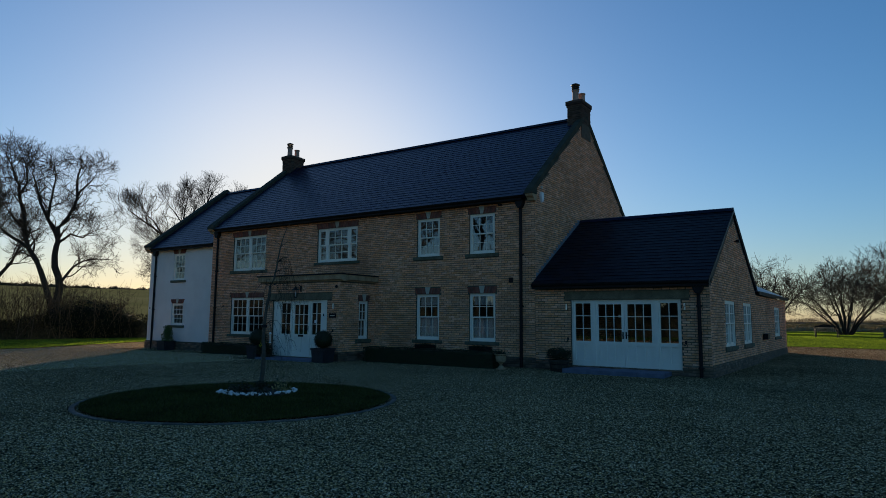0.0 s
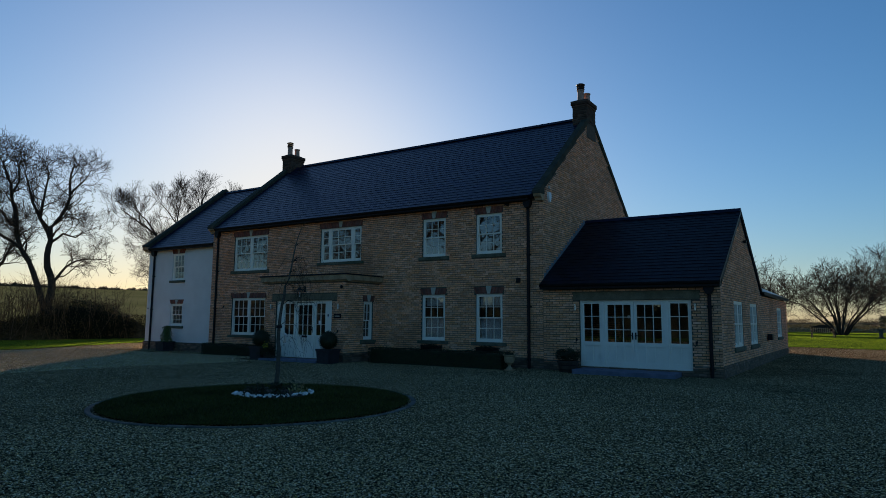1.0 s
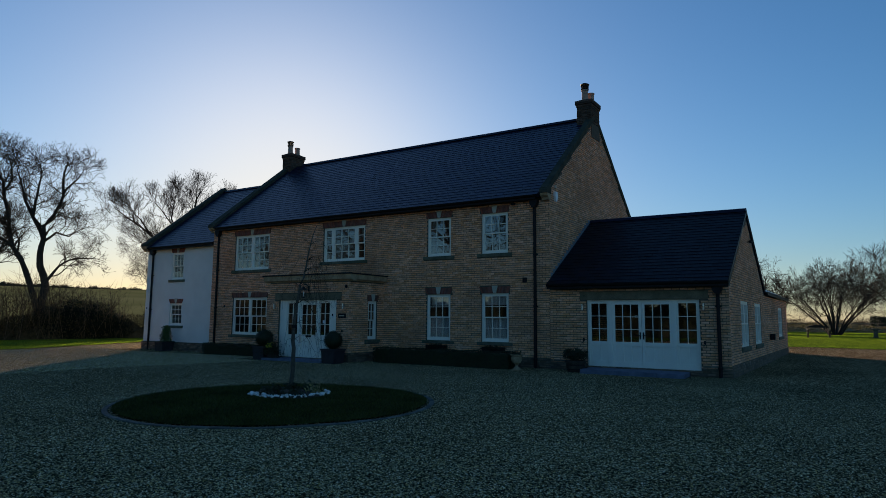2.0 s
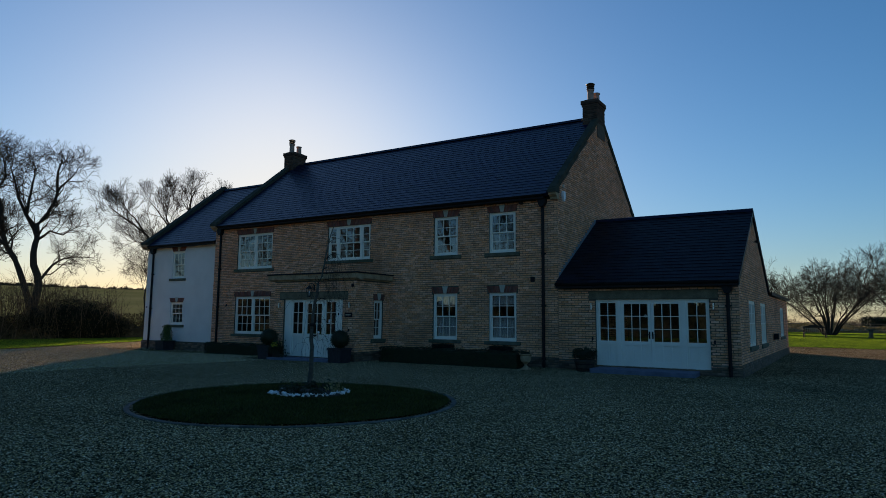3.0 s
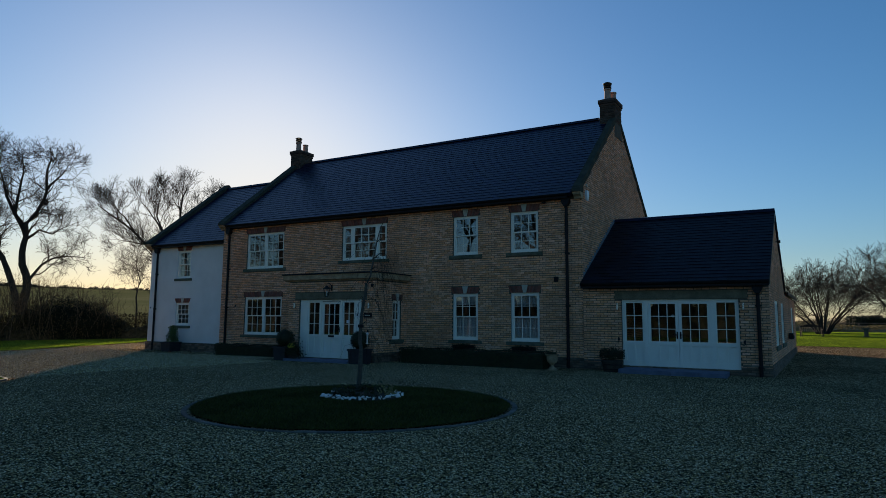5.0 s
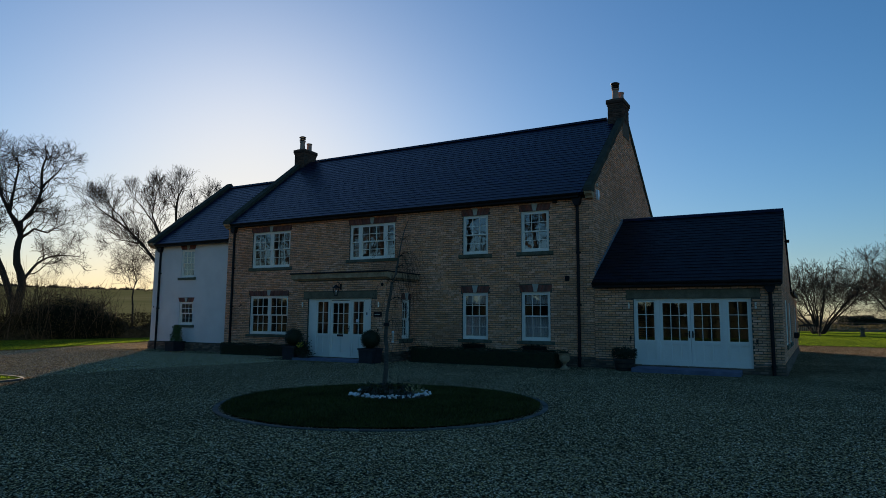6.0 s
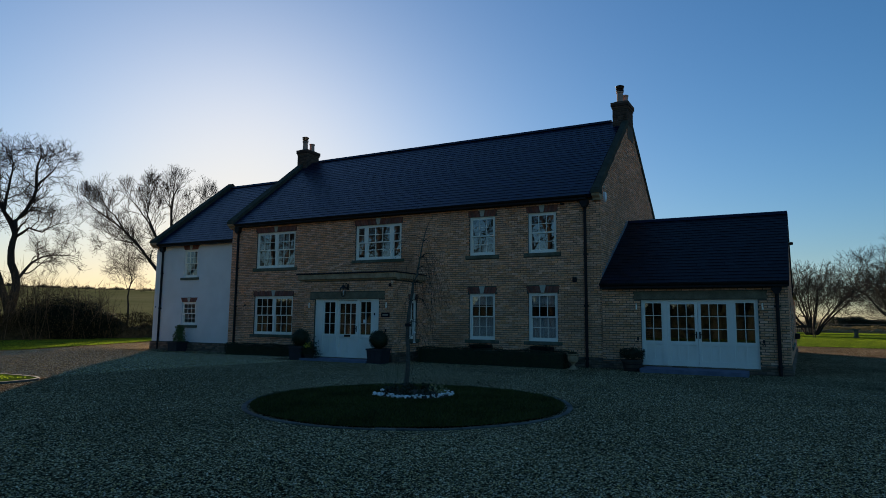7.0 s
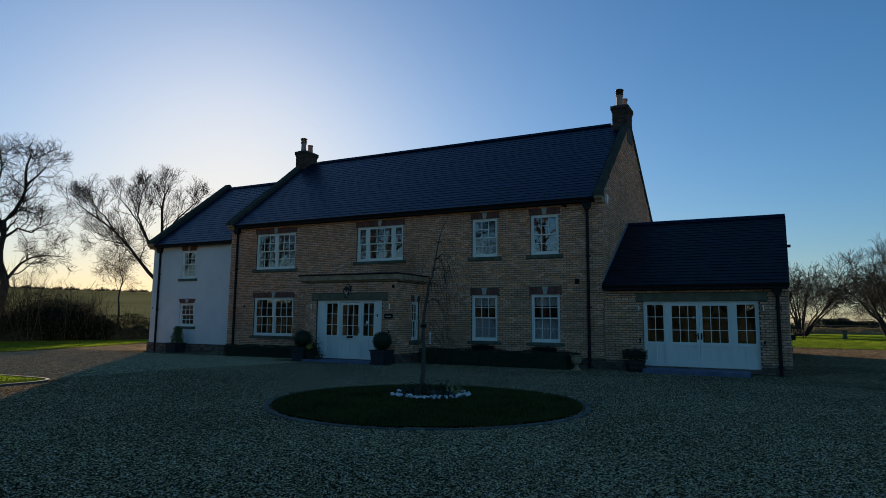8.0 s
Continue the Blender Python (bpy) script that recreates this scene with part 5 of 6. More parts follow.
lathe(q, (-15.78, 17.42, 2.66), [(0.02, 0), (0.05, 0.02), (0.055, 0.06), (0.04, 0.1), (0.04, 0.12)], 12)
part("dome", q, M_BLACK, cctv)
flood = thing("floodlight", (-2.72, 23.5, 4.28), "black floodlight on an arm high on the gable", "floodlight")
q = bmesh.new()
tube(q, [(-2.97, 23.5, 4.30), (-2.66, 23.5, 4.32)], 0.02, 8)
box(q, -2.70, -2.60, 23.4, 23.58, 4.27, 4.36, 0.01)
part("lamp_head", q, M_BLACK, flood)
meter = thing("meter_box", (-2.45, 29.0, 0.92), "dark metal box fixed low on the side wall", "meter box")
q = bmesh.new()
box(q, -2.475, -2.30, 28.6, 29.3, 0.80, 1.04, 0.01)
part("case", q, M_BLACK, meter)


# half curtains and blinds behind the glass
def curtain(u0, u1, w0, w1, y, label, folds=10):
    t = thing("half_curtain", ((u0 + u1) / 2, y, w0), label, "curtain", "half curtains")
    n = folds * 6
    vs, fs = [], []
    for i in range(n + 1):
        x = u0 + (u1 - u0) * i / n
        d = 0.018 * math.sin(2 * math.pi * folds * i / n)
        vs += [(x, y + d, w0), (x, y + d, w1), (x, y + d + 0.004, w1), (x, y + d + 0.004, w0)]
    for i in range(n):
        k = 4 * i
        fs += [(k, k + 4, k + 5, k + 1), (k + 2, k + 6, k + 7, k + 3), (k + 1, k + 5, k + 6, k + 2)]
    raw("cloth", vs, fs, M_CLOTH, t, smoothed=True)


for hole in (G3, G4):
    curtain(hole[0] + 0.1, hole[1] - 0.1, hole[2] + 0.08, (hole[2] + hole[3]) / 2 + 0.02, FRONT + 0.185, "white half curtain behind the lower window sash")
    curtain(hole[0] + 0.1, hole[1] - 0.1, hole[3] - 0.42, hole[3] - 0.08, FRONT + 0.185, "pale gathered blind at the window head", 8)


# ---------------------------------------------------------------- round lawn with its young tree
cx, cy, cr = CIRCLE
vs, fs = [], []
rings = 14
for i in range(rings + 1):
    for k in range(72):
        a = 2 * math.pi * k / 72
        r = cr * 0.985 * i / rings
        x, y = cx + r * math.cos(a), cy + r * math.sin(a)
        vs.append((x, y, land(x, y) + 0.045 + 0.05 * (1 - (i / rings) ** 2) + 0.008 * math.sin(3 * x) * math.cos(2.3 * y)))
for i in range(rings):
    for k in range(72):
        a, b = i * 72 + k, i * 72 + (k + 1) % 72
        fs.append((a, a + 72, b + 72, b))
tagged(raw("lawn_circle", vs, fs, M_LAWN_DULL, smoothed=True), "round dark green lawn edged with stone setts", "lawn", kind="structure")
edging = thing("lawn_edging", (cx, cy, land(cx, cy)), "ring of grey stone setts round the lawn", "edging")
count = 60
q = bmesh.new()
half = math.pi * cr / count * 0.985
box(q, -half, half, -0.045, 0.045, -0.08, 0.014, 0.01)
me = bpy.data.meshes.new("sett")
q.to_mesh(me)
q.free()
me.materials.append(M_SETT)
for k in range(count):
    a = 2 * math.pi * k / count
    ob = new("sett", me)
    hang(ob, edging)
    x, y = cx + (cr + 0.05) * math.cos(a), cy + (cr + 0.05) * math.sin(a)
    ob.location, ob.rotation_euler = (x, y, land(x, y) + 0.016 + 0.012 * rng.random()), (0.03 * (rng.random() - 0.5), 0.04 * (rng.random() - 0.5), a + math.pi / 2)

TREE = Vector((-9.52, 8.47, land(-9.5, 8.4) + 0.07))
TRUNK = Vector((-9.93, 8.90, land(-9.9, 8.9) + 0.06))
soil = thing("soil_bed", TREE, "small round bed of dark soil under the tree", "flower bed")
vs, fs = [(TREE.x, TREE.y, TREE.z + 0.07)], []
for i, r in enumerate((0.3, 0.6, 0.82)):
    for k in range(28):
        a = 2 * math.pi * k / 28
        vs.append((TREE.x + r * math.cos(a), TREE.y + r * math.sin(a), TREE.z + (0.06, 0.04, -0.02)[i] + 0.015 * math.sin(k * 2.3 + i)))
fs += [(0, 1 + k, 1 + (k + 1) % 28) for k in range(28)]
for i in range(2):
    fs += [(1 + i * 28 + k, 29 + i * 28 + k, 29 + i * 28 + (k + 1) % 28, 1 + i * 28 + (k + 1) % 28) for k in range(28)]
raw("soil", vs, fs, M_SOIL, soil, smoothed=True)
cob = []
for v in range(4):
    q = bmesh.new()
    bmesh.ops.create_icosphere(q, subdivisions=2, radius=0.05)
    for w in q.verts:
        w.co = Vector((w.co.x * (1.25 + 0.1 * v), w.co.y * (1.0 - 0.05 * v), w.co.z * 0.72)) * (1 + 0.14 * noise.noise(w.co * 22 + Vector((v * 5, 0, 0))))
    me = bpy.data.meshes.new("cobble")
    q.to_mesh(me)
    q.free()
    me.materials.append(M_PEBBLE)
    me.shade_smooth()
    cob.append(me)
for k in range(0, 130):
    a = math.radians(-185 + 250 * (k / 129)) + 0.2 * (rng.random() - 0.5)
    r = 0.62 + 0.26 * (rng.random() - 0.5)
    if 0.07 < k / 129 < 0.15 or k % 5 == 3:
        continue
    ob = new("cobble", cob[k % 4])
    ob.location = (TREE.x + r * math.cos(a), TREE.y + r * math.sin(a), TREE.z + 0.045 + 0.02 * rng.random())
    ob.rotation_euler = (rng.random() * 0.5, rng.random() * 0.5, rng.random() * 6)
    ob.scale = [0.26 + 0.4 * rng.random()] * 3
    tagged(ob, "white rounded cobble stone round the tree", "stone", "white cobbles in the bed")
for k in range(7):
    a = 0.6 + k * 0.85
    x, y = TREE.x + 0.45 * math.cos(a), TREE.y + 0.45 * math.sin(a)
    t = thing("bed_plant", (x, y, TREE.z + 0.05), "low dry evergreen plant in the tree bed", "plant", "plants in the tree bed")
    tuft(t, x, y, TREE.z + 0.04, 0.22, 0.22, 0.13, 90, 60 + k, M_LEAF if k % 7 else M_REED, droop=0.0, size=0.04)


def limb(vs, fs, pts, radii, sides):
    """A tapered tube appended to lists of points and faces."""
    k0 = len(vs)
    n = len(pts)
    for i in range(n):
        a, b = pts[max(i - 1, 0)], pts[min(i + 1, n - 1)]
        dx, dy, dz = b[0] - a[0], b[1] - a[1], b[2] - a[2]
        m = math.sqrt(dx * dx + dy * dy + dz * dz) + 1e-9
        dx, dy, dz = dx / m, dy / m, dz / m
        if abs(dz) < 0.9:
            ux, uy, uz = -dy, dx, 0.0
        else:
            ux, uy, uz = 0.0, -dz, dy
        m = math.sqrt(ux * ux + uy * uy + uz * uz) + 1e-9
        ux, uy, uz = ux / m, uy / m, uz / m
        wx, wy, wz = dy * uz - dz * uy, dz * ux - dx * uz, dx * uy - dy * ux
        p, r = pts[i], radii[i]
        for s in range(sides):
            c, d = math.cos(2 * math.pi * s / sides) * r, math.sin(2 * math.pi * s / sides) * r
            vs.append((p[0] + ux * c + wx * d, p[1] + uy * c + wy * d, p[2] + uz * c + wz * d))
    for i in range(n - 1):
        for s in range(sides):
            a, b = k0 + i * sides + s, k0 + i * sides + (s + 1) % sides
            fs.append((a, b, b + sides, a + sides))


def young_tree():
    t = thing("weeping_tree", TRUNK, "young leafless weeping cherry with a slender leaning trunk", "tree")
    ex = Vector((0.833, 0.553, 0))
    line = [(-0.03, 0, 0.072), (-0.01, 0.1, 0.06), (0.02, 0.7, 0.051), (0.0, 1.0, 0.047), (0.01, 1.3, 0.043), (0.05, 1.73, 0.034), (0.10, 2.1, 0.032), (0.12, 2.16, 0.026), (0.19, 2.4, 0.021), (0.23, 2.62, 0.019), (0.29, 2.97, 0.014), (0.40, 3.35, 0.008), (0.48, 3.48, 0.004)]
    pts = [TRUNK + ex * a + Vector((0, 0, z + 0.02)) for a, z, r in line]
    wig = random.Random(7)
    fine, thick = [], []
    for (p, q), (a, b) in zip(zip(pts, pts[1:]), zip(line, line[1:])):
        bend = Vector((wig.gauss(0, 0.012), wig.gauss(0, 0.012), 0))
        fine += [p, (p + q) / 2 + bend]
        thick += [a[2], (a[2] + b[2]) / 2 * wig.uniform(0.95, 1.12)]
    vs, fs = [], []
    limb(vs, fs, fine + [pts[-1]], [0.82 * r for r in thick + [line[-1][2]]], 9)
    trunk = raw("trunk", vs, fs, M_BIRCH, t, "grey-brown cherry trunk", smoothed=True)
    g = random.Random(12)
    vs, fs = [], []
    for k in range(42):
        i = g.choice((3, 4, 5, 6, 6, 7, 8, 8, 9, 9, 10))
        p = pts[i].copy()
        a = g.gauss(0.586, 0.5) if g.random() < 0.72 else g.uniform(0, 6.3)
        out = Vector((math.cos(a), math.sin(a), 0))
        reach, drop = g.uniform(0.15, 0.62), g.uniform(0.5, 1.6)
        drop = min(drop, p.z - TRUNK.z - 0.35)
        line2, r2 = [], []
        for s in range(9):
            u = s / 8
            q = p + out * (reach * (1 - (1 - u) ** 2.2)) + Vector((0, 0, 0.22 * reach * math.sin(min(u * 2.2, 1) * math.pi) * 1.2 - drop * max(u - 0.12, 0) ** 1.5))
            q += Vector((g.gauss(0, 0.012), g.gauss(0, 0.012), 0))
            line2.append(q)
            r2.append(0.003 * (1 - u) + 0.0012)
        limb(vs, fs, line2, r2, 4)
        for m in range(3):
            b = line2[g.randint(3, 7)]
            o2 = out * g.uniform(-0.1, 0.2) + Vector((g.gauss(0, 0.08), g.gauss(0, 0.08), 0))
            tip = [b, b + o2 * 0.6 + Vector((0, 0, -0.04)), b + o2 + Vector((0, 0, -g.uniform(0.15, 0.4)))]
            limb(vs, fs, tip, [0.0026, 0.0022, 0.0016], 3)
    raw("weeping_crown", vs, fs, M_TWIG, t, "thin hanging bare twigs")
    q = bmesh.new()
    tube(q, [TRUNK + ex * 0.01 + Vector((0, 0, 1.28)), TRUNK + ex * 0.01 + Vector((0, 0, 1.34))], 0.06, 12)
    part("tie", q, M_BLACK, t, "black tree tie")


young_tree()
feeder_at = TRUNK + Vector((0.833, 0.553, 0)) * 0.14 + Vector((0, 0, 0.98))
feeder = thing("bird_feeder", feeder_at, "small clear tube bird feeder with white metal ends", "bird feeder")
q = bmesh.new()
lathe(q, feeder_at + Vector((0, 0, 0.17)), [(0.026, 0), (0.028, 0.014), (0.014, 0.035)], 12)
lathe(q, feeder_at - Vector((0, 0, 0.02)), [(0.028, 0), (0.028, 0.018), (0.02, 0.022)], 12)
part("cap", q, M_PLASTIC, feeder)
q = bmesh.new()
lathe(q, feeder_at, [(0.02, 0.002), (0.02, 0.17)], 12)
part("tube", q, M_STEEL, feeder)
q = bmesh.new()
tube(q, [feeder_at + Vector((0, 0, 0.21)), feeder_at + Vector((-0.03, 0, 0.5))], 0.004, 5)
part("wire", q, M_IRON, feeder)


# ---------------------------------------------------------------- trees
def side_shoots(g, pts, radii, level, last, vs_t, fs_t, vs_c, fs_c, spread, up, density, reach, thin=0.008, bend=0.2):
    """Adds branches along a limb, and branches along those."""
    n = len(pts)
    length = sum(math.dist(pts[i], pts[i + 1]) for i in range(n - 1))
    count = max(2, int(density * (3 + length * (1.5, 1.25, 1.7, 1.6)[level])))
    for k in range(count):
        u = 0.22 + 0.78 * (k + g.random()) / count
        f = min(u, 0.999) * (n - 1)
        i = int(f)
        f -= i
        p = [pts[i][c] + (pts[i + 1][c] - pts[i][c]) * f for c in range(3)]
        d = [pts[i + 1][c] - pts[i][c] for c in range(3)]
        m = math.sqrt(sum(c * c for c in d)) + 1e-9
        d = [c / m for c in d]
        w = [g.gauss(0, 1) for c in range(3)]
        dot = sum(a * b for a, b in zip(w, d))
        w = [a - b * dot for a, b in zip(w, d)]
        m = math.sqrt(sum(c * c for c in w)) + 1e-9
        s = spread * g.uniform(0.6, 1.25)
        e = [d[c] + w[c] / m * s for c in range(3)]
        e[2] += up
        m = math.sqrt(sum(c * c for c in e)) + 1e-9
        e = [c / m for c in e]
        r0 = min((radii[i] + (radii[i + 1] - radii[i]) * f) * 0.5, 0.4 * radii[0])
        size = reach * (0.55 + 0.6 * (1 - u)) * g.uniform(0.65, 1.25)
        seg = 6 if level < 2 else 4 if level < last else 1
        line, rr = [tuple(p)], [r0]
        step = size / seg
        for s2 in range(seg):
            e = [e[c] + g.gauss(0, bend) for c in range(3)]
            e[2] += up * 0.35
            m = math.sqrt(sum(c * c for c in e)) + 1e-9
            e = [c / m for c in e]
            p = [p[c] + e[c] * step for c in range(3)]
            line.append(tuple(p))
            rr.append(max(r0 * (1 - 0.8 * (s2 + 1) / seg), thin))
        thick = level < 1
        limb(vs_t if thick else vs_c, fs_t if thick else fs_c, line, rr, 5 if thick else (4 if level < last - 1 else 3))
        if level < last:
            side_shoots(g, line, rr, level + 1, last, vs_t, fs_t, vs_c, fs_c, spread, up, density, reach * 0.64, thin, bend)


def bare_tree(at, limbs, seed, label, group="", right=(1, 0), spread=0.75, up=0.18, density=1.0, reach=3.2, last=3, wild=0.6, thin=0.009, bend=0.2, bare=0.0):
    """A leafless tree. limbs: each a base radius and points (across, up) of a main limb; the depth is left to chance."""
    g = random.Random(seed)
    z0 = land(at[0], at[1]) - 0.05
    t = thing("tree", (at[0], at[1], z0), label, "tree", group)
    vt, ft, vc, fc = [], [], [], []
    for num, (r, pts) in enumerate(limbs):
        lean = g.uniform(-wild, wild) if num else 0.0
        line = []
        for i, (a, h) in enumerate(pts):
            b = lean * i * 0.9 + g.uniform(-0.2, 0.2) * (i > 0)
            line.append((at[0] + right[0] * a - right[1] * b, at[1] + right[1] * a + right[0] * b, z0 + h))
        # in-between points make the limb bend softly
        fine = []
        for p, q in zip(line, line[1:]):
            fine += [p, tuple((x + y) / 2 + g.gauss(0, 0.06) for x, y in zip(p, q))]
        fine.append(line[-1])
        n = len(fine)
        radii = [max(r * (1 - 0.85 * (i / (n - 1)) ** 0.8), 0.02) for i in range(n)]
        if num == 0:
            radii[0] *= 1.5
        limb(vt, ft, fine, radii, 8)
        skip = n // 3 if num == 0 else int(n * bare)
        side_shoots(g, fine[skip:], radii[skip:], 0, last, vt, ft, vc, fc, spread, up, density, reach, thin, bend)
    raw("trunk", vt, ft, M_BARK, t, "dark bare trunk and limbs", smoothed=True)
    raw("crown", vc, fc, M_TWIG, t, "fine leafless twigs")
    return t


def fan(g, n, height, width, r):
    """Main limbs of a many-stemmed spreading tree."""
    out = []
    for k in range(n):
        s = (2 * (k + 0.5) / n - 1) + g.uniform(-0.15, 0.15)
        h = height * (0.78 + 0.22 * (1 - abs(s))) * g.uniform(0.85, 1.05)
        out.append((r * g.uniform(0.7, 1.1), [(0.12 * s * width * 0.3, 0.0), (0.11 * s * width, 0.2 * h), (0.24 * s * width, 0.45 * h), (0.38 * s * width, 0.7 * h), (0.5 * s * width + g.uniform(-0.4, 0.4), 0.88 * h)]))
    return out


stem_right = [
    (0.50, [(0.1, 0), (0.0, 2.8), (0.3, 4.9), (-0.3, 7.0), (-0.4, 8.3), (-0.2, 9.8), (-0.3, 11.3), (0.5, 12.4), (1.1, 13.9), (1.2, 16.0), (1.2, 17.4), (1.5, 18.6)]),
    (0.24, [(-0.25, 10.1), (-1.3, 12.2), (-1.2, 13.8), (-1.0, 15.7), (-0.9, 17.4), (-1.1, 18.6)]),
    (0.20, [(-1.3, 12.2), (-2.1, 13.9), (-2.6, 15.8), (-3.0, 17.0), (-2.9, 18.0)]),
    (0.20, [(0.15, 5.2), (0.6, 5.8), (1.4, 7.1), (2.3, 7.8), (3.8, 8.1), (5.2, 8.1)]),
    (0.15, [(-0.25, 9.6), (0.9, 10.7), (2.1, 10.4), (3.1, 11.2), (4.2, 11.8)]),
    (0.14, [(1.2, 15.0), (2.1, 16.3), (2.8, 17.4), (3.1, 18.1)]),
]
stem_left = [
    (0.36, [(0.0, 1.2), (-1.1, 5.2), (-2.0, 7.6), (-2.8, 8.9), (-3.3, 11.1), (-3.9, 14.0), (-4.1, 15.6), (-4.7, 17.1), (-5.2, 18.2), (-5.5, 19.0)]),
    (0.20, [(-2.8, 8.9), (-4.4, 10.0), (-5.4, 10.9), (-6.8, 12.6), (-7.6, 14.9)]),
    (0.15, [(-4.0, 14.7), (-3.4, 16.0), (-3.6, 17.5), (-4.0, 18.6)]),
    (0.16, [(-3.3, 11.1), (-4.6, 12.5), (-5.4, 13.6), (-6.2, 15.1)]),
]
big_limbs = stem_right + stem_left
bare_tree((-71.0, 33.2), big_limbs, 5, "tall leafless tree with crooked forking limbs beyond the lawn", "bare trees past the lawn", right=(0.424, 0.906), reach=3.0, density=0.82, up=0.1, spread=0.95, thin=0.018, bend=0.27, wild=0.08)
ash_limbs = [
    (0.42, [(0, 0), (-0.2, 4.7), (-1.0, 10.5), (-1.3, 13.4), (-1.5, 17.1), (-1.3, 19.2), (-0.8, 20.8)]),
    (0.22, [(-1.0, 10.5), (-2.9, 12.5), (-4.3, 15.3), (-5.7, 17.3), (-6.8, 18.6)]),
    (0.20, [(-1.2, 13.1), (0.6, 16.2), (1.9, 17.7), (2.9, 18.8)]),
    (0.30, [(-0.4, 5.8), (-2.7, 8.3), (-4.2, 10.3), (-5.5, 12.1), (-7.0, 13.7), (-9.2, 15.4), (-10.9, 16.7), (-11.6, 17.4)]),
    (0.14, [(-7.0, 13.7), (-8.3, 15.8), (-9.5, 17.2), (-10.0, 18.0)]),
    (0.16, [(-2.9, 12.5), (-4.4, 16.1), (-4.2, 18.4), (-3.9, 19.8)]),
    (0.14, [(-5.5, 12.1), (-7.2, 12.3), (-9.0, 12.5)]),
]
bare_tree((-70.5, 52.7), [(r * 0.85, [(a * 0.95, h * 0.91) for a, h in pts]) for r, pts in ash_limbs], 8, "tall leafless ash with fine upswept twigs behind the house", "bare trees past the lawn", right=(0.636, 0.772), reach=3.1, density=0.85, up=0.2, spread=0.68, thin=0.016, wild=0.3)
slim = [(0.13, [(0, 0), (0.1, 2.0), (0, 3.8), (0.1, 5.6), (-0.2, 7.2), (-0.4, 9.4)])]
bare_tree((-63.6, 40.9), slim, 9, "slim young leafless tree in the boundary hedge", "bare trees past the lawn", reach=2.9, density=1.1, up=0.03, spread=1.1, thin=0.012)
bare_tree((-82.0, 31.0), [(0.4, [(0, 0), (0.3, 4), (-0.3, 8), (0.4, 12), (0.2, 15)]), (0.25, [(0, 4), (-2, 7), (-3, 11), (-3.5, 14)]), (0.25, [(0, 5), (2, 8), (3, 11), (3.2, 13)])], 15, "leafless tree behind the boundary hedge", "bare trees past the lawn", right=(0.424, 0.906), reach=2.8, thin=0.016)

g0 = random.Random(3)
orchard = "bare trees on the rear lawn"
rt = bare_tree((0.75, 72.0), fan(g0, 13, 6.5, 9.5, 0.14), 21, "many-stemmed spreading leafless tree on the rear lawn", orchard, spread=0.75, up=0.1, reach=2.7, density=0.84, last=3, wild=0.9, thin=0.013, bare=0.2, bend=0.22)
for x, y, a in ((10.5, 82.0, 0.9),):
    copy_thing(rt, Matrix.Translation((x, y, land(x, y) - 0.05)) @ Matrix.Rotation(a, 4, "Z"))
bare_tree((-6.2, 70.0), fan(g0, 8, 7.6, 8.5, 0.16), 23, "leafless tree with crooked boughs behind the garden room", orchard, spread=0.8, up=0.06, reach=2.6, density=0.8, last=3, wild=0.9, thin=0.013, bare=0.2, bend=0.25)
bare_tree((5.2, 52.0), fan(g0, 7, 7.0, 6.0, 0.15), 22, "large leafless tree with a dense twiggy crown on the lawn", orchard, spread=0.8, up=0.06, reach=2.3, density=1.0, last=3, wild=0.9, thin=0.011, bare=0.15, bend=0.24)
shade = bare_tree((-22.0, 86.0), fan(g0, 7, 9.5, 6.0, 0.32), 24, "leafless tree behind the house that shades the lawn", orchard, spread=0.7, up=0.12, reach=2.6, density=1.0, last=2, wild=0.8, thin=0.06, bare=0.1)
for x, y, a in ((-15.0, 97.0, 1.0), (-33.0, 95.0, 2.1), (-27.0, 104.0, 3.3), (-41.0, 102.0, 4.2), (-36.0, 86.0, 5.4)):
    copy_thing(shade, Matrix.Translation((x, y, land(x, y) - 0.05)) @ Matrix.Rotation(a, 4, "Z"))
# trees on the far side of the drive, mirrored in the upper windows
mirrored = bare_tree((-57.0, -16.0), [(r * 0.8, pts) for r, pts in big_limbs], 33, "tall leafless tree across the drive from the house", "bare trees across the drive", right=(0.3, 0.95), reach=3.4, density=0.75, up=0.1, thin=0.036, last=2, bend=0.25)
for x, y, a in ((-74, -15, 0.6), (-48, -19, 0.2), (-41, -15, 1.9), (-31, -17, 3.9), (-22, -18, 5.3)):
    copy_thing(mirrored, Matrix.Translation((x, y, land(x, y) - 0.05)) @ Matrix.Rotation(a, 4, "Z"))


# ---------------------------------------------------------------- boundary hedge, far woods, fence
def swell(s):
    """Uneven height along a hedge, 0 to 1."""
    return np.clip(0.45 + 0.22 * np.sin(s * 0.55) + 0.2 * np.sin(s * 0.23 + 1.0) + 0.16 * np.sin(s * 1.37 + 2.0) + 0.12 * np.sin(s * 2.9 + 0.5), 0, 1)


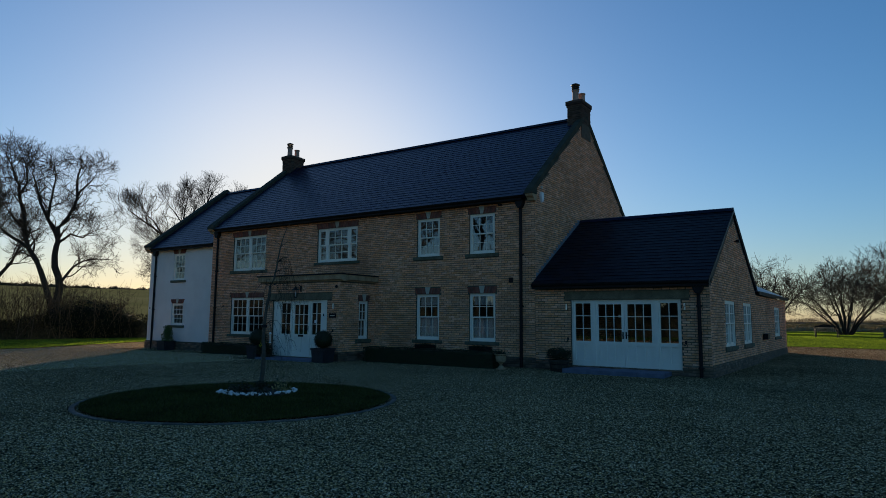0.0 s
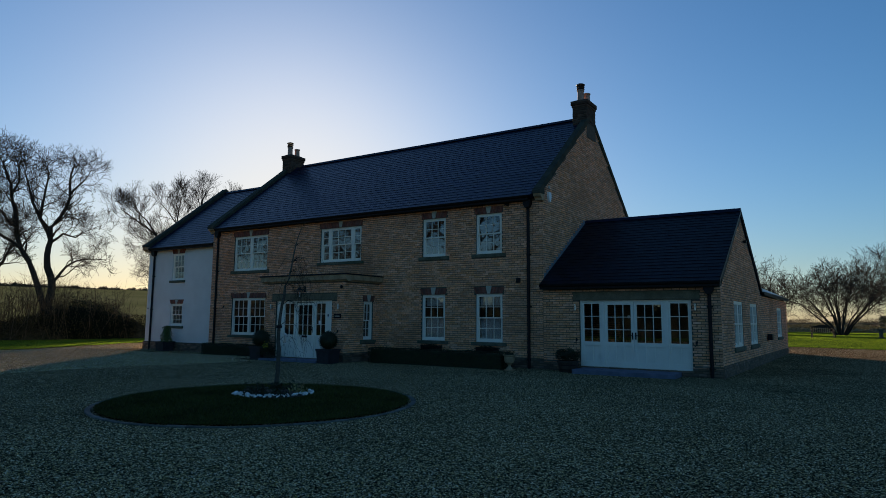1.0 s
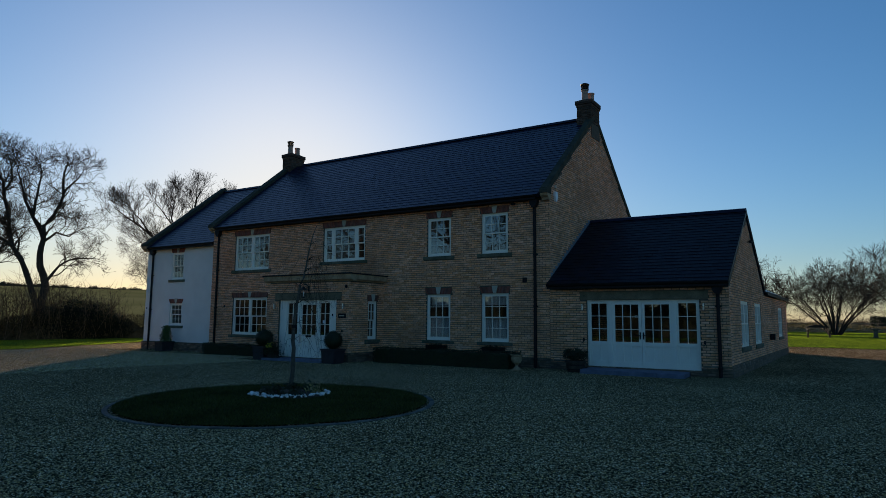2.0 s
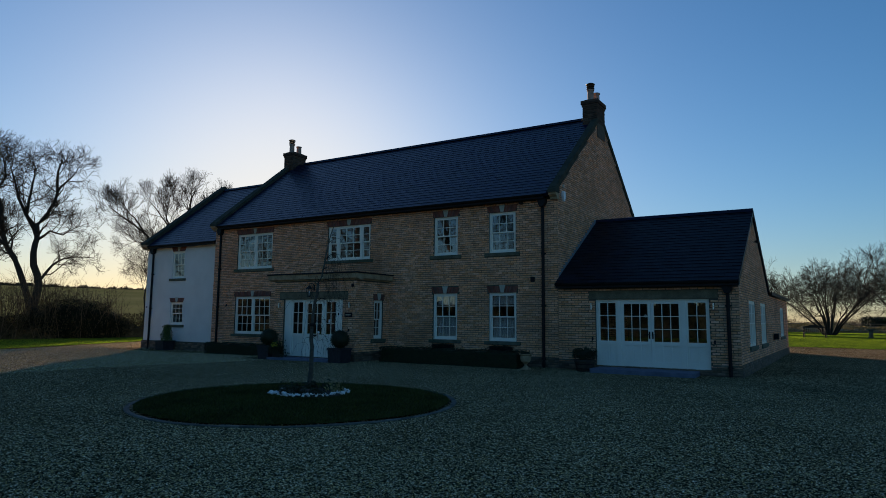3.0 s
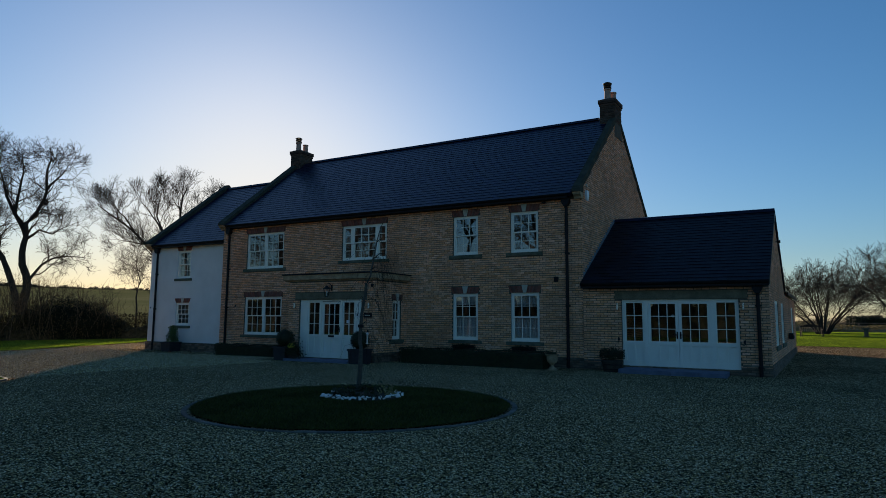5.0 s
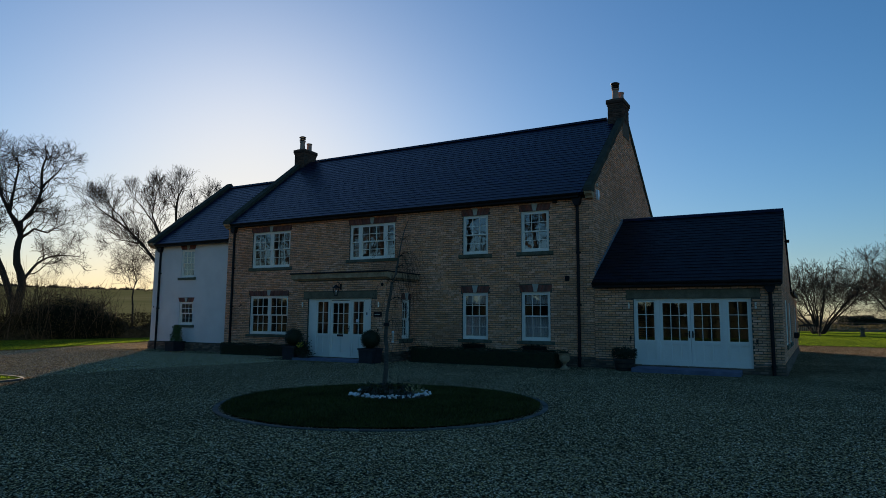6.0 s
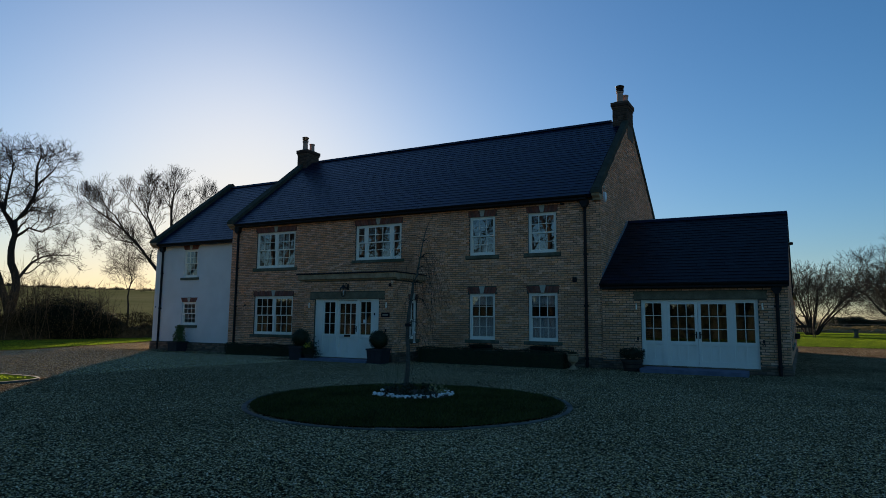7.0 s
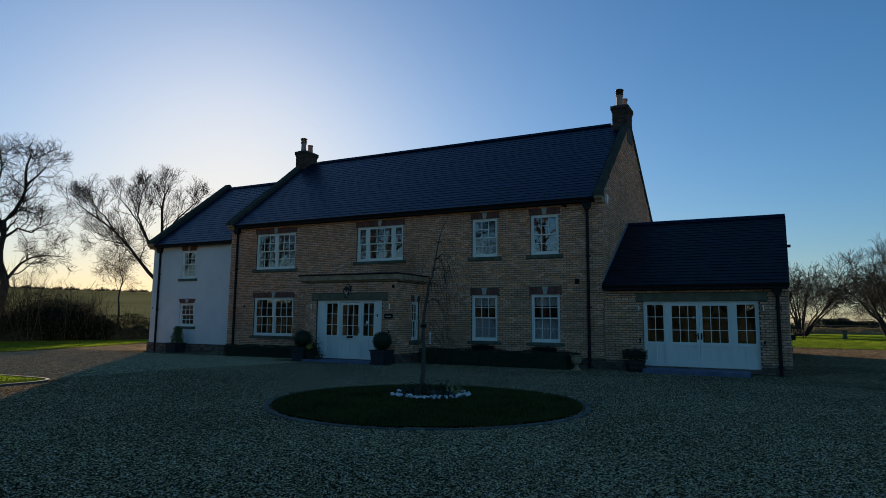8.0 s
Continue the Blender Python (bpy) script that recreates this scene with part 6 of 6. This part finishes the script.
def thicket(name, label, path, depth, low, high, n_leaf, n_stick, seed, leaf, leaf_size, stick=M_TWIG, kind="stuff", rise=0.75, fill=0.62, lean=0.22, shoots=3):
    g = np.random.default_rng(seed)
    path = np.asarray(path, float)
    seg = np.linalg.norm(np.diff(path, axis=0), axis=1)
    cum = np.concatenate([[0], np.cumsum(seg)])

    def along(k):
        s = g.uniform(0, cum[-1], k)
        i = np.clip(np.searchsorted(cum, s) - 1, 0, len(seg) - 1)
        f = ((s - cum[i]) / seg[i])[:, None]
        base = path[i] * (1 - f) + path[i + 1] * f
        d = (path[i + 1] - path[i]) / seg[i][:, None]
        nrm = np.stack([-d[:, 1], d[:, 0]], 1)
        return s, base + nrm * g.uniform(-depth / 2, depth / 2, (k, 1))
    s, b = along(n_leaf)
    top = low + (high - low) * swell(s) * g.uniform(0.8, 1.0, n_leaf)
    z = top * g.uniform(0, 1, n_leaf) ** rise
    ground = np.array([land(x, y) for x, y in b])
    p = np.concatenate([b, (ground + z)[:, None]], 1)
    v, f = leaf_cloud(p, g.normal(0, 1, (n_leaf, 3)), leaf_size, seed, 0.2)
    t = thing(name, (float(path[0][0]), float(path[0][1]), land(*path[0])), label, name.replace("_", " "), kind=kind)
    raw("foliage", v, f, leaf, t)
    # a dark lumpy mass fills the inside
    m = int(cum[-1] / 0.7)
    vs, fs = [], []
    for k in range(m + 1):
        q = min(cum[-1] * k / m, cum[-1] - 1e-6)
        i = int(np.clip(np.searchsorted(cum, q) - 1, 0, len(seg) - 1))
        u = (q - cum[i]) / seg[i]
        c = path[i] * (1 - u) + path[i + 1] * u
        d = (path[i + 1] - path[i]) / seg[i]
        h = (low + (high - low) * float(swell(q))) * (fill + 0.12 * g.uniform(-1, 1))
        for w, z in ((-0.5, 0.0), (-0.42, 0.6), (-0.15, 1.0), (0.15, 0.95), (0.42, 0.55), (0.5, 0.0)):
            w2 = w * depth * 0.8 * (1 + 0.15 * g.uniform(-1, 1))
            x, y = c[0] - d[1] * w2, c[1] + d[0] * w2
            vs.append((x, y, land(x, y) - 0.1 + z * h * (1 + 0.25 * g.uniform(-1, 1))))
    for k in range(m):
        fs += [(k * 6 + i, k * 6 + i + 1, k * 6 + i + 7, k * 6 + i + 6) for i in range(5)]
    raw("undergrowth", vs, fs, leaf, t)
    s, b = along(n_stick)
    vs, fs = [], []
    for (x, y), q in zip(b, s):
        h = (low + (high - low) * float(swell(q))) * g.uniform(0.6, 1.45)
        z0 = land(x, y) - 0.1
        dx, dy = g.normal(0, lean, 2)
        bx, by = g.normal(0, 0.25, 2)
        pts = [(x, y, z0), (x + dx * h * 0.4, y + dy * h * 0.4, z0 + h * 0.5), (x + dx * h * 0.6 + bx, y + dy * h * 0.6 + by, z0 + h)]
        limb(vs, fs, pts, [0.022, 0.014, 0.005], 3)
        for m in range(shoots):
            u = g.uniform(0.1, 0.95)
            q0 = [pts[1][c] + (pts[2][c] - pts[1][c]) * u for c in range(3)]
            e = g.normal(0, 0.3, 3) * h * 0.35
            limb(vs, fs, [tuple(q0), (q0[0] + e[0], q0[1] + e[1], q0[2] + abs(e[2]) + 0.15)], [0.009, 0.004], 3)
    if vs:
        raw("stems", vs, fs, stick, t)
    return t


hedge_line = [(-60, -12), (-53, 6), (-49, 22), (-47.5, 30), (-44.5, 44), (-38, 60)]
thicket("boundary_hedge", "overgrown dark bramble hedge past the lawn", hedge_line[:3] + [(-48.2, 26)], 3.2, 1.1, 2.1, 80000, 260, 71, M_BRAMBLE, 0.06, stick=M_BRUSH, rise=0.8, fill=0.7, lean=0.5, shoots=5)
thicket("boundary_hedge", "low bramble hedge with gaps beside the house end", [(-48.2, 26)] + hedge_line[3:], 2.8, 1.1, 2.1, 42000, 320, 81, M_BRAMBLE, 0.06, stick=M_BRUSH, rise=0.8, fill=0.6, lean=0.5, shoots=5)
thicket("brushwood", "tall bare brown thorn stems rising out of the hedge", hedge_line[:3] + [(-47.9, 28)], 3.0, 2.3, 3.9, 20000, 1700, 78, M_BRAMBLE, 0.045, stick=M_BRUSH, rise=0.7, fill=0.12, lean=0.3, shoots=6)


def shrub(label, lumps, seed):
    """A dense evergreen of several rounded masses: x, y, radius, height share."""
    x0, y0 = lumps[0][0], lumps[0][1]
    t = thing("evergreen_shrub", (x0, y0, land(x0, y0)), label, "shrub", "dark shrubs in the boundary hedge")
    for k, (x, y, r, tall) in enumerate(lumps):
        c = (x, y, land(x, y) + r * tall * 0.55)
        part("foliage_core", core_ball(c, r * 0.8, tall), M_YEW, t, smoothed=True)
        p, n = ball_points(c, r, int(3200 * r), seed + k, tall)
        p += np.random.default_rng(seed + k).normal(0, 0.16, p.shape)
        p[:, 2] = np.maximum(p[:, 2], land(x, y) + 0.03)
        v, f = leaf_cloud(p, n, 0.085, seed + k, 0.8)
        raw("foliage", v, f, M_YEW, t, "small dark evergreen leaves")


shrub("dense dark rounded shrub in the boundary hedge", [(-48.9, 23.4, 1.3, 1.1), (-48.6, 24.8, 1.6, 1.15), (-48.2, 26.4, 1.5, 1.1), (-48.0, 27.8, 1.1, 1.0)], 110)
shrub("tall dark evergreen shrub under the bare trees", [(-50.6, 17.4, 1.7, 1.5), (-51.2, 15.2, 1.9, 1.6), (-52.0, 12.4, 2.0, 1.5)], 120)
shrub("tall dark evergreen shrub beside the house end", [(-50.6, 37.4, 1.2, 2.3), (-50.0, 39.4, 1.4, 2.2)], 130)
thicket("rough_grass", "strip of tall dry brown grass along the fence", [(-60, 97), (-20, 97), (20, 97), (70, 97)], 5.0, 0.8, 1.3, 70000, 0, 73, M_REED, 0.09)
thicket("far_hedge", "distant dark hedge and trees across the fields", [(-120, 240), (-30, 215), (5, 205), (60, 230), (140, 250)], 14.0, 1.0, 3.0, 100000, 900, 74, M_BRUSH, 0.13, stick=M_BRUSH, fill=0.4)
thicket("far_hedge", "distant evergreen trees past the fence", [(9, 150), (20, 151)], 8.0, 1.6, 2.8, 16000, 60, 75, M_LEAF, 0.2)
thicket("far_hedge", "thin hedge line along the top of the hill", [(-520, 150), (-560, 290), (-500, 400), (-420, 500)], 10.0, 1.0, 4.5, 14000, 500, 76, M_BRAMBLE, 0.5)
# out of view; near-black leaves put shade into what the lower panes mirror
thicket("far_hedge", "unseen dark trees and shrubs across the drive, added for window reflections", [(-125, 10), (-100, -14), (-70, -20), (-30, -22), (0, -21), (35, -19), (60, -5), (66, 20), (60, 60)], 5.0, 3.2, 5.2, 46000, 700, 77, M_YEW, 0.18, fill=0.95)


def fence(x0, x1, y):
    t = thing("post_fence", (x0, y, land(x0, y)), "weathered post and rail timber fence across the field edge", "fence")
    n = int((x1 - x0) / 3.4)
    q = bmesh.new()
    box(q, -0.07, 0.07, -0.06, 0.06, -0.1, 1.25, 0.012)
    me = bpy.data.meshes.new("post")
    q.to_mesh(me)
    q.free()
    me.materials.append(M_TIMBER)
    for k in range(n + 1):
        x = x0 + (x1 - x0) * k / n
        ob = new("post", me)
        hang(ob, t)
        ob.location, ob.rotation_euler = (x, y, land(x, y) + rng.uniform(-0.04, 0.04)), (rng.uniform(-0.03, 0.03), rng.uniform(-0.03, 0.03), 0)
        if k < n:
            xb = x0 + (x1 - x0) * (k + 1) / n
            for h in (0.45, 0.8, 1.12):
                q = bmesh.new()
                za, zb = land(x, y) + h + rng.uniform(-0.02, 0.02), land(xb, y) + h + rng.uniform(-0.02, 0.02)
                prism(q, [(x, za), (xb, zb), (xb, zb + 0.09), (x, za + 0.09)], y - 0.1, y - 0.062)
                part("rail", q, M_TIMBER, t)


fence(-28, 54, 99)


def bench(x, y, turn):
    z = land(x, y) + 0.03
    t = thing("garden_bench", (0, 0, 0), "mossy weathered wooden garden bench with a curved back, coloured dark for tree shade", "bench")
    # the dark bark colour stands in for the tree's shade on the bench
    q = bmesh.new()
    for k in range(5):
        box(q, -0.8, 0.8, 0.02 + k * 0.1, 0.1 + k * 0.1, 0.42, 0.45)
    part("seat", q, M_BARK, t)
    for sx in (-0.78, 0.78):
        for yy, h in ((0.04, 0.62), (0.5, 0.9)):
            q = bmesh.new()
            box(q, sx - 0.03, sx + 0.03, yy - 0.03, yy + 0.03, 0, h, 0.005)
            part("leg", q, M_BARK, t)
        q = bmesh.new()
        box(q, sx - 0.035, sx + 0.035, -0.02, 0.5, 0.62, 0.66)
        part("armrest", q, M_BARK, t)
    q = bmesh.new()
    prism(q, [(-0.78, 0.82), (0.78, 0.82), (0.78, 0.9), (0.5, 0.96), (0.2, 1.05), (-0.2, 1.05), (-0.5, 0.96), (-0.78, 0.9)], 0.48, 0.52)
    for k in range(11):
        xx = -0.7 + k * 0.14
        box(q, xx - 0.02, xx + 0.02, 0.485, 0.515, 0.45, 0.82)
    part("backrest", q, M_BARK, t)
    t.location, t.rotation_euler = (x, y, z), (0, 0, turn)


bench(-0.62, 58.0, 0.2)


def pedestal(x, y):
    z = land(x, y) + 0.03
    t = thing("stone_table", (x, y, z), "small grey stone table on a pedestal on the lawn", "garden table")
    q = bmesh.new()
    box(q, x - 0.30, x + 0.30, y - 0.2, y + 0.2, z + 0.68, z + 0.76, 0.012)
    part("top", q, M_SILL, t)
    q = bmesh.new()
    prism(q, [(x - 0.22, z), (x + 0.22, z), (x + 0.2, z + 0.1), (x + 0.13, z + 0.16), (x + 0.15, z + 0.6), (x + 0.2, z + 0.68), (x - 0.2, z + 0.68), (x - 0.15, z + 0.6), (x - 0.13, z + 0.16), (x - 0.2, z + 0.1)], y - 0.14, y + 0.14)
    part("pedestal", q, M_SILL, t)


pedestal(3.3, 61.0)

# grass verge that comes into view late, with its kerb
VX, VY, VW, VH = -22.4, 3.35, 4.12, 3.66


def verge_outline(grow):
    out = []
    for k in range(96):
        a = 2 * math.pi * k / 96
        sx, sy = math.copysign(abs(math.cos(a)) ** 0.2, math.cos(a)), math.copysign(abs(math.sin(a)) ** 0.2, math.sin(a))
        out.append((VX + (VW + grow) * sx, VY + (VH + grow) * sy))
    return out


vs, fs = [(VX, VY, land(VX, VY) + 0.085)], []
for grow, h in ((-2.0, 0.085), (-0.15, 0.07), (0.0, 0.05)):
    vs += [(x, y, land(x, y) + h) for x, y in verge_outline(grow)]
fs += [(0, 1 + k, 1 + (k + 1) % 96) for k in range(96)]
for i in range(2):
    fs += [(1 + i * 96 + k, 97 + i * 96 + k, 97 + i * 96 + (k + 1) % 96, 1 + i * 96 + (k + 1) % 96) for k in range(96)]
tagged(raw("lawn_verge", vs, fs, M_LAWN, smoothed=True), "raised grass verge at the edge of the gravel", "lawn", kind="structure")
vs, fs = [], []
for grow, h in ((0.0, -0.05), (0.0, 0.06), (0.05, 0.06), (0.05, -0.05)):
    vs += [(x, y, land(x, y) + h) for x, y in verge_outline(grow)]
for i in range(3):
    fs += [(i * 96 + k, i * 96 + 96 + k, i * 96 + 96 + (k + 1) % 96, i * 96 + (k + 1) % 96) for k in range(96)]
tagged(raw("kerb", vs, fs, M_SETT), "low dark stone kerb round the grass verge", "kerb", kind="structure")


# ---------------------------------------------------------------- loose gravel and grass blades
def scatter_stones(n, seed, far=False):
    g = np.random.default_rng(seed)
    pts = []
    while len(pts) < n:
        # denser towards the open drive in front of the round lawn
        r = 4.5 + 24.0 * g.uniform(0, 1, 4000) ** 1.9
        a = g.uniform(math.radians(58), math.radians(168), 4000)
        x, y = -1.5 + r * np.cos(a), -1.0 + r * np.sin(a)
        if far:
            x, y = g.uniform(-39, -19, 4000), g.uniform(6, 25, 4000)
        keep = (np.hypot(x - cx, y - cy) > cr + 0.16) & ((y < 16.4) | (x < -32.2) | ((y < 18.1) & ((x < -20.7) | (x > -15.0) & (x < -9.6)))) & (x > -34.2 - 0.45 * np.maximum(y - 14, 0)) & ~((x < -18.1) & (y < 7.15))
        pts += list(zip(x[keep], y[keep]))
    p = np.array(pts[:n])
    z = np.array([land(x, y) for x, y in p]) + 0.024
    s = g.uniform(0.005, 0.0125, n) * (1.7 if far else 1.0)
    base = np.array([(1, 0, 0), (-0.5, 0.87, 0), (-0.5, -0.87, 0), (0.1, 0.1, 0.85), (0.1, -0.1, -0.5)])
    rot = g.uniform(0, 2 * math.pi, n)
    c, d = np.cos(rot)[:, None], np.sin(rot)[:, None]
    bx = base[None, :, 0] * g.uniform(0.8, 1.5, (n, 1)) + g.normal(0, 0.12, (n, 5))
    by = base[None, :, 1] + g.normal(0, 0.12, (n, 5))
    bz = base[None, :, 2] * g.uniform(0.7, 1.2, (n, 1)) + g.normal(0, 0.1, (n, 5))
    v = np.stack([p[:, :1] + (bx * c - by * d) * s[:, None], p[:, 1:2] + (bx * d + by * c) * s[:, None], z[:, None] + bz * s[:, None]], 2).reshape(-1, 3)
    i = np.arange(n)[:, None] * 5
    f = np.concatenate([i + np.array([[0, 1, 3]]), i + np.array([[1, 2, 3]]), i + np.array([[2, 0, 3]])], 0)
    ob = raw("loose_gravel", v, f, M_STONES)
    tagged(ob, "loose grey and buff gravel stones on the drive", "gravel", kind="stuff")


scatter_stones(170000, 81)
scatter_stones(80000, 82, far=True)


def blades(n, seed, place, height, label, material=M_BLADE):
    g = np.random.default_rng(seed)
    p, z = place(g, n)
    n = len(p)
    h = height * g.uniform(0.5, 1.3, n)
    a = g.uniform(0, 2 * math.pi, n)
    w = 0.003 + 0.12 * height
    lean = g.normal(0, 0.5, (n, 2)) * h[:, None]
    v = np.stack([np.stack([p[:, 0] - w * np.cos(a), p[:, 1] - w * np.sin(a), z], 1), np.stack([p[:, 0] + w * np.cos(a), p[:, 1] + w * np.sin(a), z], 1), np.stack([p[:, 0] + lean[:, 0], p[:, 1] + lean[:, 1], z + h], 1)], 1).reshape(-1, 3)
    f = np.arange(n)[:, None] * 3 + np.array([[0, 1, 2]])
    tagged(raw("grass_blades", v, f, material), label, "grass", kind="stuff")


def in_circle(g, n):
    r, a = cr * 0.985 * np.sqrt(g.uniform(0, 1, n)), g.uniform(0, 2 * math.pi, n)
    x, y = cx + r * np.cos(a), cy + r * np.sin(a)
    keep = np.hypot(x - TREE.x, y - TREE.y) > 0.78
    x, y, r = x[keep], y[keep], r[keep]
    z = np.array([land(u, v) for u, v in zip(x, y)]) + 0.04 + 0.05 * (1 - (r / cr) ** 2)
    return np.stack([x, y], 1), z


def left_lawn(g, n):
    x, y = g.uniform(-55, -34, n), g.uniform(2, 44, n)
    keep = np.array([is_lawn(u, v) and u > -60.5 + 0.42 * v for u, v in zip(x, y)])
    x, y = x[keep], y[keep]
    return np.stack([x, y], 1), np.array([land(u, v) for u, v in zip(x, y)]) + 0.025


def rear_lawn(g, n):
    x, y = g.uniform(-12, 22, n), g.uniform(36, 92, n)
    keep = np.array([is_lawn(u, v) for u, v in zip(x, y)])
    x, y = x[keep], y[keep]
    return np.stack([x, y], 1), np.array([land(u, v) for u, v in zip(x, y)]) + 0.025


blades(150000, 92, left_lawn, 0.048, "sunlit mown grass blades beside the drive")
blades(200000, 93, rear_lawn, 0.048, "sunlit mown grass blades on the rear lawn")
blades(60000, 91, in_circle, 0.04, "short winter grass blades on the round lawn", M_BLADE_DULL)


def on_verge(g, n):
    x, y = VX + VW * 0.9 * g.uniform(-1, 1, n), VY + VH * 0.9 * g.uniform(-1, 1, n)
    return np.stack([x, y], 1), np.array([land(u, v) for u, v in zip(x, y)]) + 0.055


blades(14000, 94, on_verge, 0.05, "short grass blades on the raised verge")


# ---------------------------------------------------------------- single bricks and slates nearest the drive
def single_bricks(to, boxes, parent, material):
    cache = {}
    for s, e, a, b, p in boxes:
        key = (round((e - s) / 0.004), round((b - a) / 0.004))
        if key not in cache:
            w, h, c = (e - s) / 2, (b - a) / 2, 0.004
            me = bpy.data.meshes.new("brick")
            vs = [(-w, 0.02, -h), (w, 0.02, -h), (w, 0.02, h), (-w, 0.02, h), (-w + c, -0.009, -h + c), (w - c, -0.009, -h + c), (w - c, -0.009, h - c), (-w + c, -0.009, h - c)]
            me.from_pydata(vs, [], [(4, 5, 6, 7), (0, 1, 5, 4), (1, 2, 6, 5), (2, 3, 7, 6), (3, 0, 4, 7)])
            me.materials.append(material)
            cache[key] = me
        ob = new("brick", cache[key])
        hang(ob, parent)
        ob.location = SKEW @ Vector(to((s + e) / 2, p - 0.006, (a + b) / 2))


near = brick_boxes(RIGHT + 0.03, EXT_R + 0.012, GROUND - 0.1 + 0.352, 2.58, [EDOOR, (-7.45, -3.54, 2.19, 2.455)])
near.sort(key=lambda b: -b[0])
single_bricks(fe, near[:300], ext_front, M_BRICK_ONE)
if near[300:]:
    brick_mesh("brickwork", fe, near[300:], M_BRICK, ext_front)
brick_mesh("plinth_brickwork", lambda u, o, w: fe(u, o + 0.03, w), brick_boxes(RIGHT + 0.03, EXT_R + 0.03, GROUND - 0.1, PL, [EDOOR]), M_PLINTH, ext_front)


def single_slates(tiles, parent):
    for t in tiles:
        c = sum((Vector(v) for v in t), Vector()) / 8
        me = bpy.data.meshes.new("slate")
        me.from_pydata([tuple(Vector(v) - c) for v in t], [], TILE_FACES)
        me.materials.append(M_SLATE_EXT_ONE)
        ob = new("slate", me)
        hang(ob, parent)
        ob.location = SKEW @ c


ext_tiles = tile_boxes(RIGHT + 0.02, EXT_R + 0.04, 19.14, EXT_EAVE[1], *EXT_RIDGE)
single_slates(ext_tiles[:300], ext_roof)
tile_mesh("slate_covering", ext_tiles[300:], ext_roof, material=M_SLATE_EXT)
